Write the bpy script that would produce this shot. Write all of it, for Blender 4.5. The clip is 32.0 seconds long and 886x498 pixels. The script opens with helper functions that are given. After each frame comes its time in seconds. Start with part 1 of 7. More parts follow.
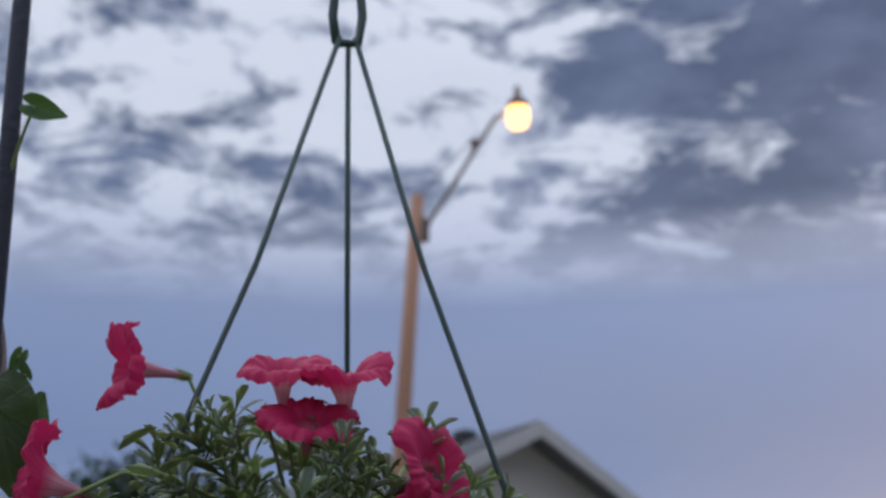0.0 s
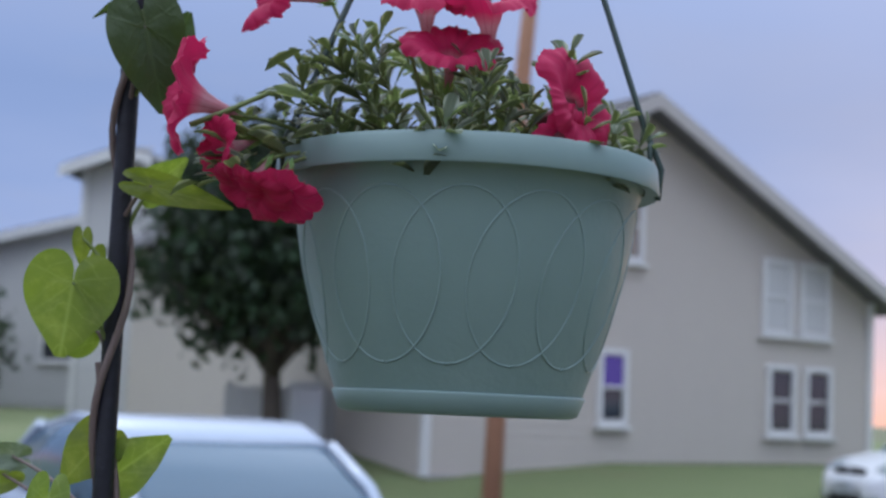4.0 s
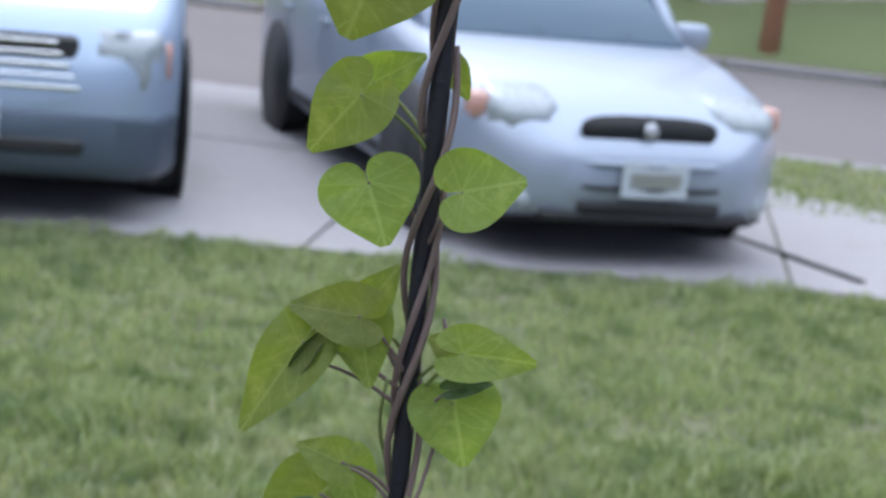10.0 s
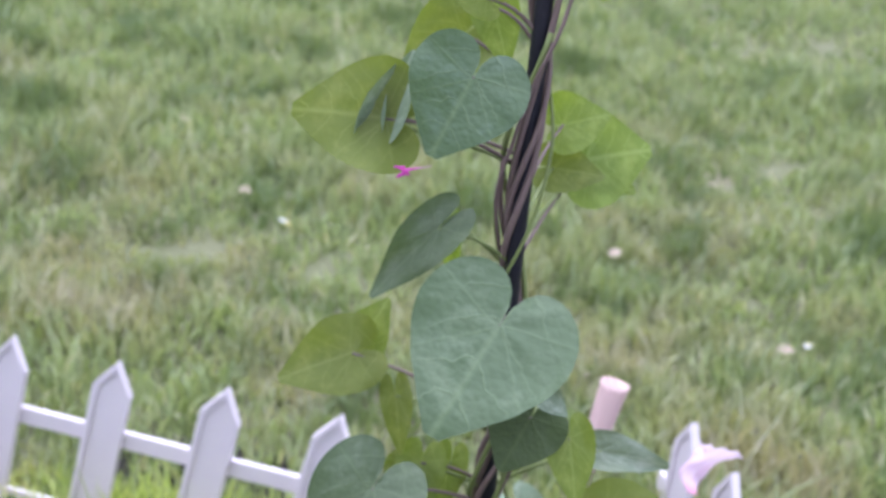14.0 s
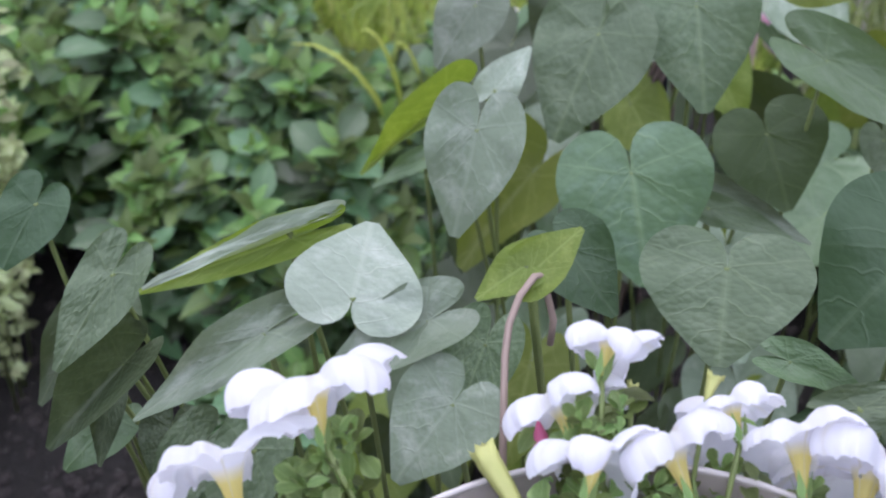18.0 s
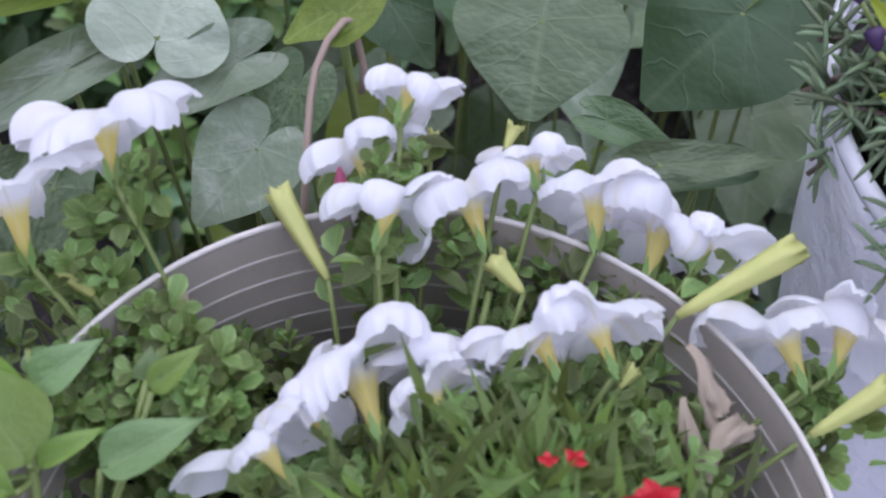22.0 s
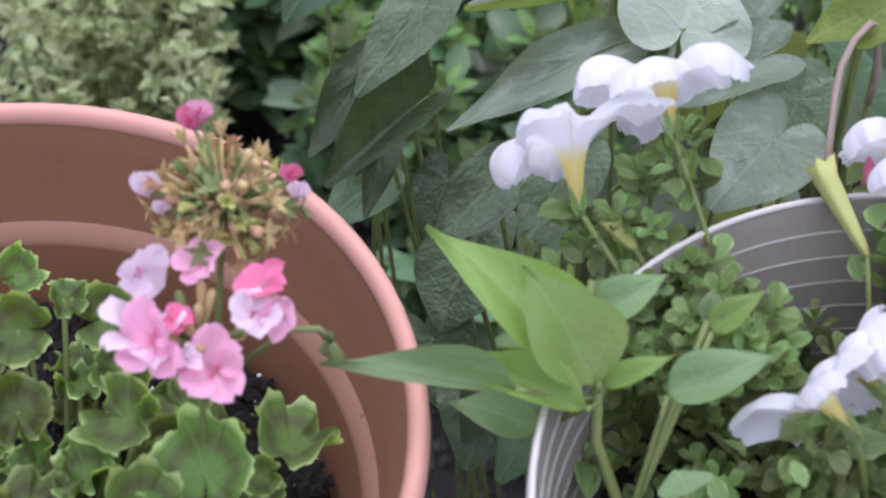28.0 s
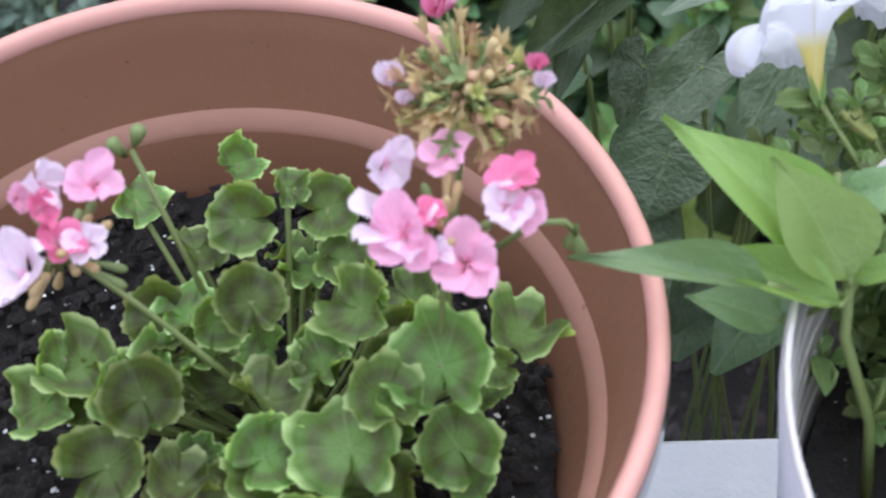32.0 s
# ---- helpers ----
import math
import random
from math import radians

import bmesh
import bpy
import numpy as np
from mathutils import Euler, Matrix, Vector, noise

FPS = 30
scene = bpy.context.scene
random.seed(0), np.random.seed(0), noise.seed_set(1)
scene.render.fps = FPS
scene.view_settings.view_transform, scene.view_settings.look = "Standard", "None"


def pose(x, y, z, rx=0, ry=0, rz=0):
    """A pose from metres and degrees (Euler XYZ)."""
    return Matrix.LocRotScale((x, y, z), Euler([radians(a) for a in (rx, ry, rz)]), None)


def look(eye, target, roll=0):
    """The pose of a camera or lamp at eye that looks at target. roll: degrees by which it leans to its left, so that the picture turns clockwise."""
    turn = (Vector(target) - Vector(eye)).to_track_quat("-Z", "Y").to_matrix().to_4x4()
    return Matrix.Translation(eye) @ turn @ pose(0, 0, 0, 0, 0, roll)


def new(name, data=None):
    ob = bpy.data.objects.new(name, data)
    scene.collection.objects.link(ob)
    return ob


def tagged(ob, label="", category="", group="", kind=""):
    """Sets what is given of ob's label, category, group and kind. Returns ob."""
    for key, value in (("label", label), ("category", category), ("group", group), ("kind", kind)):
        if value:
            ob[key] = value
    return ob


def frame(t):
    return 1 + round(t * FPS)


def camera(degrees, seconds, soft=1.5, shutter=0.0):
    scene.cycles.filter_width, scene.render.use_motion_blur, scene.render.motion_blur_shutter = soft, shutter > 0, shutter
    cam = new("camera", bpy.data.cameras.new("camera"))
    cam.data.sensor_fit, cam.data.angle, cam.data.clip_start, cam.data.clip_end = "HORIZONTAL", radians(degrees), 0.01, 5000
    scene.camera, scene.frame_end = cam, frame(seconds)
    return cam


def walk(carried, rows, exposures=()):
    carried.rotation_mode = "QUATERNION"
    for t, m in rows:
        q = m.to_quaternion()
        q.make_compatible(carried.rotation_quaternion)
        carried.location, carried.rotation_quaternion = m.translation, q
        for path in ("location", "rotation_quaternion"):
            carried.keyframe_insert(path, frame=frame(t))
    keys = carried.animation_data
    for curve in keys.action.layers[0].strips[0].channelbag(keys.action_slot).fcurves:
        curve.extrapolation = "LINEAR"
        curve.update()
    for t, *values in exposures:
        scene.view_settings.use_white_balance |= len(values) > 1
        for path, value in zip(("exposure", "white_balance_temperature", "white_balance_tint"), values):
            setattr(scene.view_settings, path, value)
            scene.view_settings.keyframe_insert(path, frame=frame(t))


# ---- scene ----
cam = camera(33.0, 32.0, soft=2.0)
PATH = [
    (0, (0.2251, 0.0308, 1.6228), (0.4257, 1.9133, 2.2679), -0.60),
    (1, (0.2142, 0.0312, 1.6232), (0.4180, 1.9199, 2.2488), -0.32),
    (2, (0.2249, 0.0339, 1.6185), (0.4012, 1.9452, 2.1807), -0.04),
    (2.5, (0.2135, 0.0337, 1.6120), (0.3584, 1.9674, 2.1017), 0.40),
    (3, (0.2114, 0.0349, 1.6070), (0.3183, 1.9982, 1.9731), 1.15),
    (3.5, (0.2145, 0.0360, 1.6062), (0.2981, 2.0143, 1.8880), 1.88),
    (4, (0.2103, 0.0378, 1.6007), (0.2695, 2.0258, 1.8112), 2.51),
    (4.5, (0.2102, 0.0413, 1.5943), (0.2463, 2.0363, 1.7305), 3.33),
    (6.5, (0.2004, 0.0461, 1.5797), (0.1561, 2.0397, 1.4268), 6.11),
    (7, (0.1888, 0.0489, 1.5687), (0.1001, 2.0400, 1.4025), 6.96),
    (7.5, (0.1704, 0.0511, 1.5608), (0.0308, 2.0377, 1.3775), 7.31),
    (8, (0.1662, 0.0540, 1.5464), (-0.0278, 2.0345, 1.3457), 6.93),
    (8.5, (0.1670, 0.0606, 1.5222), (-0.0519, 2.0305, 1.2554), 6.41),
    (9, (0.1637, 0.0666, 1.5071), (-0.0630, 2.0267, 1.1801), 6.38),
    (9.5, (0.1601, 0.0730, 1.4943), (-0.0773, 2.0212, 1.1094), 6.54),
    (10, (0.1589, 0.0820, 1.4847), (-0.0867, 2.0166, 1.0408), 6.15),
    (10.5, (0.1537, 0.0852, 1.4745), (-0.1029, 2.0044, 0.9736), 6.26),
    (11, (0.1500, 0.0822, 1.4666), (-0.1203, 1.9843, 0.9107), 6.38),
    (11.5, (0.1472, 0.0778, 1.4634), (-0.1392, 1.9620, 0.8570), 6.05),
    (12, (0.1444, 0.0711, 1.4567), (-0.1594, 1.9366, 0.8027), 5.74),
    (12.5, (0.1490, 0.0564, 1.4460), (-0.1704, 1.9012, 0.7427), 5.40),
    (13, (0.1507, 0.0461, 1.4373), (-0.1779, 1.8673, 0.6790), 5.29),
    (13.5, (0.1511, 0.0413, 1.4322), (-0.1777, 1.8327, 0.6058), 5.25),
    (14, (0.1555, 0.0318, 1.4239), (-0.1701, 1.7874, 0.5229), 5.23),
    (14.5, (0.1519, 0.0137, 1.4171), (-0.1589, 1.7196, 0.4206), 5.10),
    (16.5, (0.1475, 0.0034, 1.4054), (-0.1624, 1.4959, 0.1106), 5.35),
    (17, (0.1538, 0.0034, 1.3949), (-0.1902, 1.4355, 0.0419), 3.33),
    (17.5, (0.1515, -0.0001, 1.3925), (-0.2496, 1.3541, -0.0235), 1.24),
    (18, (0.1564, 0.0034, 1.3899), (-0.2652, 1.2948, -0.0779), -0.03),
    (18.5, (0.1665, 0.0093, 1.3890), (-0.2472, 1.2426, -0.1301), -0.51),
    (19, (0.1787, 0.0137, 1.3920), (-0.2197, 1.1956, -0.1715), -0.33),
    (19.5, (0.1828, 0.0154, 1.3904), (-0.1753, 1.1534, -0.2148), 0.18),
    (20, (0.1870, 0.0171, 1.3902), (-0.1456, 1.1023, -0.2565), 1.05),
    (20.5, (0.1880, 0.0169, 1.3853), (-0.1188, 1.0811, -0.2801), 2.07),
    (21, (0.1919, 0.0173, 1.3832), (-0.0889, 1.0828, -0.2859), 3.52),
    (21.5, (0.1947, 0.0140, 1.3792), (-0.0571, 1.0988, -0.2821), 5.34),
    (22, (0.1976, 0.0091, 1.3758), (-0.0220, 1.1263, -0.2684), 7.33),
    (22.5, (0.1988, 0.0036, 1.3718), (0.0076, 1.1548, -0.2525), 9.14),
    (23, (0.1959, -0.0029, 1.3669), (0.0208, 1.1785, -0.2373), 10.43),
    (23.5, (0.1912, -0.0152, 1.3641), (0.0111, 1.1835, -0.2267), 10.90),
    (24, (0.1828, -0.0250, 1.3591), (-0.0261, 1.1775, -0.2253), 10.44),
    (24.5, (0.1744, -0.0325, 1.3502), (-0.0867, 1.1678, -0.2281), 9.27),
    (25, (0.1638, -0.0435, 1.3451), (-0.1451, 1.1510, -0.2290), 7.92),
    (25.5, (0.1528, -0.0546, 1.3407), (-0.2019, 1.1304, -0.2309), 6.60),
    (26, (0.1419, -0.0654, 1.3359), (-0.2573, 1.1178, -0.2264), 5.42),
    (26.5, (0.1315, -0.0769, 1.3282), (-0.3032, 1.1171, -0.2163), 4.42),
    (28.5, (0.0802, -0.1316, 1.2977), (-0.4632, 1.1352, -0.1515), 2.89),
    (29, (0.0689, -0.1344, 1.2903), (-0.4912, 1.1308, -0.1539), 2.12),
    (29.5, (0.0671, -0.1384, 1.2872), (-0.5395, 1.1125, -0.1506), 1.52),
    (30, (0.0571, -0.1359, 1.2915), (-0.5763, 1.0946, -0.1523), 0.77),
    (30.5, (0.0496, -0.1414, 1.2943), (-0.6136, 1.0475, -0.1709), -0.80),
    (31, (0.0414, -0.1411, 1.2975), (-0.6244, 0.9909, -0.2110), -2.08),
    (31.5, (0.0380, -0.1414, 1.3024), (-0.5988, 0.9554, -0.2441), -1.98),
    (32, (0.0406, -0.1381, 1.3008), (-0.5337, 0.9549, -0.2726), -0.40),
]

walk(cam, [(t, look(eye, target, roll)) for t, eye, target, roll in PATH],
     exposures=[(0.0, -0.5, 6200, 9), (2.0, -0.46, 6100, 8), (3.0, -0.22, 6100, 8), (4.0, 0.14, 6200, 9), (4.6, 0.22, 6300, 9), (8.0, 0.2, 6500, 10), (10.0, 0.48, 6500, 9), (11.0, 0.74, 6500, 9), (12.0, 1.0, 6400, 12),
                (14.5, 0.988, 6400, 18), (17.0, 0.63, 6500, 16), (19.0, 0.47, 6500, 20), (20.5, 0.316, 6500, 18), (23.0, 0.24, 6500, 18), (26.0, 0.26, 6600, 20), (29.0, 0.54, 6600, 16), (32.0, 0.6, 6500, 10)])
# a long lens with a shallow focus on the plants
cam.data.dof.use_dof = True
cam.data.dof.focus_distance = 0.74
cam.data.dof.aperture_fstop = 13.0

# ---------------------------------------------------------------- world and light
world = bpy.data.worlds.new("dusk_sky")
scene.world = world
world.use_nodes = True


class Nodes:
    """A short way to write node trees."""

    def __init__(self, tree):
        self.tree = tree
        tree.nodes.clear()

    def add(self, kind, **values):
        node = self.tree.nodes.new(kind)
        for key, value in values.items():
            if key == "ins":
                for name, v in value.items():
                    if isinstance(v, bpy.types.NodeSocket):
                        self.tree.links.new(v, node.inputs[name])
                    else:
                        node.inputs[name].default_value = v
            elif key == "operation":
                node.operation = value
            elif key == "blend_type":
                node.blend_type = value
            elif key == "data_type":
                node.data_type = value
            elif key == "sky_type":
                node.sky_type = value
            elif key == "sun_disc":
                node.sun_disc = value
            elif key == "sun_elevation":
                node.sun_elevation = value
            elif key == "sun_rotation":
                node.sun_rotation = value
            elif key == "interpolation":
                node.color_ramp.interpolation = value
            elif key == "stops":
                ramp = node.color_ramp
                while len(ramp.elements) < len(value):
                    ramp.elements.new(0.5)
                for e, (p, c) in zip(ramp.elements, value):
                    e.position = p
                    e.color = (*c, 1) if len(c) == 3 else c
        return node

    def math(self, op, a, b=0.0, clamp=False):
        n = self.add("ShaderNodeMath", operation=op, ins={0: a, 1: b})
        n.use_clamp = clamp
        return n.outputs[0]

    def ramp(self, fac, stops, interpolation="LINEAR"):
        return self.add("ShaderNodeValToRGB", stops=stops, interpolation=interpolation, ins={0: fac}).outputs[0]

    def mix(self, fac, a, b, blend="MIX"):
        return self.add("ShaderNodeMixRGB", blend_type=blend, ins={0: fac, 1: a, 2: b}).outputs[0]

    def noise(self, vector, scale, detail=4.0, rough=0.55, distort=0.0):
        return self.add("ShaderNodeTexNoise", ins={"Vector": vector, "Scale": scale, "Detail": detail, "Roughness": rough, "Distortion": distort}).outputs[0]


def grey(v):
    return (v, v, v, 1)


SUN_ELEV, SUN_TURN = radians(4.0), radians(35.0)
w = Nodes(world.node_tree)
way = w.add("ShaderNodeTexCoord").outputs["Generated"]
sep = w.add("ShaderNodeSeparateXYZ", ins={0: way}).outputs
elev = w.math("MAXIMUM", sep[2], 0.0)
base = w.ramp(elev, [(0.0, (0.58, 0.38, 0.42)), (0.035, (0.42, 0.36, 0.54)), (0.09, (0.235, 0.32, 0.60)), (0.20, (0.21, 0.29, 0.54)), (0.285, (0.30, 0.38, 0.64)),
                     (0.325, (0.70, 0.75, 0.95)), (0.38, (0.95, 0.99, 1.12)), (0.5, (1.05, 1.08, 1.2)), (0.66, (1.75, 1.95, 2.35)), (1.0, (2.0, 2.25, 2.7))])
# cloud layer: the direction is laid onto a flat sheet overhead
lift = w.math("ADD", elev, 0.12)
sheet = w.add("ShaderNodeCombineXYZ", ins={0: w.math("DIVIDE", sep[0], lift), 1: w.math("DIVIDE", sep[1], lift), 2: 3.7}).outputs[0]
puffs = w.noise(sheet, 7.0, 10.0, 0.64, 0.35)
banks = w.noise(sheet, 1.7, 3.0, 0.5, 0.1)
side = w.math("MINIMUM", w.math("MULTIPLY", w.math("SUBTRACT", sep[0], 0.13), 0.9), 0.095)
side = w.math("MAXIMUM", side, -0.022)
thick = w.math("ADD", w.math("MULTIPLY", puffs, 0.75), w.math("ADD", w.math("MULTIPLY", banks, 0.35), side))
high = w.ramp(elev, [(0.28, (0, 0, 0)), (0.345, (1, 1, 1)), (0.5, (1, 1, 1)), (0.65, (0, 0, 0))])
cover = w.ramp(thick, [(0.525, (0, 0, 0)), (0.575, (0.6, 0.6, 0.6)), (0.63, (1, 1, 1))])
veil = w.ramp(w.noise(sheet, 1.1, 4.0, 0.5), [(0.4, (0, 0, 0)), (0.7, (1, 1, 1))])
tone = w.mix(w.math("MULTIPLY", w.math("MULTIPLY", veil, 0.25), 1.0), base, (0.40, 0.45, 0.68, 1))
shade = w.mix(w.ramp(w.noise(sheet, 4.0, 8.0, 0.6), [(0.38, (0, 0, 0)), (0.66, (1, 1, 1))]), (0.095, 0.130, 0.245, 1), (0.21, 0.26, 0.43, 1))
tone = w.mix(w.math("MULTIPLY", high, cover), tone, shade)
low = w.ramp(w.noise(sheet, 1.6, 6.0, 0.55), [(0.45, (0, 0, 0)), (0.68, (1, 1, 1))])
tone = w.mix(w.math("MULTIPLY", w.math("SUBTRACT", 1.0, high), w.math("MULTIPLY", low, 0.35)), tone, (0.30, 0.34, 0.52, 1))
nishita = w.add("ShaderNodeTexSky", sky_type="NISHITA", sun_disc=False, sun_elevation=SUN_ELEV, sun_rotation=SUN_TURN).outputs[0]
both = w.mix(1.0, tone, w.mix(1.0, nishita, grey(0.02), "MULTIPLY"), "ADD")
back = w.add("ShaderNodeBackground", ins={0: both, 1: 1.0})
w.tree.links.new(back.outputs[0], w.add("ShaderNodeOutputWorld").inputs[0])

# added soft lamp from high ahead, a fill where no sun shows
lamp_data = bpy.data.lights.new("soft_fill", "SUN")
lamp_data.energy, lamp_data.angle, lamp_data.color = 0.6, radians(25), (1.0, 0.98, 0.97)
fill_lamp = new("soft_fill", lamp_data)
fill_lamp.matrix_world = look((0, 0, 50), (6, -14, 30))

# ---------------------------------------------------------------- materials
def material(name, colour, rough=0.6, metal=0.0, grain=None, spots=None, bump=0.0, bump_scale=200.0, coat=0.0, through_light=0.0, random_hue=0.0, spec=0.5):
    """A plain surface with variation at two scales. grain: (scale, second colour, amount); spots: (scale, colour, from, to)."""
    m = bpy.data.materials.new(name)
    m.use_nodes = True
    n = Nodes(m.node_tree)
    place = n.add("ShaderNodeTexCoord").outputs["Object"]
    c = n.add("ShaderNodeRGB").outputs[0]
    c.default_value = (*colour, 1)
    if grain:
        c = n.mix(n.math("MULTIPLY", n.noise(place, grain[0], 6.0, 0.65), grain[2]), c, (*grain[1], 1))
    if spots:
        c = n.mix(n.ramp(n.noise(place, spots[0], 4.0, 0.6), [(spots[2], (0, 0, 0)), (spots[3], (1, 1, 1))]), c, (*spots[1], 1))
    if random_hue:
        r = n.add("ShaderNodeObjectInfo").outputs["Random"]
        c = n.add("ShaderNodeHueSaturation", ins={"Hue": n.math("ADD", n.math("MULTIPLY", r, random_hue * 0.12), 0.5 - random_hue * 0.06),
                  "Value": n.math("ADD", n.math("MULTIPLY", r, random_hue), 1 - random_hue / 2), "Color": c}).outputs[0]
    p = n.add("ShaderNodeBsdfPrincipled", ins={"Base Color": c, "Metallic": metal, "Coat Weight": coat, "Specular IOR Level": spec})
    mottled = n.math("ADD", n.math("MULTIPLY", n.noise(place, 30.0, 3.0), 0.2), rough - 0.1, clamp=True)
    m.node_tree.links.new(mottled, p.inputs["Roughness"])
    if bump:
        b = n.add("ShaderNodeBump", ins={"Strength": bump, "Distance": 0.01, "Height": n.noise(place, bump_scale, 5.0, 0.6)})
        m.node_tree.links.new(b.outputs[0], p.inputs["Normal"])
    out = p.outputs[0]
    if through_light:
        t = n.add("ShaderNodeBsdfTranslucent", ins={0: c})
        out = n.add("ShaderNodeMixShader", ins={0: through_light, 1: out, 2: t.outputs[0]}).outputs[0]
    m.node_tree.links.new(out, n.add("ShaderNodeOutputMaterial").inputs[0])
    return m


def leaf_material(name, upper, vein, veins=5.0, rough=0.5, through_light=0.35, mottle=None, rim=None, zone=None, edge=None, hue=0.35, island=False, slant=0.9, blister=0.35, rays=()):
    """A leaf: UV holds the place on the blade (x along the midrib, y across). Veins are drawn and raised; rim and zone colour its edge and ring."""
    m = bpy.data.materials.new(name)
    m.use_nodes = True
    n = Nodes(m.node_tree)
    uv = n.add("ShaderNodeUVMap").outputs[0]
    s = n.add("ShaderNodeSeparateXYZ", ins={0: uv}).outputs
    place = n.add("ShaderNodeTexCoord").outputs["Object"]
    across = n.math("ABSOLUTE", s[1])
    mid = n.ramp(across, [(0.0, (1, 1, 1)), (0.035, (0, 0, 0))])
    wig = n.math("MULTIPLY", n.noise(uv, 2.2, 3.0), 0.42)
    rows = n.math("FRACT", n.math("MULTIPLY", n.math("ADD", n.math("SUBTRACT", s[0], n.math("MULTIPLY", across, slant)), wig), veins))
    line = n.ramp(n.math("ABSOLUTE", n.math("SUBTRACT", rows, 0.5)), [(0.0, (1, 1, 1)), (0.06, (0, 0, 0))])
    fine = n.add("ShaderNodeTexVoronoi", ins={"Vector": uv, "Scale": 16.0})
    lines = n.math("MAXIMUM", n.math("MULTIPLY", mid, 0.8), n.math("MULTIPLY", line, n.ramp(across, [(0.0, (0.75, 0.75, 0.75)), (0.42, (0.15, 0.15, 0.15))])))
    bent = n.math("MULTIPLY", n.math("SUBTRACT", n.noise(uv, 2.5, 2.0), 0.5), 0.12)
    for turn in rays:
        ct, st = math.cos(radians(turn)), math.sin(radians(turn))
        off = n.math("ABSOLUTE", n.math("ADD", n.math("SUBTRACT", n.math("MULTIPLY", across, ct), n.math("MULTIPLY", s[0], st)), bent))
        ahead = n.math("ADD", n.math("MULTIPLY", s[0], ct), n.math("MULTIPLY", across, st))
        ray_line = n.math("MULTIPLY", n.ramp(off, [(0.0, (0.6, 0.6, 0.6)), (0.02, (0, 0, 0))]), n.ramp(ahead, [(0.0, (0, 0, 0)), (0.03, (1, 1, 1)), (0.45, (0.5, 0.5, 0.5))]))
        lines = n.math("MAXIMUM", lines, ray_line)
    c = n.add("ShaderNodeRGB").outputs[0]
    c.default_value = (*upper, 1)
    c = n.mix(n.math("MULTIPLY", n.noise(uv, 4.0, 4.0), 0.45), c, (upper[0] * 0.55, upper[1] * 0.62, upper[2] * 0.6, 1))
    if mottle:
        c = n.mix(n.ramp(n.noise(uv, 2.5, 5.0, 0.7), [(0.50, (0, 0, 0)), (0.68, (1, 1, 1))]), c, (*mottle, 1))
    away = n.math("SQRT", n.math("ADD", n.math("MULTIPLY", s[0], s[0]), n.math("MULTIPLY", s[1], s[1])))
    if zone:
        c = n.mix(n.ramp(n.math("ADD", away, n.math("MULTIPLY", n.noise(uv, 4.0), 0.15)), [(0.42, (0, 0, 0)), (0.60, (0.6, 0.6, 0.6)), (0.72, (0.6, 0.6, 0.6)), (0.86, (0, 0, 0))]), c, (*zone, 1))
    if rim:
        c = n.mix(n.ramp(away, [(0.87, (0, 0, 0)), (1.0, (1, 1, 1))]), c, (*rim, 1))
    if edge:
        c = n.mix(n.ramp(across, [(0.27, (0, 0, 0)), (0.40, (1, 1, 1))]), c, (*edge, 1))
    c = n.mix(n.math("MULTIPLY", lines, 0.55), c, (*vein, 1))
    r = n.add("ShaderNodeNewGeometry").outputs["Random Per Island"] if island else n.add("ShaderNodeObjectInfo").outputs["Random"]
    c = n.add("ShaderNodeHueSaturation", ins={"Hue": n.math("ADD", n.math("MULTIPLY", r, hue * 0.07), 0.5 - hue * 0.035),
              "Value": n.math("ADD", n.math("MULTIPLY", r, hue * 1.4), 1 - hue * 0.7), "Color": c}).outputs[0]
    height = n.math("ADD", n.math("SUBTRACT", n.math("MULTIPLY", fine.outputs["Distance"], blister), n.math("MULTIPLY", lines, 0.7)), n.math("MULTIPLY", n.noise(uv, 7.0, 3.0, 0.5), 0.9))
    b = n.add("ShaderNodeBump", ins={"Strength": 0.40, "Distance": 0.002, "Height": height})
    p = n.add("ShaderNodeBsdfPrincipled", ins={"Base Color": c, "Roughness": rough, "Normal": b.outputs[0], "Specular IOR Level": 0.4})
    t = n.add("ShaderNodeBsdfTranslucent", ins={0: n.mix(1.0, c, (1.25, 1.35, 0.5, 1), "MULTIPLY")})
    out = n.add("ShaderNodeMixShader", ins={0: through_light, 1: p.outputs[0], 2: t.outputs[0]}).outputs[0]
    m.node_tree.links.new(out, n.add("ShaderNodeOutputMaterial").inputs[0])
    return m


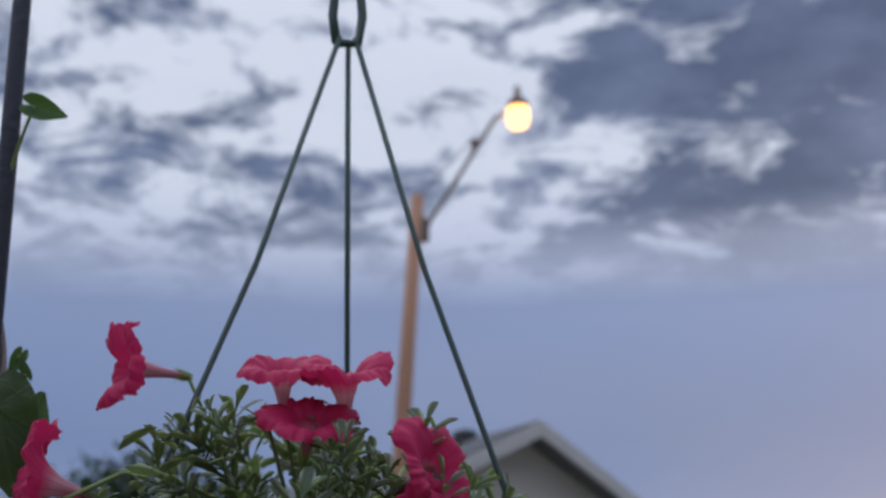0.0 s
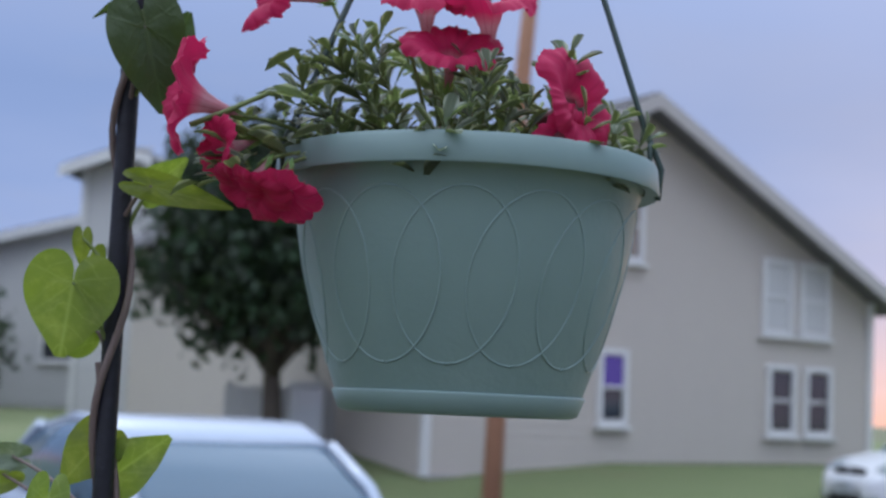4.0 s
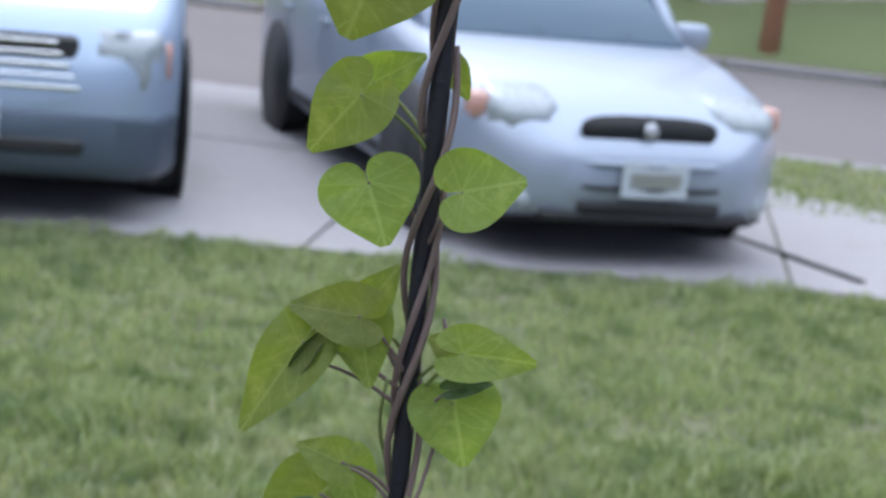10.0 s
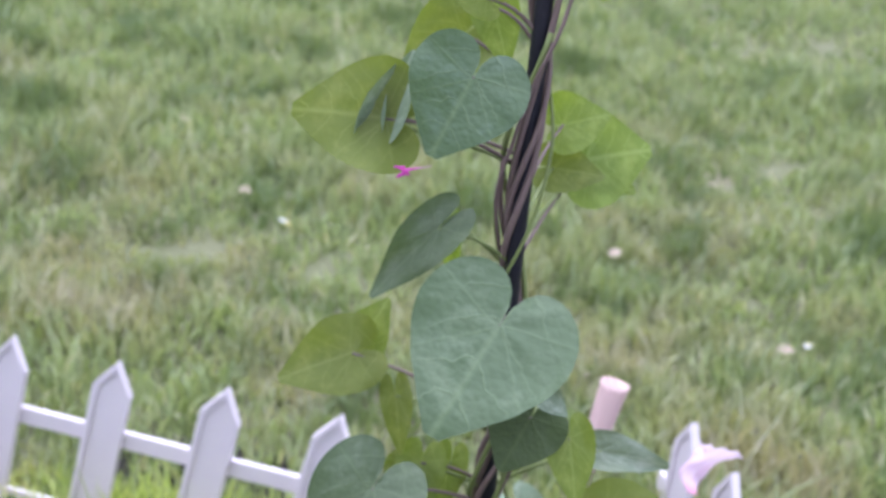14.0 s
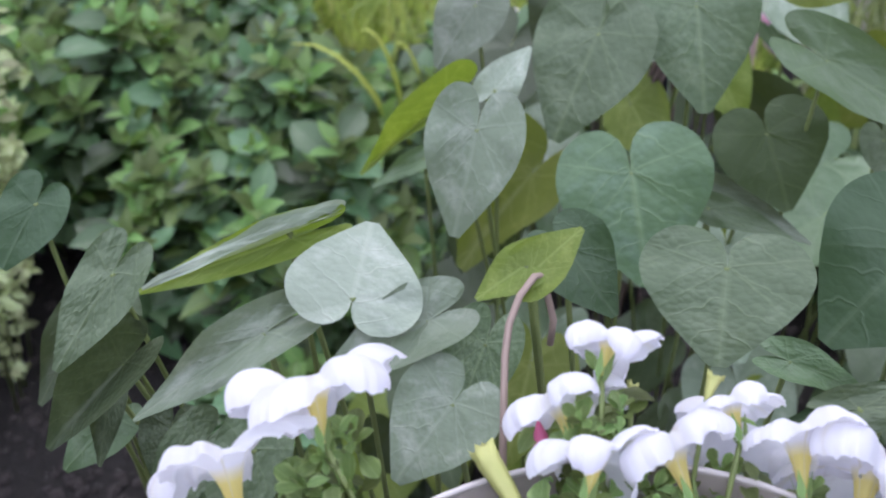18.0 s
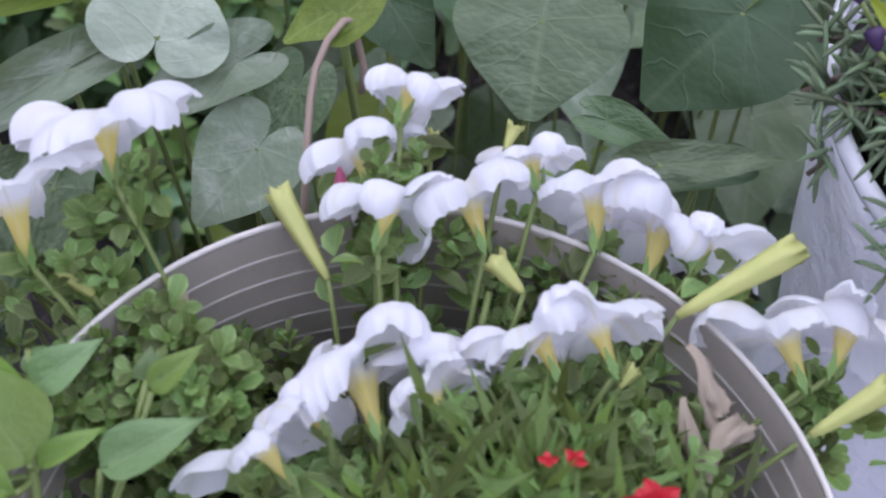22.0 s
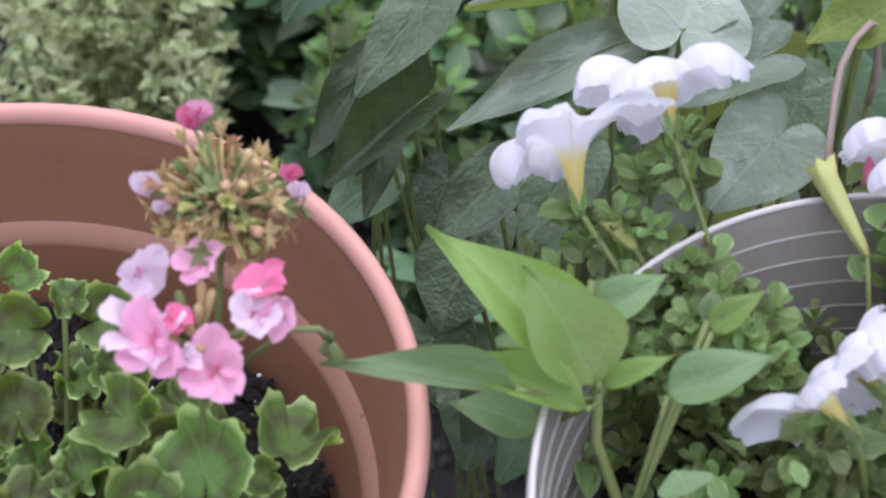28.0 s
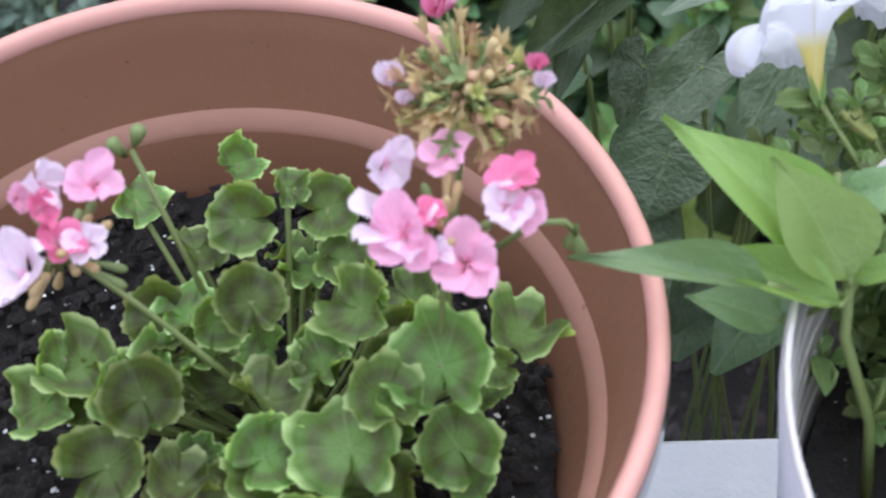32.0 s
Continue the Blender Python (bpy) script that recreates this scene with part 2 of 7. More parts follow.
def petal_material(name, limb, throat, reach, streak=None, streaks=5.0, through_light=0.3):
    """A flower: UV's x runs from the base (0) to the edge (1), y round it."""
    m = bpy.data.materials.new(name)
    m.use_nodes = True
    n = Nodes(m.node_tree)
    uv = n.add("ShaderNodeUVMap").outputs[0]
    s = n.add("ShaderNodeSeparateXYZ", ins={0: uv}).outputs
    c = n.ramp(s[0], [(0.0, throat), (reach, throat), (min(reach + 0.17, 0.98), limb), (1.0, limb)])
    if streak:
        lines = n.math("ABSOLUTE", n.math("SINE", n.math("MULTIPLY", s[1], math.pi * streaks)))
        mask = n.math("MULTIPLY", n.ramp(lines, [(0.0, (1, 1, 1)), (0.22, (0, 0, 0))]), n.ramp(s[0], [(0.3, (0.9, 0.9, 0.9)), (1.0, (0.25, 0.25, 0.25))]))
        c = n.mix(mask, c, (*streak, 1))
    c = n.mix(n.math("MULTIPLY", n.noise(uv, 7.0, 4.0), 0.25), c, n.mix(1.0, c, (0.82, 0.78, 0.86, 1), "MULTIPLY"))
    ribs = n.math("SINE", n.math("MULTIPLY", s[1], 2 * math.pi * 30))
    b = n.add("ShaderNodeBump", ins={"Strength": 0.045, "Distance": 0.0006, "Height": n.math("ADD", ribs, n.math("MULTIPLY", n.noise(uv, 25.0, 4.0), 2.0))})
    p = n.add("ShaderNodeBsdfPrincipled", ins={"Base Color": c, "Roughness": 0.6, "Normal": b.outputs[0], "Specular IOR Level": 0.3})
    t = n.add("ShaderNodeBsdfTranslucent", ins={0: c})
    out = n.add("ShaderNodeMixShader", ins={0: through_light, 1: p.outputs[0], 2: t.outputs[0]}).outputs[0]
    m.node_tree.links.new(out, n.add("ShaderNodeOutputMaterial").inputs[0])
    return m


GRASS_GROUND = material("lawn_soil", (0.115, 0.13, 0.06), 0.95, grain=(14.0, (0.19, 0.18, 0.11), 0.8), spots=(2.3, (0.22, 0.18, 0.13), 0.58, 0.74), bump=1.0, bump_scale=60)


def blade_material(name, gain=1.0):
    """Grass: each blade differs a little, with dry, pale and dark patches over the lawn."""
    m = bpy.data.materials.new(name)
    m.use_nodes = True
    n = Nodes(m.node_tree)
    place = n.add("ShaderNodeTexCoord").outputs["Object"]
    r = n.add("ShaderNodeNewGeometry").outputs["Random Per Island"]
    c = n.ramp(r, [(0.0, (0.165, 0.21, 0.10)), (0.35, (0.285, 0.335, 0.18)), (0.7, (0.37, 0.43, 0.24)), (0.90, (0.40, 0.42, 0.26)), (1.0, (0.52, 0.48, 0.36))])
    near = n.ramp(n.math("MULTIPLY", n.add("ShaderNodeSeparateXYZ", ins={0: place}).outputs[1], 0.1), [(0.24, (0.75, 0.75, 0.75)), (0.42, (0.08, 0.08, 0.08))])
    c = n.mix(n.math("MULTIPLY", near, n.ramp(n.noise(place, 2.6, 4.0, 0.6), [(0.47, (0, 0, 0)), (0.62, (1, 1, 1))])), c, (0.44, 0.37, 0.29, 1))
    c = n.mix(n.ramp(n.noise(place, 4.6, 3.0, 0.6), [(0.50, (0, 0, 0)), (0.62, (0.85, 0.85, 0.85))]), c, (0.15, 0.205, 0.10, 1))
    c = n.mix(1.0, c, (gain, gain, gain * gain ** -1.2, 1), "MULTIPLY")
    p = n.add("ShaderNodeBsdfPrincipled", ins={"Base Color": c, "Roughness": 0.5, "Specular IOR Level": 0.4})
    t = n.add("ShaderNodeBsdfTranslucent", ins={0: n.mix(1.0, c, (1.2, 1.3, 0.6, 1), "MULTIPLY")})
    out = n.add("ShaderNodeMixShader", ins={0: 0.38, 1: p.outputs[0], 2: t.outputs[0]}).outputs[0]
    m.node_tree.links.new(out, n.add("ShaderNodeOutputMaterial").inputs[0])
    return m


BLADE = blade_material("grass_blade")
# brighter copy for the long grass, its lit look put into the colour
EDGE_BLADE = blade_material("lit_long_grass_blade", 1.45)
FAR_GRASS = material("far_lawn", (0.125, 0.165, 0.062), 0.95, grain=(1.6, (0.16, 0.18, 0.08), 0.9), spots=(0.5, (0.17, 0.16, 0.08), 0.55, 0.75), bump=0.8, bump_scale=30)
CONCRETE = material("worn_concrete", (0.36, 0.34, 0.345), 0.9, grain=(9.0, (0.27, 0.255, 0.26), 0.8), spots=(0.9, (0.29, 0.27, 0.26), 0.5, 0.7), bump=0.4, bump_scale=90)
ASPHALT = material("old_asphalt", (0.155, 0.135, 0.135), 0.95, grain=(25.0, (0.22, 0.19, 0.19), 0.8), spots=(0.5, (0.19, 0.165, 0.16), 0.45, 0.65), bump=0.6, bump_scale=120)
CLOD = material("brown_clods", (0.030, 0.023, 0.022), 0.95, grain=(70.0, (0.055, 0.043, 0.041), 0.9))
SOIL = material("dark_soil", (0.010, 0.008, 0.008), 0.95, grain=(90.0, (0.026, 0.020, 0.018), 0.7), spots=(170.0, (0.34, 0.31, 0.29), 0.68, 0.71), bump=1.0, bump_scale=90)
PLASTER = material("beige_siding", (0.55, 0.495, 0.44), 0.75, grain=(3.0, (0.48, 0.43, 0.385), 0.6), bump=0.2, bump_scale=60)
PLASTER_PALE = material("pale_siding", (0.58, 0.57, 0.56), 0.75, grain=(3.0, (0.50, 0.49, 0.49), 0.6))
TRIM = material("white_trim", (0.72, 0.71, 0.70), 0.55, grain=(8.0, (0.62, 0.60, 0.58), 0.4))
BROWN_FASCIA = material("pale_taupe_fascia", (0.50, 0.465, 0.445), 0.6, grain=(5.0, (0.42, 0.39, 0.37), 0.5))
SHINGLE = material("grey_shingles", (0.17, 0.165, 0.175), 0.95, grain=(8.0, (0.11, 0.105, 0.11), 0.9), bump=0.7, bump_scale=30)
DARK_GLASS = material("window_glass", (0.03, 0.035, 0.045), 0.08, grain=(0.7, (0.06, 0.065, 0.075), 0.6), spec=0.8)
# beige reflection on the attic glass is put into the pane colour
ATTIC_PANE = material("attic_pane_reflection", (0.36, 0.29, 0.24), 0.15, grain=(4.0, (0.24, 0.20, 0.18), 0.8), spec=0.7)
CAR_GLASS = material("car_window_glass", (0.07, 0.12, 0.17), 0.10, grain=(1.4, (0.10, 0.16, 0.21), 0.5), spec=0.5, coat=0.0)
SILVER = material("silver_car_paint", (0.33, 0.375, 0.455), 0.42, 0.35, grain=(0.8, (0.30, 0.345, 0.425), 0.3), coat=0.5)
VAN_PAINT = material("pale_blue_van_paint", (0.33, 0.41, 0.53), 0.40, 0.3, grain=(0.8, (0.30, 0.38, 0.49), 0.3), coat=0.5)
VAN_LOWER = material("slate_lower_bumper", (0.085, 0.11, 0.145), 0.45, 0.2, grain=(4.0, (0.06, 0.08, 0.11), 0.5))
WHITE_PAINT = material("white_car_paint", (0.72, 0.73, 0.75), 0.35, 0.1, grain=(2.0, (0.65, 0.66, 0.68), 0.3), coat=0.6)
BLACK_PLASTIC = material("black_plastic", (0.018, 0.018, 0.020), 0.55, grain=(20.0, (0.035, 0.035, 0.036), 0.6))
RUBBER = material("tyre_rubber", (0.02, 0.02, 0.021), 0.85, grain=(20.0, (0.04, 0.038, 0.036), 0.6))
ALLOY = material("alloy_rim", (0.50, 0.51, 0.53), 0.35, 0.8, grain=(9.0, (0.40, 0.41, 0.43), 0.5))
CHROME = material("chrome", (0.75, 0.76, 0.78), 0.12, 1.0)
HEADLIGHT = material("headlight_lens", (0.27, 0.31, 0.33), 0.28, 0.1, grain=(12.0, (0.35, 0.37, 0.38), 0.7), coat=0.3)
AMBER = material("amber_lens", (0.55, 0.30, 0.24), 0.2, 0.0, coat=0.8)
PLATE = material("pale_plate", (0.52, 0.57, 0.63), 0.5, grain=(15.0, (0.5, 0.52, 0.55), 0.5))
# orange of lamp and dusk light is mixed into the wood colour
POLE_WOOD = material("weathered_lamplit_pole_wood", (0.44, 0.23, 0.14), 0.85, grain=(5.0, (0.34, 0.17, 0.10), 0.9), bump=0.5, bump_scale=40)
GALV = material("galvanised_steel", (0.20, 0.15, 0.13), 0.55, 0.5, grain=(9.0, (0.12, 0.08, 0.07), 0.7))
SAGE = material("sage_green_plastic", (0.185, 0.265, 0.25), 0.45, grain=(14.0, (0.16, 0.23, 0.218), 0.6), spots=(5.0, (0.205, 0.285, 0.27), 0.5, 0.75), bump=0.12, bump_scale=45)
SAGE_LIP = material("sage_green_plastic_rim", (0.225, 0.31, 0.30), 0.42, grain=(14.0, (0.135, 0.21, 0.20), 0.5))
WIRE = material("dark_green_hanger", (0.035, 0.06, 0.052), 0.5, grain=(60.0, (0.06, 0.09, 0.08), 0.5))
BLACK_ROD = material("black_painted_iron", (0.009, 0.008, 0.016), 0.5, 0.2, grain=(45.0, (0.02, 0.02, 0.03), 0.6), bump=0.25, bump_scale=150)
PALE_STEM = material("pinkish_pale_stem", (0.30, 0.22, 0.185), 0.6, grain=(50.0, (0.23, 0.165, 0.13), 0.8))
VINE_STEM = material("brownish_vine_stem", (0.20, 0.14, 0.125), 0.6, grain=(50.0, (0.12, 0.085, 0.08), 0.8), bump=0.3, bump_scale=300)
GREEN_STEM = material("green_stem", (0.23, 0.27, 0.09), 0.55, grain=(50.0, (0.10, 0.16, 0.05), 0.7), through_light=0.15)
FENCE_WHITE = material("white_fence_plastic", (0.77, 0.69, 0.75), 0.5, grain=(25.0, (0.66, 0.585, 0.64), 0.5), spots=(12.0, (0.50, 0.47, 0.46), 0.68, 0.8), bump=0.1)
TAUPE = material("taupe_plastic", (0.34, 0.295, 0.27), 0.5, grain=(20.0, (0.27, 0.235, 0.215), 0.6), bump=0.1, bump_scale=120)
TAUPE_RIB = material("pale_taupe_rim", (0.56, 0.51, 0.49), 0.5, grain=(20.0, (0.37, 0.345, 0.33), 0.5))
# one clay in three tones, shade and light put into the colours
TERRACOTTA_SHADED = material("terracotta_clay_shaded", (0.215, 0.094, 0.050), 0.8, grain=(11.0, (0.165, 0.067, 0.035), 0.8), spots=(170.0, (0.07, 0.04, 0.03), 0.69, 0.74), bump=0.08, bump_scale=180)
TERRA_STEP_LIT = material("terracotta_clay_ledge_lit", (0.38, 0.19, 0.14), 0.75, grain=(15.0, (0.31, 0.15, 0.105), 0.8), spots=(120.0, (0.10, 0.05, 0.04), 0.70, 0.76))
TERRA_RIM_LIT = material("terracotta_clay_rim_lit", (0.63, 0.315, 0.26), 0.7, grain=(15.0, (0.52, 0.25, 0.20), 0.7), spots=(120.0, (0.10, 0.05, 0.04), 0.74, 0.79))
BLUE_GLAZE = material("dark_blue_glaze", (0.025, 0.035, 0.075), 0.2, grain=(40.0, (0.05, 0.06, 0.10), 0.7), spots=(35.0, (0.30, 0.33, 0.38), 0.70, 0.80), coat=0.8)
WHITE_POT = material("white_plastic_pot", (0.66, 0.65, 0.70), 0.5, grain=(8.0, (0.56, 0.55, 0.60), 0.5))
CRUMPLED = material("white_crinkled_film", (0.84, 0.83, 0.90), 0.38, grain=(12.0, (0.52, 0.50, 0.58), 0.6), bump=1.0, bump_scale=22)
WHITE_BOARD = material("white_painted_board", (0.70, 0.70, 0.72), 0.65, grain=(18.0, (0.58, 0.57, 0.59), 0.6), spots=(25.0, (0.48, 0.46, 0.46), 0.66, 0.76), bump=0.25, bump_scale=90)
BARK = material("tree_bark", (0.07, 0.055, 0.045), 0.95, grain=(8.0, (0.12, 0.10, 0.08), 0.8), bump=0.8, bump_scale=25)
PEACH = material("peach_clay_pot", (0.78, 0.50, 0.36), 0.6, grain=(12.0, (0.68, 0.42, 0.29), 0.6))
PINK_PLASTIC = material("pale_pink_plastic", (0.66, 0.46, 0.45), 0.5, grain=(20.0, (0.56, 0.38, 0.38), 0.5))
WITHERED = material("withered_petal", (0.55, 0.41, 0.31), 0.8, grain=(90.0, (0.70, 0.60, 0.50), 0.9), bump=0.6, bump_scale=200, through_light=0.2)

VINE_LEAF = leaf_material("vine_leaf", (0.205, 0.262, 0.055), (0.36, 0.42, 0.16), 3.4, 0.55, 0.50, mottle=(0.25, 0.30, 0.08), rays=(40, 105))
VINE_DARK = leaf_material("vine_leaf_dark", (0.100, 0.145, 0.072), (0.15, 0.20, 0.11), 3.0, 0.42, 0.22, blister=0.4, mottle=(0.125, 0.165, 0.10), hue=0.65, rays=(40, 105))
# darker copy of the vine leaf with backlit shade put into its colour
VINE_SHADE = leaf_material("vine_leaf_shaded", (0.062, 0.100, 0.034), (0.10, 0.145, 0.055), 3.0, 0.5, 0.30, hue=0.4, rays=(40, 105))
VINE_BLUE = leaf_material("vine_leaf_blue_green", (0.098, 0.160, 0.080), (0.19, 0.265, 0.14), 3.2, 0.40, 0.20, blister=0.7, mottle=(0.12, 0.185, 0.12), hue=0.3, rays=(40, 105))
VINE_GREY = leaf_material("vine_leaf_grey_green", (0.100, 0.142, 0.075), (0.19, 0.245, 0.14), 3.0, 0.42, 0.20, blister=0.8, mottle=(0.145, 0.19, 0.115), hue=0.4, rays=(40, 105))
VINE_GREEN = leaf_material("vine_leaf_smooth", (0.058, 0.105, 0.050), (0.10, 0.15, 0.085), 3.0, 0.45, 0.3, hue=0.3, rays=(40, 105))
# leaves that face the sky: its sheen is painted into their colour
VINE_SHEEN = leaf_material("vine_leaf_sheen", (0.185, 0.235, 0.16), (0.28, 0.33, 0.25), 3.0, 0.42, 0.2, mottle=(0.28, 0.32, 0.26), hue=0.4, rays=(40, 105))
VINE_SHEEN_PALE = leaf_material("vine_leaf_sheen_pale", (0.31, 0.36, 0.28), (0.42, 0.46, 0.38), 3.0, 0.42, 0.2, mottle=(0.40, 0.44, 0.37), hue=0.2)
MINT = leaf_material("mint_leaf", (0.105, 0.175, 0.085), (0.19, 0.27, 0.16), 6.0, 0.28, 0.3, hue=0.9, island=True)
HERB_DARK = leaf_material("small_dark_herb_leaf", (0.115, 0.16, 0.12), (0.18, 0.22, 0.17), 4.0, 0.45, 0.25, hue=0.9, island=True)
MINT_TIP = leaf_material("mint_tip_leaf", (0.18, 0.275, 0.09), (0.36, 0.42, 0.18), 6.0, 0.40, 0.4, hue=0.8, island=True)
PETUNIA_LEAF = leaf_material("petunia_leaf", (0.195, 0.268, 0.095), (0.31, 0.38, 0.18), 4.0, 0.36, 0.38, edge=(0.27, 0.34, 0.145), hue=0.85, island=True)
BASKET_LEAF = leaf_material("variegated_leaf", (0.13, 0.155, 0.10), (0.18, 0.21, 0.14), 4.0, 0.5, 0.3, edge=(0.36, 0.38, 0.32), hue=0.6, island=True)
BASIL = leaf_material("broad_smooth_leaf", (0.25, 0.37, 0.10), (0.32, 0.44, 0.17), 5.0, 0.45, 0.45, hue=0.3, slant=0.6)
# shaded copy of the leaf above; the shade sits in its colour
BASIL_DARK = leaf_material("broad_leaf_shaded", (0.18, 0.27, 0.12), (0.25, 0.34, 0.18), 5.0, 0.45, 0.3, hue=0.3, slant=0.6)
GERANIUM_LEAF = leaf_material("geranium_leaf", (0.150, 0.235, 0.060), (0.24, 0.34, 0.12), 5.0, 0.5, 0.38, rim=(0.45, 0.56, 0.24), zone=(0.085, 0.070, 0.04), hue=0.65, rays=(38, 78, 120))
SUCCULENT = leaf_material("needle_leaf", (0.21, 0.275, 0.16), (0.14, 0.22, 0.12), 1.0, 0.4, 0.2, hue=0.5, island=True)
YELLOW_LEAF = leaf_material("yellow_green_leaf", (0.36, 0.40, 0.06), (0.42, 0.46, 0.12), 3.0, 0.5, 0.35, hue=0.3, island=True)
PALE_HERB = leaf_material("pale_herb_leaf", (0.42, 0.46, 0.25), (0.48, 0.52, 0.32), 3.0, 0.5, 0.35, hue=0.6, island=True)
TREE_LEAF = leaf_material("tree_leaf", (0.028, 0.048, 0.022), (0.04, 0.06, 0.03), 3.0, 0.55, 0.2, hue=0.9, island=True)

WHITE_PETAL = petal_material("white_petal", (0.90, 0.89, 0.94), (0.80, 0.70, 0.27), 0.34, streak=(0.74, 0.69, 0.50), streaks=5.0, through_light=0.55)
PINK_PETAL = petal_material("magenta_petal", (0.56, 0.022, 0.105), (0.56, 0.26, 0.30), 0.42, streak=(0.36, 0.015, 0.07), streaks=10.0, through_light=0.35)
PALE_PINK = petal_material("pale_pink_petal", (0.95, 0.50, 0.68), (0.90, 0.30, 0.48), 0.05, streak=(0.86, 0.36, 0.54), streaks=4.0, through_light=0.45)
BLUSH = petal_material("blush_white_petal", (0.92, 0.76, 0.87), (0.92, 0.50, 0.68), 0.05, streak=(0.86, 0.54, 0.70), streaks=4.0, through_light=0.45)
MAGENTA = petal_material("magenta_bud_petal", (0.62, 0.10, 0.42), (0.60, 0.30, 0.48), 0.2)
HOT_PINK = petal_material("deep_pink_petal", (0.80, 0.20, 0.36), (0.80, 0.34, 0.46), 0.1)
BUD_GREEN = material("green_bud", (0.22, 0.28, 0.10), 0.6, grain=(90.0, (0.15, 0.20, 0.07), 0.7), through_light=0.2)
BUD_YELLOW = material("yellow_green_bud", (0.60, 0.58, 0.24), 0.6, grain=(120.0, (0.42, 0.47, 0.13), 0.8), through_light=0.25)
HEAD_TAN = material("tan_spent_floret", (0.64, 0.44, 0.24), 0.7, grain=(120.0, (0.50, 0.42, 0.18), 0.9), through_light=0.2)
HEAD_RUST = material("rust_spent_floret", (0.60, 0.34, 0.22), 0.7, grain=(120.0, (0.52, 0.36, 0.2), 0.8), through_light=0.2)
RED_PETAL = material("red_petal", (0.62, 0.02, 0.035), 0.5, grain=(60.0, (0.45, 0.01, 0.02), 0.6), through_light=0.25)
PURPLE = material("dark_purple_petal", (0.045, 0.02, 0.075), 0.5, grain=(60.0, (0.09, 0.04, 0.13), 0.6), through_light=0.2)


def glowing(name, colour, strength):
    m = bpy.data.materials.new(name)
    m.use_nodes = True
    n = Nodes(m.node_tree)
    e = n.add("ShaderNodeEmission", ins={0: (*colour, 1), 1: strength})
    m.node_tree.links.new(e.outputs[0], n.add("ShaderNodeOutputMaterial").inputs[0])
    return m


LAMP_GLOW = glowing("sodium_lamp_glow", (1.0, 0.47, 0.15), 6.0)
TV_GLOW = glowing("violet_window_glow", (0.25, 0.18, 0.80), 0.28)


# ---------------------------------------------------------------- mesh building
class Shape:
    """Vertices and faces gathered piece by piece, with a UV for each vertex."""

    def __init__(self):
        self.v, self.f, self.uv = [], [], []

    def add(self, verts, faces, uvs=None, m=None):
        k = len(self.v)
        self.v += [tuple(m @ Vector(p)) for p in verts] if m is not None else [tuple(p) for p in verts]
        self.uv += list(uvs) if uvs is not None else [(0.0, 0.0)] * len(verts)
        self.f += [tuple(i + k for i in face) for face in faces]
        return self

    def box(self, size, at=(0, 0, 0), m=None, bevel=0.0):
        """A box with chamfered long edges, centred on at."""
        x, y, z = (s / 2 for s in size)
        b = min(bevel, x * 0.45, y * 0.45, z * 0.45)
        if b > 0:
            ring = [(-x + b, -y), (x - b, -y), (x, -y + b), (x, y - b), (x - b, y), (-x + b, y), (-x, y - b), (-x, -y + b)]
            inner = [(px * (1 - b / x), py * (1 - b / y)) for px, py in ring]
            rows = [[(*p, -z) for p in inner], [(*p, -z + b) for p in ring], [(*p, z - b) for p in ring], [(*p, z) for p in inner]]
            verts = [p for r in rows for p in r]
            faces = [(8 * r + i, 8 * r + (i + 1) % 8, 8 * r + 8 + (i + 1) % 8, 8 * r + 8 + i) for r in range(3) for i in range(8)]
            faces += [tuple(range(7, -1, -1)), tuple(range(24, 32))]
        else:
            verts = [(sx * x, sy * y, sz * z) for sz in (-1, 1) for sx, sy in ((-1, -1), (1, -1), (1, 1), (-1, 1))]
            faces = [(3, 2, 1, 0), (4, 5, 6, 7)] + [(i, (i + 1) % 4, 4 + (i + 1) % 4, 4 + i) for i in range(4)]
        verts = [(p[0] + at[0], p[1] + at[1], p[2] + at[2]) for p in verts]
        return self.add(verts, faces, m=m)

    def tube(self, points, radius, sides=8, m=None):
        """A round bar along points; radius: one number or one for each point."""
        pts = [Vector(p) for p in points]
        rad = [radius] * len(pts) if isinstance(radius, (int, float)) else list(radius)
        verts, faces, uvs = [], [], []
        side = None
        for i, p in enumerate(pts):
            d = (pts[min(i + 1, len(pts) - 1)] - pts[max(i - 1, 0)]).normalized()
            if side is None:
                side = d.orthogonal().normalized()
            side = (side - d * side.dot(d)).normalized()
            up = d.cross(side)
            for k in range(sides):
                a = 2 * math.pi * k / sides
                verts.append(p + (side * math.cos(a) + up * math.sin(a)) * rad[i])
                uvs.append((i / max(len(pts) - 1, 1), k / sides))
        for i in range(len(pts) - 1):
            faces += [(i * sides + k, i * sides + (k + 1) % sides, (i + 1) * sides + (k + 1) % sides, (i + 1) * sides + k) for k in range(sides)]
        faces += [tuple(range(sides - 1, -1, -1)), tuple(range((len(pts) - 1) * sides, len(pts) * sides))]
        return self.add(verts, faces, uvs, m)

    def turned(self, profile, sides=48, m=None, closed=False):
        """A profile of (radius, height) turned round the z axis."""
        verts, faces, uvs = [], [], []
        for j, (r, z) in enumerate(profile):
            for k in range(sides):
                a = 2 * math.pi * k / sides
                verts.append((r * math.cos(a), r * math.sin(a), z))
                uvs.append((j / len(profile), k / sides))
        rows = len(profile)
        for j in range(rows if closed else rows - 1):
            n = (j + 1) % rows
            faces += [(j * sides + k, j * sides + (k + 1) % sides, n * sides + (k + 1) % sides, n * sides + k) for k in range(sides)]
        return self.add(verts, faces, uvs, m)

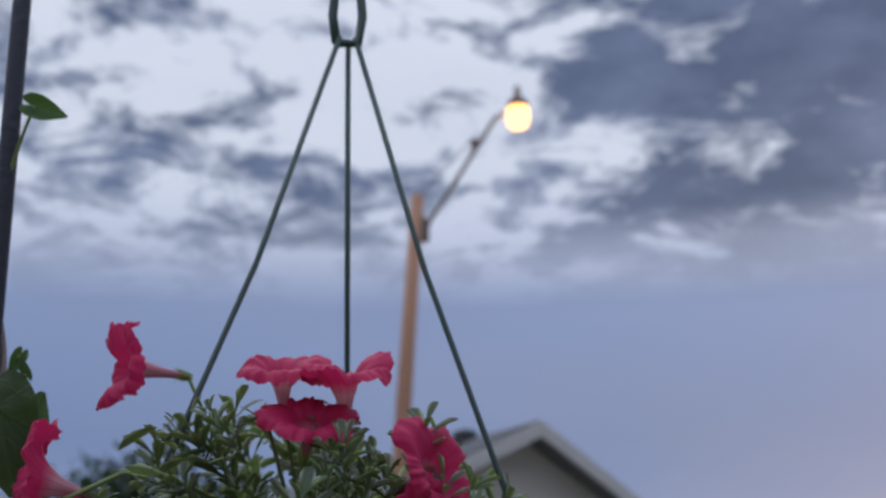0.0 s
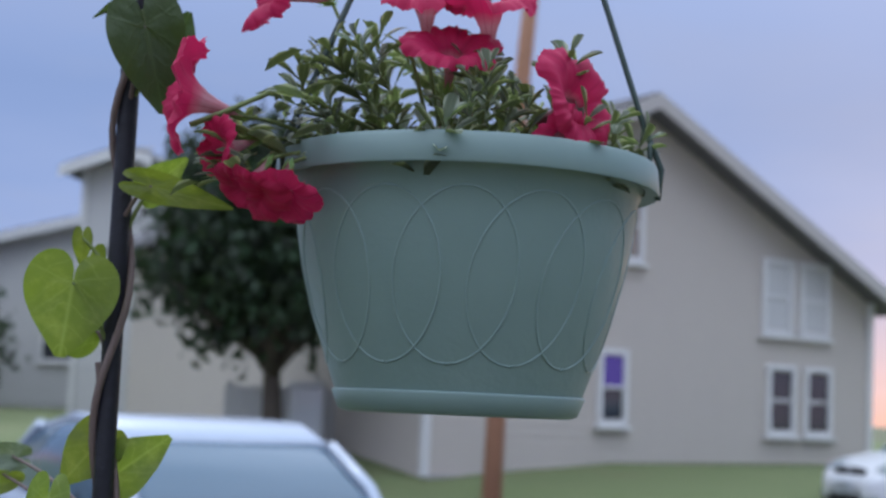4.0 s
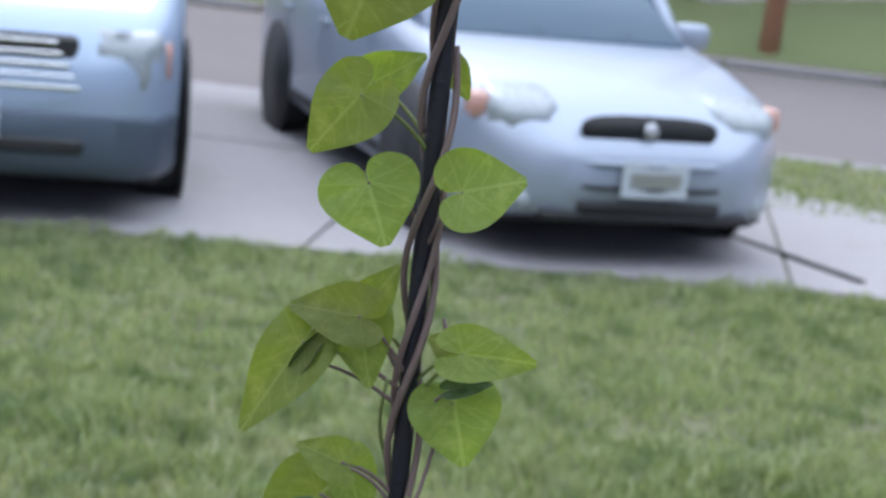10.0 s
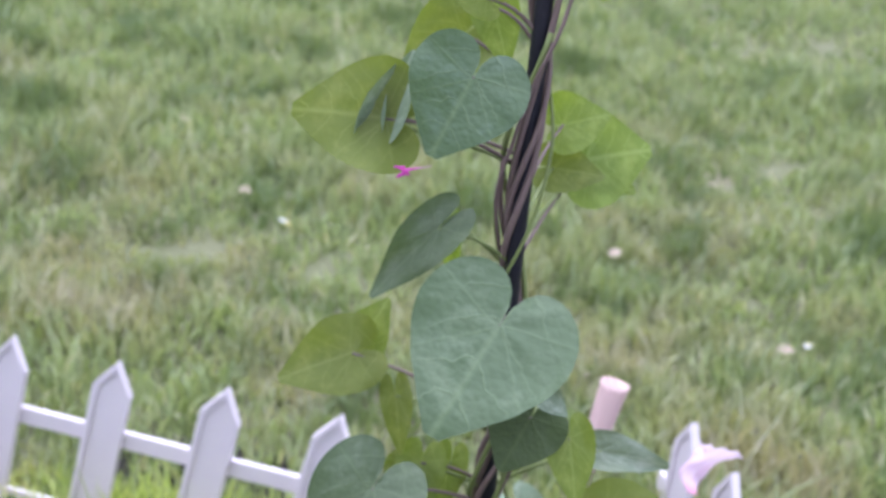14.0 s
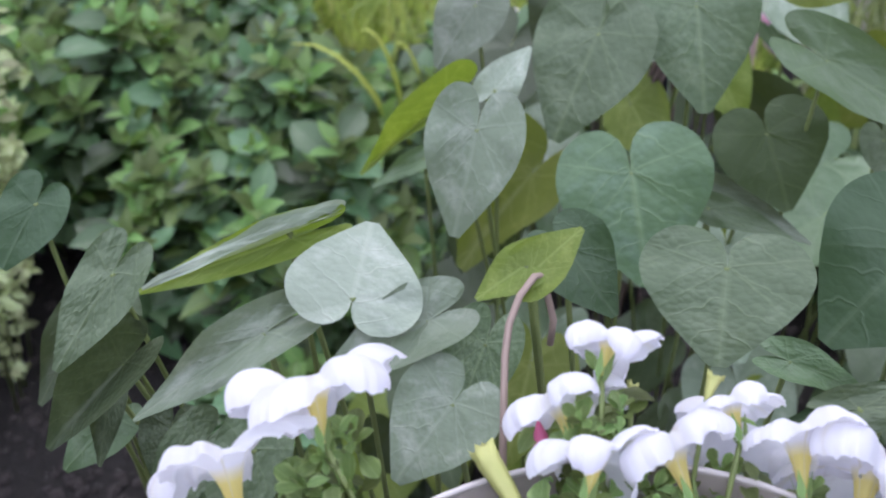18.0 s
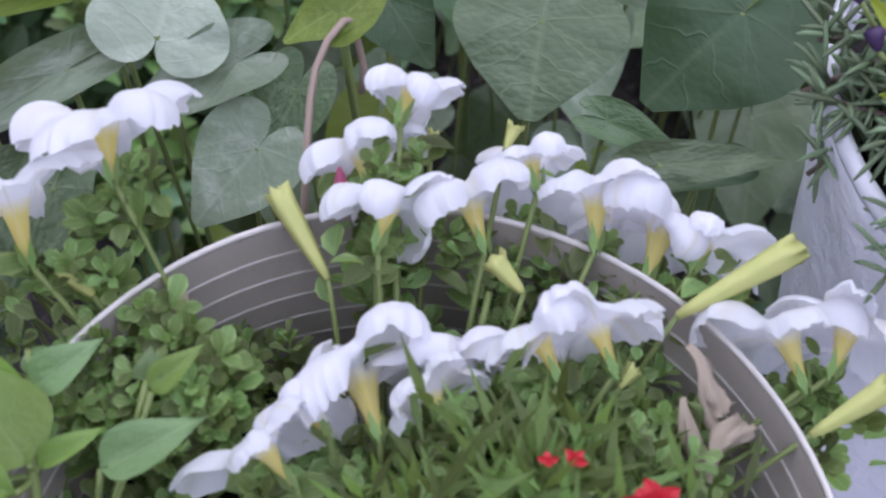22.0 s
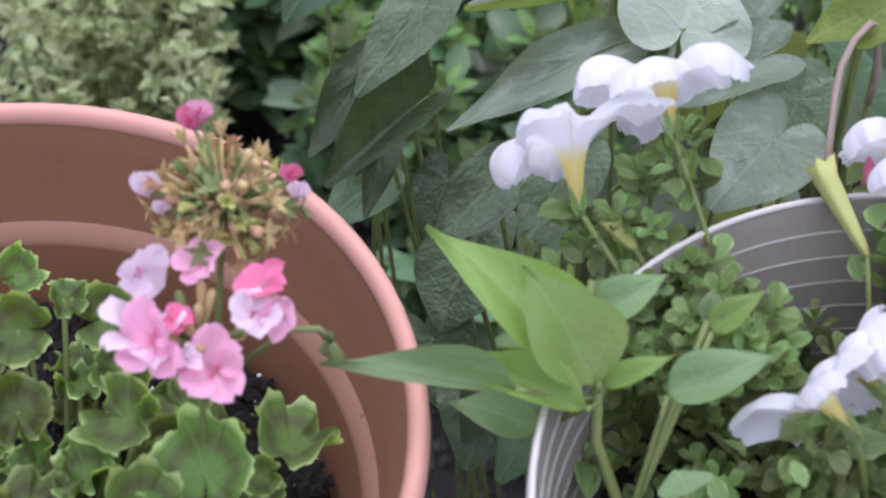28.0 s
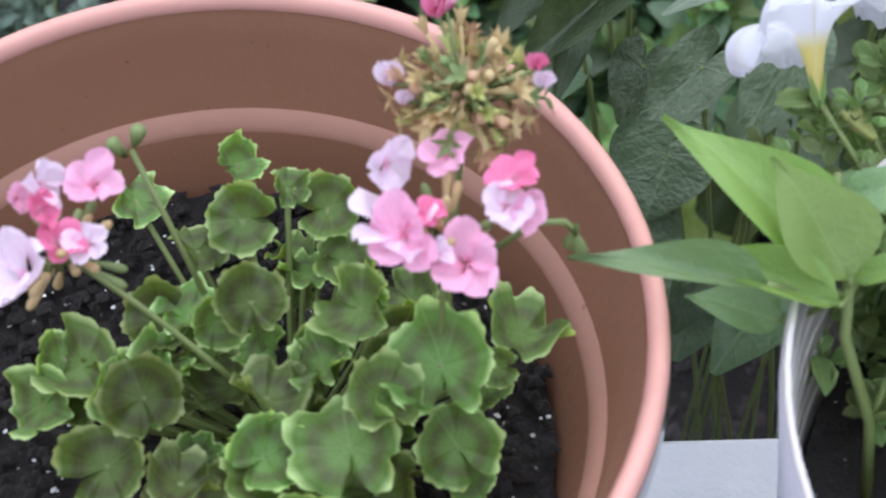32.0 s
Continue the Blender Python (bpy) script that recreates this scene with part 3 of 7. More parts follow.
    def loft(self, rings, caps=True, m=None):
        k = len(rings[0])
        verts = [p for ring in rings for p in ring]
        faces = [(i * k + j, i * k + (j + 1) % k, (i + 1) * k + (j + 1) % k, (i + 1) * k + j) for i in range(len(rings) - 1) for j in range(k)]
        if caps:
            faces += [tuple(range(k - 1, -1, -1)), tuple(range((len(rings) - 1) * k, len(rings) * k))]
        return self.add(verts, faces, m=m)

    def mesh(self, name, smooth=True):
        me = bpy.data.meshes.new(name)
        me.from_pydata(self.v, [], self.f)
        loops = np.empty(len(me.loops), np.int32)
        me.loops.foreach_get("vertex_index", loops)
        me.uv_layers.new(name="UVMap").data.foreach_set("uv", np.array(self.uv, np.float32)[loops].ravel())
        if smooth:
            me.polygons.foreach_set("use_smooth", np.ones(len(me.polygons), bool))
        me.update()
        return me


def part(name, shape, mat, parent, label="", at=None, smooth=True, kind=""):
    """One mesh object under a thing or under a part."""
    me = shape.mesh(name, smooth) if isinstance(shape, Shape) else shape
    if mat is not None and not me.materials:
        me.materials.append(mat)
    ob = new(name, me)
    ob.parent = parent
    if at is not None:
        ob.matrix_basis = at
    return tagged(ob, label=label, kind=kind)


def thing(name, label, category, at=(0, 0, 0), turn=0.0, group="", kind=""):
    """An Empty at the base of a thing."""
    ob = new(name)
    ob.empty_display_size = 0.05
    ob.matrix_basis = pose(*at, 0, 0, turn)
    return tagged(ob, label, category, group, kind)


def sharp(me, angle=35):
    """Keeps edges crisp on a smooth mesh."""
    bm = bmesh.new()
    bm.from_mesh(me)
    for e in bm.edges:
        if len(e.link_faces) == 2 and e.calc_face_angle(0) > radians(angle):
            e.smooth = False
    bm.to_mesh(me)
    bm.free()
    return me


def setting(name, shape, mat, label, smooth=False, category=""):
    ob = new(name, shape.mesh(name, smooth))
    ob.data.materials.append(mat)
    return tagged(ob, label, category or name.split("_")[0], kind="structure")


def aim(at, ahead, up=(0, 0, 1), scale=1.0):
    """A pose at a place whose x axis goes ahead and whose z axis is as near to up as can be."""
    x = Vector(ahead).normalized()
    z = Vector(up) - x * Vector(up).dot(x)
    z = z.normalized() if z.length > 1e-4 else x.orthogonal().normalized()
    y = z.cross(x)
    m = Matrix((x, y, z)).transposed().to_4x4()
    return Matrix.Translation(at) @ m @ Matrix.Scale(scale, 4)

# ---------------------------------------------------------------- ground and street
rows = [(-300, 0.0), (-25, 0.0), (10.98, 0.0), (11.0, -0.16), (19.2, -0.16), (19.22, 0.0), (19.6, 0.14), (21.0, 0.55), (23.0, 0.85), (30, 1.0), (60, 1.2), (900, 1.2)]
g = Shape()
cols = [-900, -60, -20, -8, -3, 0, 3, 8, 20, 60, 900]
g.add([(x, y, z) for y, z in rows for x in cols], [(j * 11 + i, j * 11 + i + 1, (j + 1) * 11 + i + 1, (j + 1) * 11 + i) for j in range(len(rows) - 1) for i in range(10)])
setting("ground", g, GRASS_GROUND, "green lawn soil with thin patches, rising behind the street", smooth=False)
setting("road", Shape().box((160, 8.1, 0.06), (0, 15.1, -0.13)), ASPHALT, "worn brownish asphalt street, dry", category="road")
for k, y in ((1, 10.92), (2, 19.28)):
    kerb = thing(f"kerb_{k}", "pale concrete kerb along the street", "kerb", kind="structure")
    block = Shape().box((1.98, 0.14, 0.20), bevel=0.015).mesh("kerb_stone", False)
    for i in range(-9, 10):
        part("kerb_stone", block, CONCRETE, kerb, at=pose(i * 2.0, y, -0.085))

drive = thing("driveway", "pale worn concrete driveway in cast slabs", "driveway", kind="structure")
for x0, x1 in ((-8.0, -5.62), (-5.6, -3.32), (-3.3, -1.22), (-1.2, 0.88)):
    for y0, y1 in ((0.0, 2.28), (2.3, 4.62)):
        a, b = (5.86 + 0.21 * (x + 2.5) if y0 == 0 else 6.3 + y0 for x in (x0, x1))
        top = 6.3 + y1 - 0.02
        s = Shape().add([(x, y, z) for z in (-0.05, 0.018) for x, y in ((x0, a), (x1, b), (x1, top), (x0, top))],
                        [(3, 2, 1, 0), (4, 5, 6, 7), (0, 1, 5, 4), (1, 2, 6, 5), (2, 3, 7, 6), (3, 0, 4, 7)])
        part("slab", s, CONCRETE, drive, smooth=False)
pavement = thing("pavement", "pale concrete pavement in cast slabs", "pavement", kind="structure")
for x0, x1, a0, a1, b0, b1 in ((0.9, 2.2, 6.68, 6.70, 9.45, 8.5), (2.22, 3.7, 6.70, 6.72, 8.49, 7.9), (3.72, 6.0, 6.72, 6.75, 7.9, 7.9), (6.02, 8.4, 6.75, 6.78, 7.9, 7.9)):
    s = Shape().add([(x, y, z) for z in (-0.05, 0.014) for x, y in ((x0, a0), (x1, a1), (x1, b1), (x0, b0))],
                    [(3, 2, 1, 0), (4, 5, 6, 7), (0, 1, 5, 4), (1, 2, 6, 5), (2, 3, 7, 6), (3, 0, 4, 7)])
    part("slab", s, CONCRETE, pavement, smooth=False)
# dark strip laid on the slabs in place of the shadow gap at their edge
strip = thing("slab_gap_strip", "dark strip laid along the edge of the driveway slabs for their shadow gap", "drain", at=(0.86, 7.4, 0.0), kind="structure")
part("strip", Shape().box((1.15, 0.05, 0.012), (0, 0, 0.019), m=Matrix.Rotation(radians(-50.5), 4, "Z")), SOIL, strip, smooth=False)
far_walk = thing("far_driveway", "pale concrete driveway of the house across the street", "driveway", kind="structure")
s = Shape().add([(4.6, 19.3, 0.06), (9.0, 19.3, 0.06), (10.5, 25.0, 0.95), (7.5, 23.6, 0.95), (4.6, 19.3, -0.2), (9.0, 19.3, -0.2), (10.5, 25.0, 0.5), (7.5, 23.6, 0.5)],
                [(0, 1, 2, 3), (0, 4, 5, 1), (3, 2, 6, 7), (0, 3, 7, 4), (1, 5, 6, 2)])
part("slab", s, CONCRETE, far_walk, smooth=False)
bed = Shape()
bed.add([(x, y, 0.012 + 0.03 * noise.noise((x * 3, y * 3, 0.0))) for y in np.linspace(-0.6, 1.95, 18) for x in np.linspace(-1.6, 1.5, 22)],
        [(j * 22 + i, j * 22 + i + 1, (j + 1) * 22 + i + 1, (j + 1) * 22 + i) for j in range(17) for i in range(21)])
setting("garden_bed", bed, SOIL, "dark moist soil of the garden bed", smooth=True, category="soil")
q = random.Random(19)
clods = Shape()
for _ in range(3600):
    x, y, e = q.uniform(-1.15, 0.35), q.uniform(0.42, 1.25), 0.009 * q.uniform(0.25, 1.2)
    c = Vector((x, y, 0.014 + 0.03 * noise.noise((x * 3, y * 3, 0.0))))
    tips = [c + Vector(v) * e * q.uniform(0.6, 1.3) for v in ((1, 0, 0.1), (0, 1, 0), (-1, 0, -0.1), (0, -1, 0.1), (0.1, 0, 0.8), (0, 0.1, -0.8))]
    clods.add(tips, [(0, 1, 4), (1, 2, 4), (2, 3, 4), (3, 0, 4), (1, 0, 5), (2, 1, 5), (3, 2, 5), (0, 3, 5)])
ob = new("soil_clods", clods.mesh("soil_clods", False))
ob.data.materials.append(CLOD)
tagged(ob, "loose brown clods and bits of mulch on the bed", "soil", kind="stuff")


def grass(name, count, x0, x1, y0, y1, tall, wide, seed, label, edge=None):
    """Many single blades as one thing that nobody could count."""
    r = np.random.default_rng(seed)
    x, y = r.uniform(x0, x1, count), y0 + (y1 - y0) * r.uniform(0, 1, count)
    clump = np.array([noise.noise((a * 2.1, b * 2.1, 4.0)) + 0.9 * noise.noise((a * 8, b * 8, 1.0)) for a, b in zip(x, y)])
    keep = clump > -0.85
    if edge is not None:
        keep &= y < edge(x) + 0.05 * clump
    x, y, clump = x[keep], y[keep], clump[keep]
    n = len(x)
    h = tall * np.maximum(0.45, 0.85 + 0.75 * clump) * r.uniform(0.5, 1.25, n)
    a, lean = r.uniform(0, 2 * np.pi, n), r.uniform(0.1, 0.8, n) * h
    wd = wide * r.uniform(0.6, 1.3, n)
    ca, sa = np.cos(a), np.sin(a)
    b = r.uniform(0, 2 * np.pi, n)
    z = np.zeros(n)
    p0 = np.stack([x - ca * wd, y - sa * wd, z], 1)
    p1 = np.stack([x + ca * wd, y + sa * wd, z], 1)
    mx, my = x + np.cos(b) * lean * 0.35, y + np.sin(b) * lean * 0.35
    p2 = np.stack([mx + ca * wd * 0.7, my + sa * wd * 0.7, z + h * 0.6], 1)
    p3 = np.stack([mx - ca * wd * 0.7, my - sa * wd * 0.7, z + h * 0.6], 1)
    p4 = np.stack([x + np.cos(b) * lean, y + np.sin(b) * lean, z + h], 1)
    verts = np.stack([p0, p1, p2, p3, p4], 1).reshape(-1, 3)
    k = np.arange(n)[:, None] * 5
    me = bpy.data.meshes.new(name)
    quads, tris = (k + [0, 1, 2, 3]).tolist(), (k + [3, 2, 4]).tolist()
    me.from_pydata(verts.tolist(), [], [tuple(q) for q in quads] + [tuple(q) for q in tris])
    me.uv_layers.new(name="UVMap")
    me.materials.append(EDGE_BLADE if name == "edge_grass" else BLADE)
    me.update()
    ob = new(name, me)
    return tagged(ob, label, "grass", kind="stuff")


grass("lawn_grass", 80000, -2.3, 1.6, 1.72, 4.3, 0.066, 0.0044, 3, "short green lawn grass with paler and drier patches")
grass("lawn_grass", 85000, -4.6, 2.6, 4.1, 6.75, 0.050, 0.0042, 4, "short green lawn grass beside the driveway", edge=lambda x: 5.90 + 0.21 * (x + 2.5))
grass("lawn_grass", 36000, -4.4, -1.55, -1.6, 1.74, 0.055, 0.0042, 6, "short green lawn grass beside the garden bed")
grass("lawn_grass", 30000, 1.45, 3.6, -1.6, 4.2, 0.055, 0.0042, 7, "short green lawn grass beside the garden bed")
grass("lawn_grass", 26000, -4.6, -2.2, 1.7, 4.2, 0.055, 0.0042, 8, "short green lawn grass")
grass("verge_grass", 9000, 0.9, 6.0, 8.6, 10.9, 0.05, 0.006, 5, "green grass verge between pavement and street")
far_lawn = Shape()
fr = [(19.36, 0.06), (19.7, 0.19), (21.0, 0.57), (23.0, 0.87), (30, 1.02), (45, 1.13)]
fx = [-40, -8, -3, 0, 2, 4.5, 14, 40]
far_lawn.add([(x, y, z) for y, z in fr for x in fx], [(j * 8 + i, j * 8 + i + 1, (j + 1) * 8 + i + 1, (j + 1) * 8 + i) for j in range(5) for i in range(7)])
setting("far_lawn", far_lawn, FAR_GRASS, "mown green lawn sloping up across the street", category="lawn")


# ---------------------------------------------------------------- houses
def window_part(house, w, h, at, mat=DARK_GLASS, bars=1, turn=0.0):
    """A window under a house, whose front faces -y: frame, sill and panes."""
    fr = Shape()
    t = 0.09
    for sx in (-1, 1):
        fr.box((t, 0.10, h + 2 * t), (sx * (w / 2 + t / 2), -0.04, 0), bevel=0.01)
    for sz in (-1, 1):
        fr.box((w - 0.004, 0.10, t), (0, -0.04, sz * (h / 2 + t / 2)), bevel=0.01)
    win = part("window", fr, TRIM, house, "white window frame", at=pose(*at, 0, 0, turn), smooth=False)
    part("sill", Shape().box((w + 0.3, 0.14, 0.05), (0, -0.07, -h / 2 - t - 0.03), bevel=0.01), TRIM, win, smooth=False)
    n = bars + 1
    for i in range(n):
        part("pane", Shape().box((w - 0.02, 0.02, h / n - 0.05), (0, -0.03, -h / 2 + h / n * (i + 0.5))), mat[i] if isinstance(mat, tuple) else mat, win, smooth=False)
    for i in range(1, n):
        part("glazing_bar", Shape().box((w, 0.05, 0.045), (0, -0.045, -h / 2 + h / n * i)), TRIM, win, smooth=False)
    return win


def gable_house(label, at, turn, left, right, apex, slope, base, depth, wall, roof, fascia, courses=0.155):
    """A house whose gable end faces -y, with its apex over the thing's own middle."""
    h = thing("house", label, "house", at=at, turn=turn)
    zl, zr = apex - slope * left, apex - slope * right
    shell = Shape()
    front = [(-left, 0, base), (right, 0, base), (right, 0, zr), (0, 0, apex), (-left, 0, zl)]
    shell.add(front + [(x, depth, z) for x, _, z in front], [(0, 1, 2, 3, 4), (9, 8, 7, 6, 5), (1, 6, 7, 2), (0, 4, 9, 5), (0, 5, 6, 1)])
    part("wall", shell, wall, h, smooth=False)
    z = base
    while z < apex - 0.1:
        lo = -left if z < zl else -(apex - z) / slope
        hi = right if z < zr else (apex - z) / slope
        lo2 = -left if z + courses < zl else -(apex - z - courses) / slope
        hi2 = right if z + courses < zr else (apex - z - courses) / slope
        s = Shape().add([(lo, -0.022, z), (hi, -0.022, z), (hi2, -0.008, z + courses), (lo2, -0.008, z + courses), (lo, 0.0, z), (hi, 0.0, z)], [(0, 1, 2, 3), (0, 4, 5, 1)])
        part("siding_board", s, wall, h, smooth=False)
        z += courses
    over, thick = 0.45, 0.16
    for sx, run in ((-1, left), (1, right)):
        e = run + over
        s = Shape()
        pts = [(0, apex + 0.02), (sx * e, apex + 0.02 - slope * e), (sx * e, apex + 0.02 + thick - slope * e), (0, apex + 0.02 + thick)]
        s.add([(x, -0.5, z) for x, z in pts] + [(x, depth + 0.5, z) for x, z in pts], [(0, 1, 2, 3), (7, 6, 5, 4), (0, 4, 5, 1), (1, 5, 6, 2), (2, 6, 7, 3)])
        r = part("roof", s, roof, h, "grey shingled roof slope", smooth=False)
        b = Shape()
        pts = [(0, apex - 0.08), (sx * (e + 0.02), apex - 0.08 - slope * (e + 0.02)), (sx * (e + 0.02), apex + 0.16 - slope * (e + 0.02)), (0, apex + 0.16)]
        b.add([(x, -0.56, z) for x, z in pts] + [(x, -0.505, z) for x, z in pts], [(0, 1, 2, 3), (7, 6, 5, 4), (0, 4, 5, 1), (1, 5, 6, 2), (2, 6, 7, 3)])
        part("bargeboard", b, fascia, h, "painted fascia board", smooth=False)
        for k in range(1, 12):
            d = e * k / 12
            z = apex + 0.02 + thick - slope * d
            part("shingle_course", Shape().add([(sx * d, -0.5, z + 0.03), (sx * d, depth + 0.5, z + 0.03), (sx * (d - e / 12), depth + 0.5, z + slope * e / 12 + 0.006), (sx * (d - e / 12), -0.5, z + slope * e / 12 + 0.006),
                                                (sx * d, -0.5, z), (sx * d, depth + 0.5, z)], [(0, 1, 2, 3), (0, 4, 5, 1)]), roof, h, smooth=False)
    for x in (-left, right):
        z = apex - slope * abs(x)
        part("corner_board", Shape().box((0.12, 0.12, z - base), (x, -0.02, (z + base) / 2), bevel=0.01), TRIM, h, smooth=False)
    return h


house = gable_house("two-storey beige-sided house with a grey shingled gable roof", (3.873, 23.195, 0), 32, 3.75, 5.5, 6.44, 0.49, 0.62, 11, PLASTER, SHINGLE, BROWN_FASCIA)
window_part(house, 0.42, 1.0, (-0.37, 0, 2.02), (DARK_GLASS, TV_GLOW))
window_part(house, 0.68, 1.0, (-0.26, 0, 4.56), ATTIC_PANE)
for x in (3.30, 4.19):
    window_part(house, 0.50, 1.0, (x, 0, 1.96), bars=1)
    # upper panes take the pale siding colour, which stands in for reflected sky
    window_part(house, 0.55, 1.1, (x - 0.12, 0, 3.68), PLASTER_PALE)
part("roof_vent", Shape().box((0.3, 0.35, 0.30), (-0.22, 1.1, 6.55), bevel=0.03), BLACK_PLASTIC, house, "black roof vent", smooth=False)
part("foundation", Shape().box((9.2, 0.2, 0.5), (0.875, 0.0, 0.40)), CONCRETE, house, smooth=False)

house2 = gable_house("pale-sided house with a low grey roof", (-6.0, 34.0, 0), -8, 1.0, 2.4, 7.0, 0.35, 0.9, 9, PLASTER_PALE, SHINGLE, TRIM, courses=0.3)
window_part(house2, 0.7, 1.0, (0.8, 0, 3.2))
house4 = gable_house("wide pale house behind the lawn", (-7.5, 42.0, 0), 4, 6.5, 7.5, 6.6, 0.28, 0.9, 9, PLASTER_PALE, SHINGLE, TRIM, courses=0.35)
window_part(house4, 1.0, 1.1, (-1.5, 0, 3.0))
window_part(house4, 1.0, 1.1, (2.2, 0, 3.0))
house3 = gable_house("beige-sided house with a broad dark grey roof", (-13.0, 31.0, 0), 12, 4.0, 2.8, 5.6, 0.30, 0.9, 10, PLASTER, SHINGLE, BROWN_FASCIA, courses=0.3)
window_part(house3, 1.0, 1.0, (0.6, 0, 2.6))
part("garage_door", Shape().box((1.5, 0.06, 1.9), (2.0, -0.06, 1.9), bevel=0.02), TRIM, house3, "white garage door", smooth=False)

fence = thing("vinyl_fence", "pale grey board fence beside the house", "fence", at=(-2.3, 23.4, 0), kind="structure")
board = Shape().box((0.155, 0.03, 1.0), (0, 0, 0.5), bevel=0.008).mesh("board", False)
for i in range(18):
    part("board", board, PLASTER_PALE, fence, at=pose(i * 0.165, 0, 0.80))
for k in range(4):
    part("post", Shape().box((0.11, 0.11, 1.1), (k * 0.95, 0.08, 1.32), bevel=0.01), PLASTER_PALE, fence, smooth=False)

box = thing("utility_box", "white metal utility box standing on the far lawn", "utility box", at=(-1.06, 22.9, 0.84))
part("body", Shape().box((0.50, 0.40, 1.0), (0, 0, 0.50), bevel=0.03), WHITE_PAINT, box, smooth=False)
part("lid", Shape().box((0.54, 0.44, 0.05), (0, 0, 1.026), bevel=0.015), WHITE_PAINT, box, smooth=False)
part("plinth", Shape().box((0.58, 0.48, 0.12), (0, 0, -0.04), bevel=0.02), CONCRETE, box, smooth=False)


# ---------------------------------------------------------------- street lamp
lamp = thing("street_lamp", "lit street lamp on a brown wooden pole", "street lamp", at=(1.45, 19.6, 0.14))
part("pole", Shape().tube([(0.10, 0, -0.3), (0.15, 0, 2.5), (0.31, 0, 6.0), (0.51, 0, 8.97)], [0.135, 0.122, 0.108, 0.090], 16), POLE_WOOD, lamp)
part("arm", Shape().tube([(0.59, 0, 8.46), (0.97, -0.05, 9.06), (1.33, -0.08, 9.67), (1.62, -0.1, 10.15), (1.75, -0.1, 10.24)], 0.032, 8), GALV, lamp)
part("stay_wire", Shape().tube([(0.55, 0, 8.97), (1.30, -0.08, 9.84)], 0.010, 6), GALV, lamp)
part("arm_bracket", Shape().box((0.14, 0.14, 0.34), (0.60, 0, 8.46), bevel=0.02), GALV, lamp, smooth=False)
part("arm_clamp", Shape().box((0.10, 0.10, 0.14), (1.32, -0.08, 9.76), bevel=0.02), GALV, lamp, smooth=False)
part("cap", Shape().turned([(0.0, 0.62), (0.04, 0.6), (0.06, 0.45), (0.14, 0.36), (0.17, 0.28), (0.15, 0.26), (0.0, 0.25)], 20, m=Matrix.Translation((1.95, -0.1, 10.06))), GALV, lamp)
globe = Shape().turned([(0.0, -0.04), (0.10, -0.035), (0.140, 0.0), (0.165, 0.10), (0.155, 0.25), (0.0, 0.255)], 24, m=Matrix.Translation((1.95, -0.1, 10.06)))
part("globe", globe, LAMP_GLOW, lamp, "glowing orange globe")
sign = thing("notice_sign", "white notice board nailed to the wooden pole", "sign", at=(1.575, 19.42, 1.59))
part("board", Shape().box((0.42, 0.02, 0.60), (0, 0, 0.30), bevel=0.01), TRIM, sign, smooth=False)


# ---------------------------------------------------------------- trees
def tree(label, at, trunk_h, crown, clumps, seed, leaf=0.16, turn=0.0):
    """A tapered trunk with limbs and a crown of many small leaves in clumps. crown: half width, half height, middle."""
    r = random.Random(seed)
    t = thing("tree", label, "tree", at=at, turn=turn)
    s = Shape().tube([(0, 0, -0.3), (0.05, 0, trunk_h * 0.5), (0.0, 0.05, trunk_h), (0.1, 0, crown[2])], [0.20, 0.15, 0.12, 0.05], 10)
    centres = []
    for k in range(clumps):
        a, b = r.uniform(0, 2 * math.pi), math.acos(r.uniform(-0.9, 1))
        q = r.uniform(0.45, 1.0)
        c = (crown[0] * q * math.cos(a) * math.sin(b), crown[0] * q * math.sin(a) * math.sin(b), crown[2] + crown[1] * q * math.cos(b))
        centres.append(c)
        if k % 3 == 0:
            s.tube([(0, 0, trunk_h * r.uniform(0.8, 1.1)), (c[0] * 0.5, c[1] * 0.5, (c[2] + trunk_h) / 2 - 0.1), c], [0.06, 0.035, 0.012], 5)
    part("trunk", s, BARK, t)
    f = Shape()
    for c in centres:
        for _ in range(70):
            d = Vector((r.gauss(0, 1), r.gauss(0, 1), r.gauss(0, 0.8))) * crown[0] * 0.17
            m = Matrix.Translation(Vector(c) + d) @ Euler((r.uniform(0, 6.3), r.uniform(0, 6.3), r.uniform(0, 6.3))).to_matrix().to_4x4() @ Matrix.Scale(leaf * r.uniform(0.6, 1.3), 4)
            f.add([(-0.5, 0, 0), (0, -0.28, 0.05), (0.5, 0, 0), (0, 0.28, 0.05)], [(0, 1, 2, 3)], [(0, 0), (0.5, -0.3), (1, 0), (0.5, 0.3)], m)
    part("crown", f, TREE_LEAF, t, "dark green leaves", smooth=False, kind="stuff")
    return t


tree("dark green leafy tree on the lawn", (-1.55, 21.8, 0.66), 1.5, (1.85, 1.65, 3.2), 230, 5, 0.20)
tree("dark green leafy shrub tree beside the pale house", (-8.4, 29.0, 1.0), 0.8, (1.3, 1.0, 1.6), 30, 8)
tree("bushy green tree behind the pale house", (-11.5, 36.0, 1.0), 1.2, (2.0, 1.6, 2.4), 50, 15, 0.3)
tree("broad green tree behind the houses", (-17.5, 38.0, 1.0), 2.5, (3.0, 2.4, 4.4), 50, 9, 0.3)


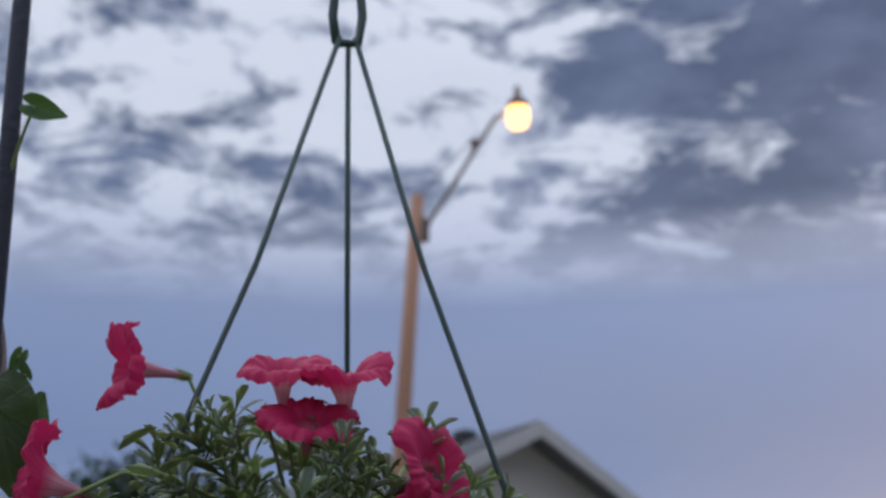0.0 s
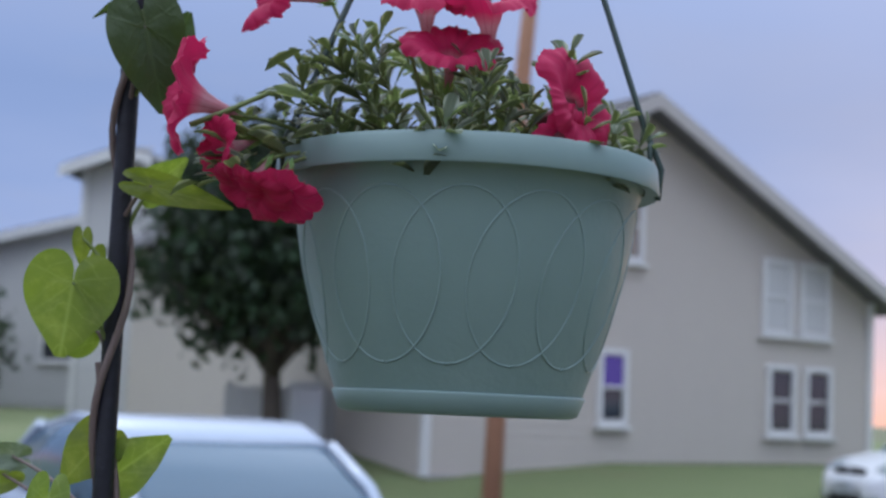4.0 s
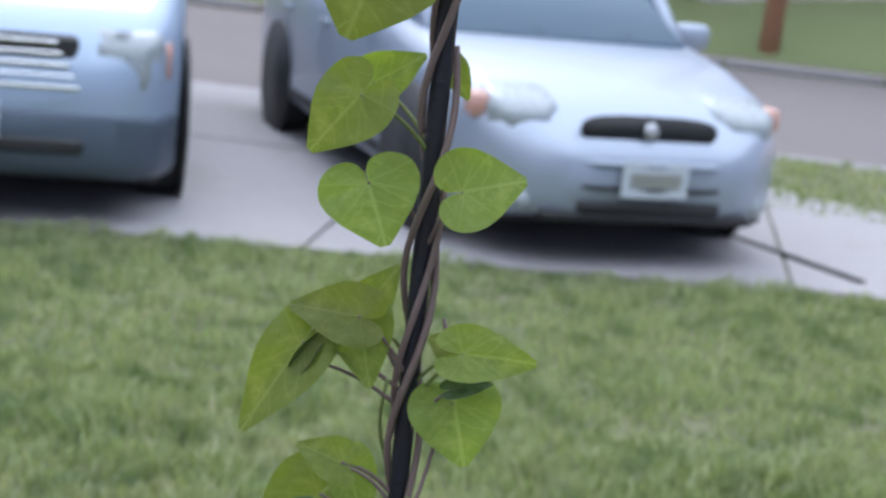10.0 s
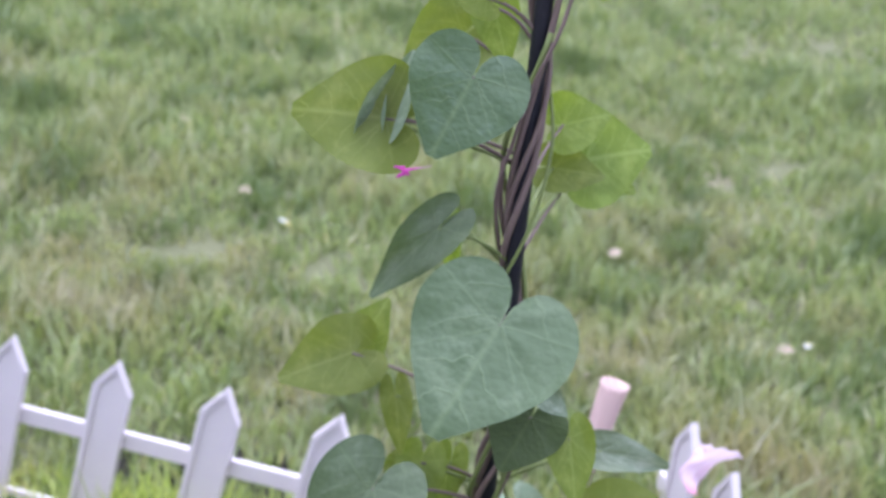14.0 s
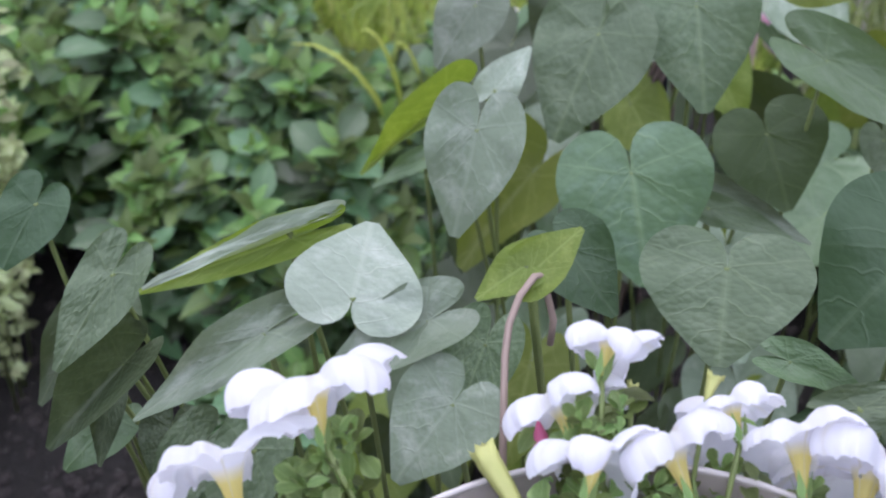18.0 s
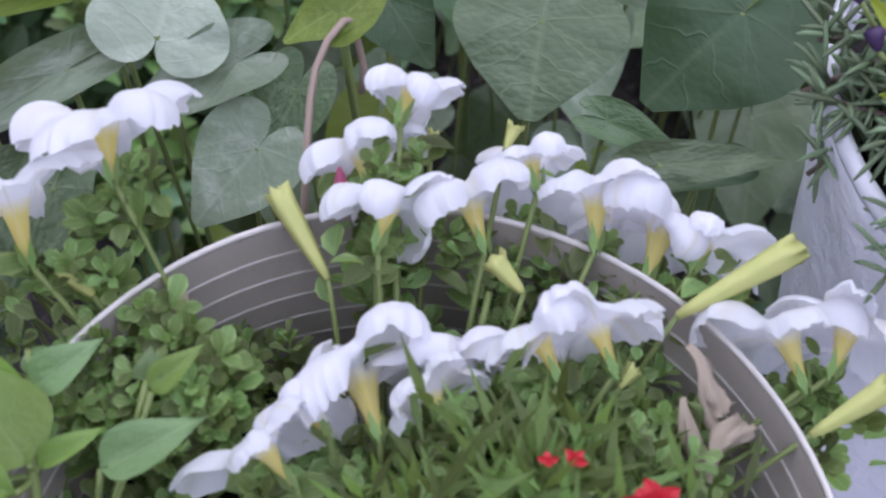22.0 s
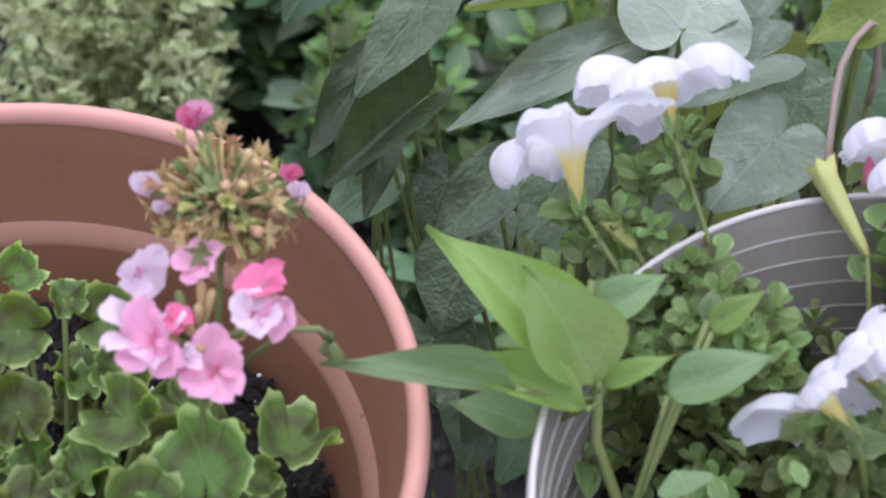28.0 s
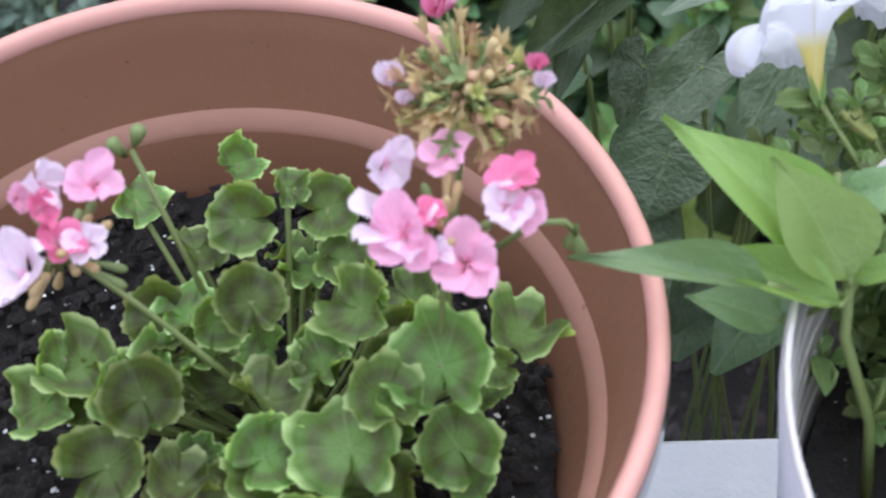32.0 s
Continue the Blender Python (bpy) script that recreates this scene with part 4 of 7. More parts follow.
# ---------------------------------------------------------------- cars
def ring(half, bottom, top, round_low=0.08, round_high=0.10, x=0.0, n=4):
    """A rounded cross-section of a body across y, at x."""
    pts = []
    for cy, cz, r, a0 in ((half - round_low, bottom + round_low, round_low, -90), (half - round_high, top - round_high, round_high, 0),
                          (-half + round_high, top - round_high, round_high, 90), (-half + round_low, bottom + round_low, round_low, 180)):
        for k in range(n + 1):
            a = radians(a0 + 90 * k / n)
            pts.append((x, cy + r * math.cos(a), cz + r * math.sin(a)))
    return pts


def wheel(car, x, y, radius=0.31, width=0.2):
    side = 1 if y > 0 else -1
    hub = part("wheel", Shape().turned([(radius * 0.66, -width / 2), (radius * 0.94, -width / 2), (radius, -width * 0.35), (radius, width * 0.35), (radius * 0.94, width / 2), (radius * 0.66, width / 2)], 32, closed=True), RUBBER, car, "black rubber tyre",
               at=pose(x, y, radius, 90 * side, 0, 0))
    rim = Shape().turned([(radius * 0.66, -0.05), (radius * 0.66, -width * 0.42), (radius * 0.60, -width * 0.40), (radius * 0.5, -width * 0.2), (0.0, -width * 0.2)], 32)
    for k in range(7):
        a = 2 * math.pi * k / 7
        rim.box((radius * 0.52, 0.055, 0.03), (radius * 0.36, 0, -width * 0.36), m=Matrix.Rotation(a, 4, "Z"), bevel=0.008)
    rim.turned([(0.0, -width * 0.44), (0.05, -width * 0.43), (0.06, -width * 0.3)], 16)
    part("rim", rim, ALLOY, hub, "silver alloy rim")


def car(label, at, turn, paint, body, cabin, half, axles, radius, low=None, mirror=(0.10, 0.08), shell=None):
    """A car that drives towards +x. body: (x, half width, bottom, top); cabin: (x, half width, bottom, top)."""
    c = thing("car", label, "car", at=at, turn=turn)
    me = Shape().loft([ring(hw, b, t, 0.10, 0.13 if hw > 0.5 else 0.08, x) for x, hw, b, t in body]).mesh("body")
    part("body", me, paint, c)
    if low is not None:
        front = body[-3:]
        part("lower_bumper", Shape().loft([ring(hw + 0.012, b - 0.02, 0.50, 0.08, 0.05, x + 0.012) for x, hw, b, t in front]), low, c, "dark lower bumper")
    glass = Shape().loft([ring(hw, b, t, 0.03, min(0.24, (t - b) * 0.48 + 0.001), x) for x, hw, b, t in cabin])
    part("glasshouse", glass, CAR_GLASS, c, "bluish tinted windows")
    tops = [q for q in cabin if q[3] > cabin[len(cabin) // 2][3] - 0.10]
    part("roof", Shape().loft([ring(hw - 0.11, t - 0.06, t + 0.016, 0.02, 0.036, x) for x, hw, b, t in tops]), paint, c)
    for sy in (-1, 1):
        for (xa, ha, ba, ta), (xb, hb, bb, tb) in ((cabin[0], cabin[1]), (cabin[-1], cabin[-2])):
            part("pillar", Shape().tube([(xa, sy * (ha - 0.02), ba), ((xa + xb) / 2, sy * ((ha + hb) / 2 - 0.03), (max(ta, ba) + tb) / 2 + 0.0), (xb, sy * (hb - 0.10), tb - 0.01)], 0.042, 8), paint, c)
        mid = cabin[len(cabin) // 2]
        part("pillar", Shape().tube([(mid[0], sy * (mid[1] + 0.005), mid[2]), (mid[0], sy * (mid[1] - 0.11), mid[3] - 0.03)], 0.035, 6), BLACK_PLASTIC, c)
        door = cabin[-2][0] - 0.25
        m = part("mirror", Shape().box((0.11, 0.20, 0.14), (cabin[-1][0] - 0.42, sy * (half + mirror[0]), cabin[-1][2] + mirror[1]), bevel=0.045), shell or paint, c)
        part("mirror_stalk", Shape().box((0.05, 0.14, 0.04), (cabin[-1][0] - 0.42, sy * (half + mirror[0] - 0.12), cabin[-1][2] + mirror[1] - 0.05), bevel=0.01), BLACK_PLASTIC, m)
        part("sill_trim", Shape().box((axles[0] - axles[1] - 0.8, 0.03, 0.06), ((axles[0] + axles[1]) / 2, sy * (half - 0.005), 0.30), bevel=0.01), BLACK_PLASTIC, c, smooth=False)
        for x in (door - 0.35, door - 1.25):
            part("door_handle", Shape().box((0.16, 0.03, 0.03), (x, sy * (half + 0.008), 0.80), bevel=0.01), paint, c)
        for x in axles:
            part("wheel_arch", Shape().turned([(radius * 1.17, 0.0), (radius * 1.17, 0.02), (0.0, 0.02)], 32, m=pose(x, sy * (half - 0.012), radius + 0.02, -90 * sy, 0, 0)), BLACK_PLASTIC, c)
            wheel(c, x, sy * (half - 0.10), radius)
    part("underbody", Shape().box((body[-1][0] - body[0][0] - 0.5, half * 1.75, 0.14), (0, 0, 0.24), bevel=0.03), BLACK_PLASTIC, c, smooth=False)
    return c


SEDAN_BODY = [(-2.25, 0.55, 0.42, 0.80), (-2.20, 0.74, 0.30, 0.98), (-1.6, 0.83, 0.22, 1.02), (-0.6, 0.85, 0.20, 0.98), (0.6, 0.85, 0.20, 0.95), (0.95, 0.85, 0.20, 0.93),
              (1.45, 0.83, 0.20, 0.86), (1.85, 0.79, 0.20, 0.77), (2.08, 0.70, 0.22, 0.66), (2.20, 0.55, 0.25, 0.56), (2.25, 0.42, 0.28, 0.50)]
SEDAN_CABIN = [(-1.75, 0.66, 0.94, 1.00), (-1.15, 0.70, 0.93, 1.40), (-0.55, 0.71, 0.92, 1.47), (0.05, 0.71, 0.92, 1.46), (0.42, 0.70, 0.90, 1.36), (1.12, 0.70, 0.86, 0.93)]


def sedan(label, at, turn, paint):
    c = car(label, at, turn, paint, SEDAN_BODY, SEDAN_CABIN, 0.85, (1.36, -1.26), 0.31)
    part("grille", Shape().loft([[(2.12 + 0.05 * e, (0.30 + 0.035 * e) * math.copysign(abs(math.cos(a)) ** 0.6, math.cos(a)), 0.628 + (0.058 + 0.008 * e) * math.copysign(abs(math.sin(a)) ** 0.7, math.sin(a))) for a in np.linspace(0, 2 * math.pi, 25)[:-1]] for e in (-1, 0, 0.9, 1)]), BLACK_PLASTIC, c, "dark oval grille")
    part("badge", Shape().turned([(0.0, 0.008), (0.03, 0.006), (0.036, 0.0)], 20, m=pose(2.186, 0, 0.63, 0, 80, 0)), ALLOY, c, "chrome oval badge")
    for sy in (-1, 1):
        part("fog_housing", Shape().box((0.10, 0.20, 0.10), (2.125, sy * 0.56, 0.305), bevel=0.035, m=Matrix.Rotation(-sy * 0.05, 4, "Z")), HEADLIGHT, c, "pale fog lamp housing")
    part("lower_intake", Shape().loft([ring(0.44, 0.27, 0.335, 0.02, 0.02, 2.05), ring(0.42, 0.27, 0.335, 0.02, 0.02, 2.20), ring(0.34, 0.275, 0.33, 0.02, 0.02, 2.258)]), BLACK_PLASTIC, c, "dark lower intake")
    part("bumper_slot", Shape().tube([(1.93, -0.785, 0.415), (2.03, -0.725, 0.405), (2.20, -0.50, 0.39), (2.262, -0.25, 0.385), (2.275, 0, 0.385), (2.262, 0.25, 0.385), (2.20, 0.50, 0.39), (2.03, 0.725, 0.405), (1.93, 0.785, 0.415)], 0.011, 6), BLACK_PLASTIC, c, "dark slot across the bumper")
    part("chin", Shape().box((0.12, 1.0, 0.05), (2.19, 0, 0.255), bevel=0.02), BLACK_PLASTIC, c, "dark chin under the bumper")
    part("number_plate", Shape().box((0.012, 0.32, 0.16), (2.275, 0, 0.43), bevel=0.004), PLATE, c, "pale number plate", smooth=False)
    part("plate_bar", Shape().box((0.004, 0.24, 0.06), (2.284, 0, 0.43)), ALLOY, c, smooth=False)
    for sy in (-1, 1):
        h = part("headlight", Shape().loft([ring(0.09, 0.60, 0.675, 0.03, 0.03, 2.125), ring(0.16, 0.585, 0.725, 0.05, 0.05, 2.05), ring(0.17, 0.60, 0.775, 0.05, 0.05, 1.88), ring(0.12, 0.65, 0.80, 0.04, 0.04, 1.72)], m=Matrix.Translation((-0.02, sy * 0.545, -0.008))), HEADLIGHT, c, "clear headlight lens")
        part("indicator", Shape().box((0.18, 0.09, 0.12), (1.90, sy * 0.725, 0.675), bevel=0.03), AMBER, h, "amber indicator")
        part("fog_lamp", Shape().turned([(0.0, 0.02), (0.04, 0.015), (0.048, 0.0)], 16, m=pose(2.178, sy * 0.56, 0.305, 0, 82, 0)), HEADLIGHT, c)
    part("bumper_strip", Shape().tube([(2.02, -0.72, 0.47), (2.19, -0.50, 0.485), (2.255, -0.25, 0.49), (2.27, 0, 0.49), (2.255, 0.25, 0.49), (2.19, 0.50, 0.485), (2.02, 0.72, 0.47)], 0.016, 6), paint, c, "raised bumper strip")
    for k in (-1, 1):
        part("wiper", Shape().tube([(1.10, 0.25 * k + 0.15, 0.935), (0.93, 0.25 * k - 0.25, 1.02)], 0.010, 5), BLACK_PLASTIC, c)
    return c


sedan("silver four-door sedan parked on the driveway", (-0.84, 8.55, 0.0), -62.0, SILVER)
sedan("white car parked across the street", (8.45, 20.9, 0.36), 200, WHITE_PAINT)
VAN_BODY = [(-2.45, 0.70, 0.40, 1.03), (-2.38, 0.86, 0.28, 1.18), (-1.4, 0.95, 0.22, 1.18), (0.4, 0.96, 0.22, 1.16), (1.2, 0.95, 0.22, 1.12), (1.75, 0.93, 0.22, 1.05), (2.15, 0.88, 0.22, 0.94), (2.36, 0.78, 0.24, 0.80), (2.44, 0.62, 0.27, 0.64)]
VAN_CABIN = [(-2.3, 0.82, 1.10, 1.20), (-2.05, 0.83, 1.10, 1.78), (-1.0, 0.84, 1.10, 1.86), (0.0, 0.84, 1.10, 1.84), (0.62, 0.82, 1.08, 1.70), (1.42, 0.80, 1.04, 1.10)]
van = car("pale blue minivan parked on the driveway", (-3.50, 8.02, 0.0), -68.0, VAN_PAINT, VAN_BODY, VAN_CABIN, 0.96, (1.5, -1.5), 0.34, low=VAN_LOWER, mirror=(-0.07, 0.20), shell=VAN_LOWER)
for k in range(5):
    part("grille_bar", Shape().box((0.06, 0.95 - 0.05 * k, 0.022), (2.385 + 0.012 * (4 - k) * 0.6, 0, 0.60 + 0.045 * k), bevel=0.008), CHROME, van, "chrome grille bar", smooth=False)
part("grille", Shape().box((0.08, 0.92, 0.24), (2.36, 0, 0.69), bevel=0.03), BLACK_PLASTIC, van, smooth=False)
part("lower_intake", Shape().box((0.08, 1.0, 0.07), (2.425, 0, 0.36), bevel=0.02), BLACK_PLASTIC, van, smooth=False)
part("number_plate", Shape().box((0.012, 0.32, 0.16), (2.475, 0, 0.46), bevel=0.004), PLATE, van, "pale number plate", smooth=False)
for sy in (-1, 1):
    h = part("headlight", Shape().loft([ring(0.10, 0.60, 0.78, 0.04, 0.04, 2.39), ring(0.17, 0.58, 0.84, 0.05, 0.05, 2.30), ring(0.17, 0.64, 0.88, 0.05, 0.05, 2.08)], m=Matrix.Translation((0, sy * 0.64, 0))), HEADLIGHT, van, "clear headlight lens")
    part("indicator", Shape().box((0.16, 0.06, 0.16), (2.18, sy * 0.82, 0.72), bevel=0.02), AMBER, h, "amber indicator")

# ---------------------------------------------------------------- hanging basket on its hook
POLE_X, POLE_Y = 0.027, 1.02
hook = thing("shepherd_hook", "black painted iron shepherd's hook standing in the garden bed", "plant hook", at=(POLE_X, POLE_Y, 0))
bend = [(0.0, 0.0, z) for z in (-0.15, 0.4, 0.9, 1.4, 1.9, 2.24)]
bend += [(0.118 - 0.118 * math.cos(a), 0.01, 2.26 + 0.13 * math.sin(a)) for a in np.linspace(0.15, math.pi, 12)]
bend += [(0.236, 0.01, 2.22), (0.243, 0.01, 2.19), (0.262, 0.01, 2.185), (0.272, 0.01, 2.20)]
part("rod", Shape().tube(bend, 0.0066, 12), BLACK_ROD, hook)
part("step_bar", Shape().tube([(0, 0, 0.07), (0.09, 0, 0.07), (0.09, 0, -0.06)], 0.005, 8), BLACK_ROD, hook)

BASKET = Vector((0.254, 1.03, 1.600))
basket = thing("hanging_basket", "sage green plastic hanging basket with an arched relief", "flower basket", at=BASKET)
side = [(0.0775, 0.0), (0.083, 0.014), (0.0895, 0.032), (0.0985, 0.058), (0.1065, 0.088), (0.1115, 0.116), (0.1145, 0.140)]


def radius_at(z):
    return float(np.interp(z, [q[1] for q in side], [q[0] for q in side]))


body = side + [(0.1162, 0.1425), (0.1162, 0.1465), (0.1178, 0.1480), (0.1178, 0.1520), (0.1195, 0.1535), (0.118, 0.156), (0.114, 0.154), (0.109, 0.12), (0.092, 0.05), (0.074, 0.008), (0.0, 0.006)]
body = [(0.0, 0.0)] + body
part("pot", sharp(Shape().turned(body, 72).mesh("pot"), 50), SAGE, basket)
lip = [(0.1190, 0.1470), (0.1275, 0.1445), (0.1283, 0.1460), (0.1270, 0.1605), (0.1255, 0.1635), (0.121, 0.1640), (0.1165, 0.1590)]
part("rim", sharp(Shape().turned(lip, 72, closed=True).mesh("rim"), 50), SAGE_LIP, basket, "pale sage rolled rim")
part("saucer", Shape().turned([(0.0, -0.004), (0.074, -0.004), (0.079, -0.002), (0.0835, 0.009), (0.0832, 0.0105), (0.080, 0.009)], 60), SAGE_LIP, basket, "pale sage drip saucer")
for k in range(14):
    pts = []
    for a in np.linspace(0, 2 * math.pi, 33):
        z = 0.080 - 0.053 * math.cos(a)
        b = 2 * math.pi * k / 14 + 0.37 * math.sin(a) * (1.0 - 1.6 * (z - 0.08)) + 0.9 * (z - 0.08) + 0.13
        r = radius_at(z) - 0.0001
        pts.append((r * math.cos(b), r * math.sin(b), z))
    part("relief_arch", Shape().tube(pts, 0.0008, 6), SAGE_LIP, basket)
hub_z = 2.128 - BASKET.z
for a in (200, 352, 82):
    c, s_ = math.cos(radians(a)), math.sin(radians(a))
    foot = Vector((0.121 * c, 0.121 * s_, 0.163))
    hanger = part("hanger", Shape().tube([foot + Vector((0.006 * c, 0.006 * s_, -0.020)), foot + Vector((0.008 * c, 0.008 * s_, 0.0)), foot + Vector((-0.004 * c, -0.004 * s_, 0.028)), foot.lerp(Vector((0.008, 0, hub_z)), 0.5), Vector((0.008 + 0.006 * c, 0.006 * s_, hub_z))], 0.0021, 8), WIRE, basket, "dark green hanger arm")
    part("hanger_clip", Shape().tube([foot + Vector((-0.008 * s_, 0.008 * c, 0.0)), foot + Vector((-0.007 * s_, 0.007 * c, 0.014)), foot + Vector((0, 0, 0.019)), foot + Vector((0.007 * s_, -0.007 * c, 0.014)), foot + Vector((0.008 * s_, -0.008 * c, 0.0))], 0.0017, 6), WIRE, hanger)
hub = Shape().tube([(-0.008, 0, hub_z - 0.004), (-0.011, 0, hub_z + 0.018), (-0.009, 0, hub_z + 0.045), (0, 0, hub_z + 0.062), (0.009, 0, hub_z + 0.045), (0.011, 0, hub_z + 0.018), (0.008, 0, hub_z - 0.004), (-0.008, 0, hub_z - 0.004)], 0.0035, 8, m=Matrix.Translation((0.008, 0, 0)))
part("hub", hub, WIRE, basket, "dark green hanging eye")
part("potting_soil", Shape().turned([(0.113, 0.150), (0.08, 0.152), (0.04, 0.154), (0.0, 0.155)], 40), SOIL, basket, "dark potting soil")


# ---------------------------------------------------------------- white picket edging
def picket_mesh():
    w_, h_, d_ = 0.029, 0.345, 0.006
    out = [(-w_, 0), (w_, 0), (w_, h_ - 0.05), (0.0, h_), (-w_, h_ - 0.05)]
    inn = [(-w_ + 0.008, 0.004), (w_ - 0.008, 0.004), (w_ - 0.008, h_ - 0.054), (0.0, h_ - 0.013), (-w_ + 0.008, h_ - 0.054)]
    s = Shape()
    rows_ = [[(x, d_, z) for x, z in out], [(x, -d_, z) for x, z in out], [(x, -d_, z) for x, z in inn], [(x, -d_ + 0.004, z) for x, z in inn]]
    s.loft(rows_)
    return s.mesh("picket", False)


PICKET = picket_mesh()
for start, step, count, lean in (((-0.262, 1.65), (-0.163, 0.012), 9, 12.0), ((0.195, 1.79), (0.060, -0.100), 8, 4.0)):
    f = thing("picket_edging", "low white plastic picket edging pushed into the bed", "garden fence", at=(start[0], start[1], 0.0), turn=0, group="picket edging")
    d = Vector((step[0], step[1], 0))
    ang = math.degrees(math.atan2(d.y, d.x)) + (180 if d.x < 0 else 0)
    for i in range(count):
        part("picket", PICKET, FENCE_WHITE, f, at=Matrix.Translation(d * i) @ pose(0, 0, -0.015, 0, 0, ang) @ pose(-0.07 if lean > 10 else -0.02, 0, 0, 0, lean, 0))
    span = d * (count - 1)
    for z in (0.035, 0.188):
        off = z * math.tan(radians(lean)) - (0.07 if lean > 10 else 0.02)
        a, b = d * -0.45, d * (count - 1) + d * 0.45
        s = Shape().box(((b - a).length, 0.008, 0.030), (0, 0, 0), bevel=0.003)
        part("rail", s, FENCE_WHITE, f, at=Matrix.Translation((a + b) / 2 + Vector((off * math.cos(radians(ang)), off * math.sin(radians(ang)) + 0.009, z))) @ pose(0, 0, 0, 0, 0, ang), smooth=False)

# ---------------------------------------------------------------- pots on the white bench
bench = thing("plant_bench", "white painted wooden plant bench", "bench", at=(-0.02, 0.10, 0.0), turn=29)
for k in range(4):
    part("board", Shape().box((1.25, 0.118, 0.025), (0.06, -0.276 + 0.122 * k, 0.6375), bevel=0.004), WHITE_BOARD, bench, smooth=False)
for x in (-0.5, 0.6):
    part("cross_bar", Shape().box((0.05, 0.46, 0.05), (x, -0.09, 0.597), bevel=0.004), WHITE_BOARD, bench, smooth=False)
    for y in (-0.29, 0.11):
        part("leg", Shape().box((0.055, 0.055, 0.60), (x, y, 0.285), bevel=0.005), WHITE_BOARD, bench, smooth=False)

TC = Vector((-0.188, 0.105, 0.650))
terra = thing("terracotta_pot", "terracotta flower pot, glazed dark blue outside, with soil", "flower pot", at=TC)
R = 0.1705
inner = [(R - 0.0045, 0.206), (R - 0.0065, 0.201), (R - 0.0120, 0.192), (R - 0.0170, 0.1505), (R - 0.0215, 0.1470), (R - 0.0240, 0.142), (R - 0.036, 0.100), (R - 0.052, 0.03), (0.0, 0.02)]
part("bowl", Shape().turned(inner, 80), TERRACOTTA_SHADED, terra, "bare terracotta inside wall with shade put into its colour")
part("rim", Shape().turned([(R + 0.001, 0.198), (R + 0.0018, 0.203), (R + 0.0005, 0.2085), (R - 0.0020, 0.2098), (R - 0.0050, 0.2082), (R - 0.0068, 0.204), (R - 0.005, 0.198)], 80, closed=True), TERRA_RIM_LIT, terra, "terracotta rim with light put into its colour")
part("step", Shape().turned([(R - 0.0165, 0.1515), (R - 0.0195, 0.1500), (R - 0.0230, 0.1450), (R - 0.0242, 0.1410), (R - 0.0235, 0.1395)], 80), TERRA_STEP_LIT, terra, "inner ledge with its highlight put into the colour")
part("glazed_wall", Shape().turned([(R + 0.0020, 0.2025), (R + 0.0032, 0.190), (R + 0.000, 0.165), (R - 0.012, 0.100), (R - 0.038, 0.025), (R - 0.044, 0.0), (0.0, 0.0)], 80), BLUE_GLAZE, terra, "dark blue glazed outside")
sx = Shape()
soil_n = 26
sx.add([((R - 0.034) * (j / 9) * math.cos(2 * math.pi * k / soil_n), (R - 0.034) * (j / 9) * math.sin(2 * math.pi * k / soil_n), 0.112 + 0.006 * noise.noise((j * 1.3, k * 0.9, 2.0))) for j in range(10) for k in range(soil_n)],
       [(j * soil_n + k, j * soil_n + (k + 1) % soil_n, (j + 1) * soil_n + (k + 1) % soil_n, (j + 1) * soil_n + k) for j in range(9) for k in range(soil_n)])
part("potting_soil", sx, SOIL, terra, "dark potting soil with pale grains")
for label_, mat_, count_, seed_, big_ in (("loose dark soil crumbs", SOIL, 1700, 4, 0.0045), ("white perlite grains", WHITE_BOARD, 330, 6, 0.0014)):
    crumbs, q_ = Shape(), random.Random(seed_)
    for _ in range(count_):
        a_, d_, e_ = q_.uniform(0, 6.28), (R - 0.036) * math.sqrt(q_.random()), big_ * q_.uniform(0.4, 1.3)
        c_ = Vector((d_ * math.cos(a_), d_ * math.sin(a_), 0.117 + q_.uniform(0, 0.003)))
        tips_ = [c_ + Vector(v_) * e_ * q_.uniform(0.6, 1.2) for v_ in ((1, 0, 0.1), (0, 1, 0), (-1, 0, -0.1), (0, -1, 0.1), (0.1, 0, 0.8), (0, 0.1, -0.8))]
        crumbs.add(tips_, [(0, 1, 4), (1, 2, 4), (2, 3, 4), (3, 0, 4), (1, 0, 5), (2, 1, 5), (3, 2, 5), (0, 3, 5)])
    part("loose_soil", crumbs, mat_, terra, label_, smooth=False, kind="stuff")

WP = Vector((0.1625, 0.211, 0.650))
petunia_pot = thing("petunia_pot", "round plastic pot, white outside and ribbed taupe inside", "flower pot", at=WP)
R = 0.1575
part("wall", Shape().turned([(R, 0.231), (R + 0.001, 0.222), (R - 0.006, 0.18), (R - 0.030, 0.03), (R - 0.034, 0.0), (0.0, 0.0)], 80), WHITE_POT, petunia_pot)
ribs = [(R - 0.0015, 0.2302)]
for k in range(7):
    z = 0.226 - k * 0.013
    ribs += [(R - 0.0024 - k * 0.0024, z), (R - 0.0044 - k * 0.0024, z - 0.0115)]
ribs += [(R - 0.022, 0.13), (R - 0.036, 0.02), (0.0, 0.012)]
part("lining", sharp(Shape().turned(ribs, 80).mesh("lining"), 40), TAUPE, petunia_pot, "taupe inside wall with fine ribs")
for k in range(7):
    z = 0.2265 - k * 0.013 - 0.0118
    part("rib", Shape().turned([(R - 0.0038 - k * 0.0024, z + 0.0007), (R - 0.0052 - k * 0.0024, z), (R - 0.0042 - k * 0.0024, z - 0.0007)], 72), TAUPE_RIB, petunia_pot, "pale rib line")
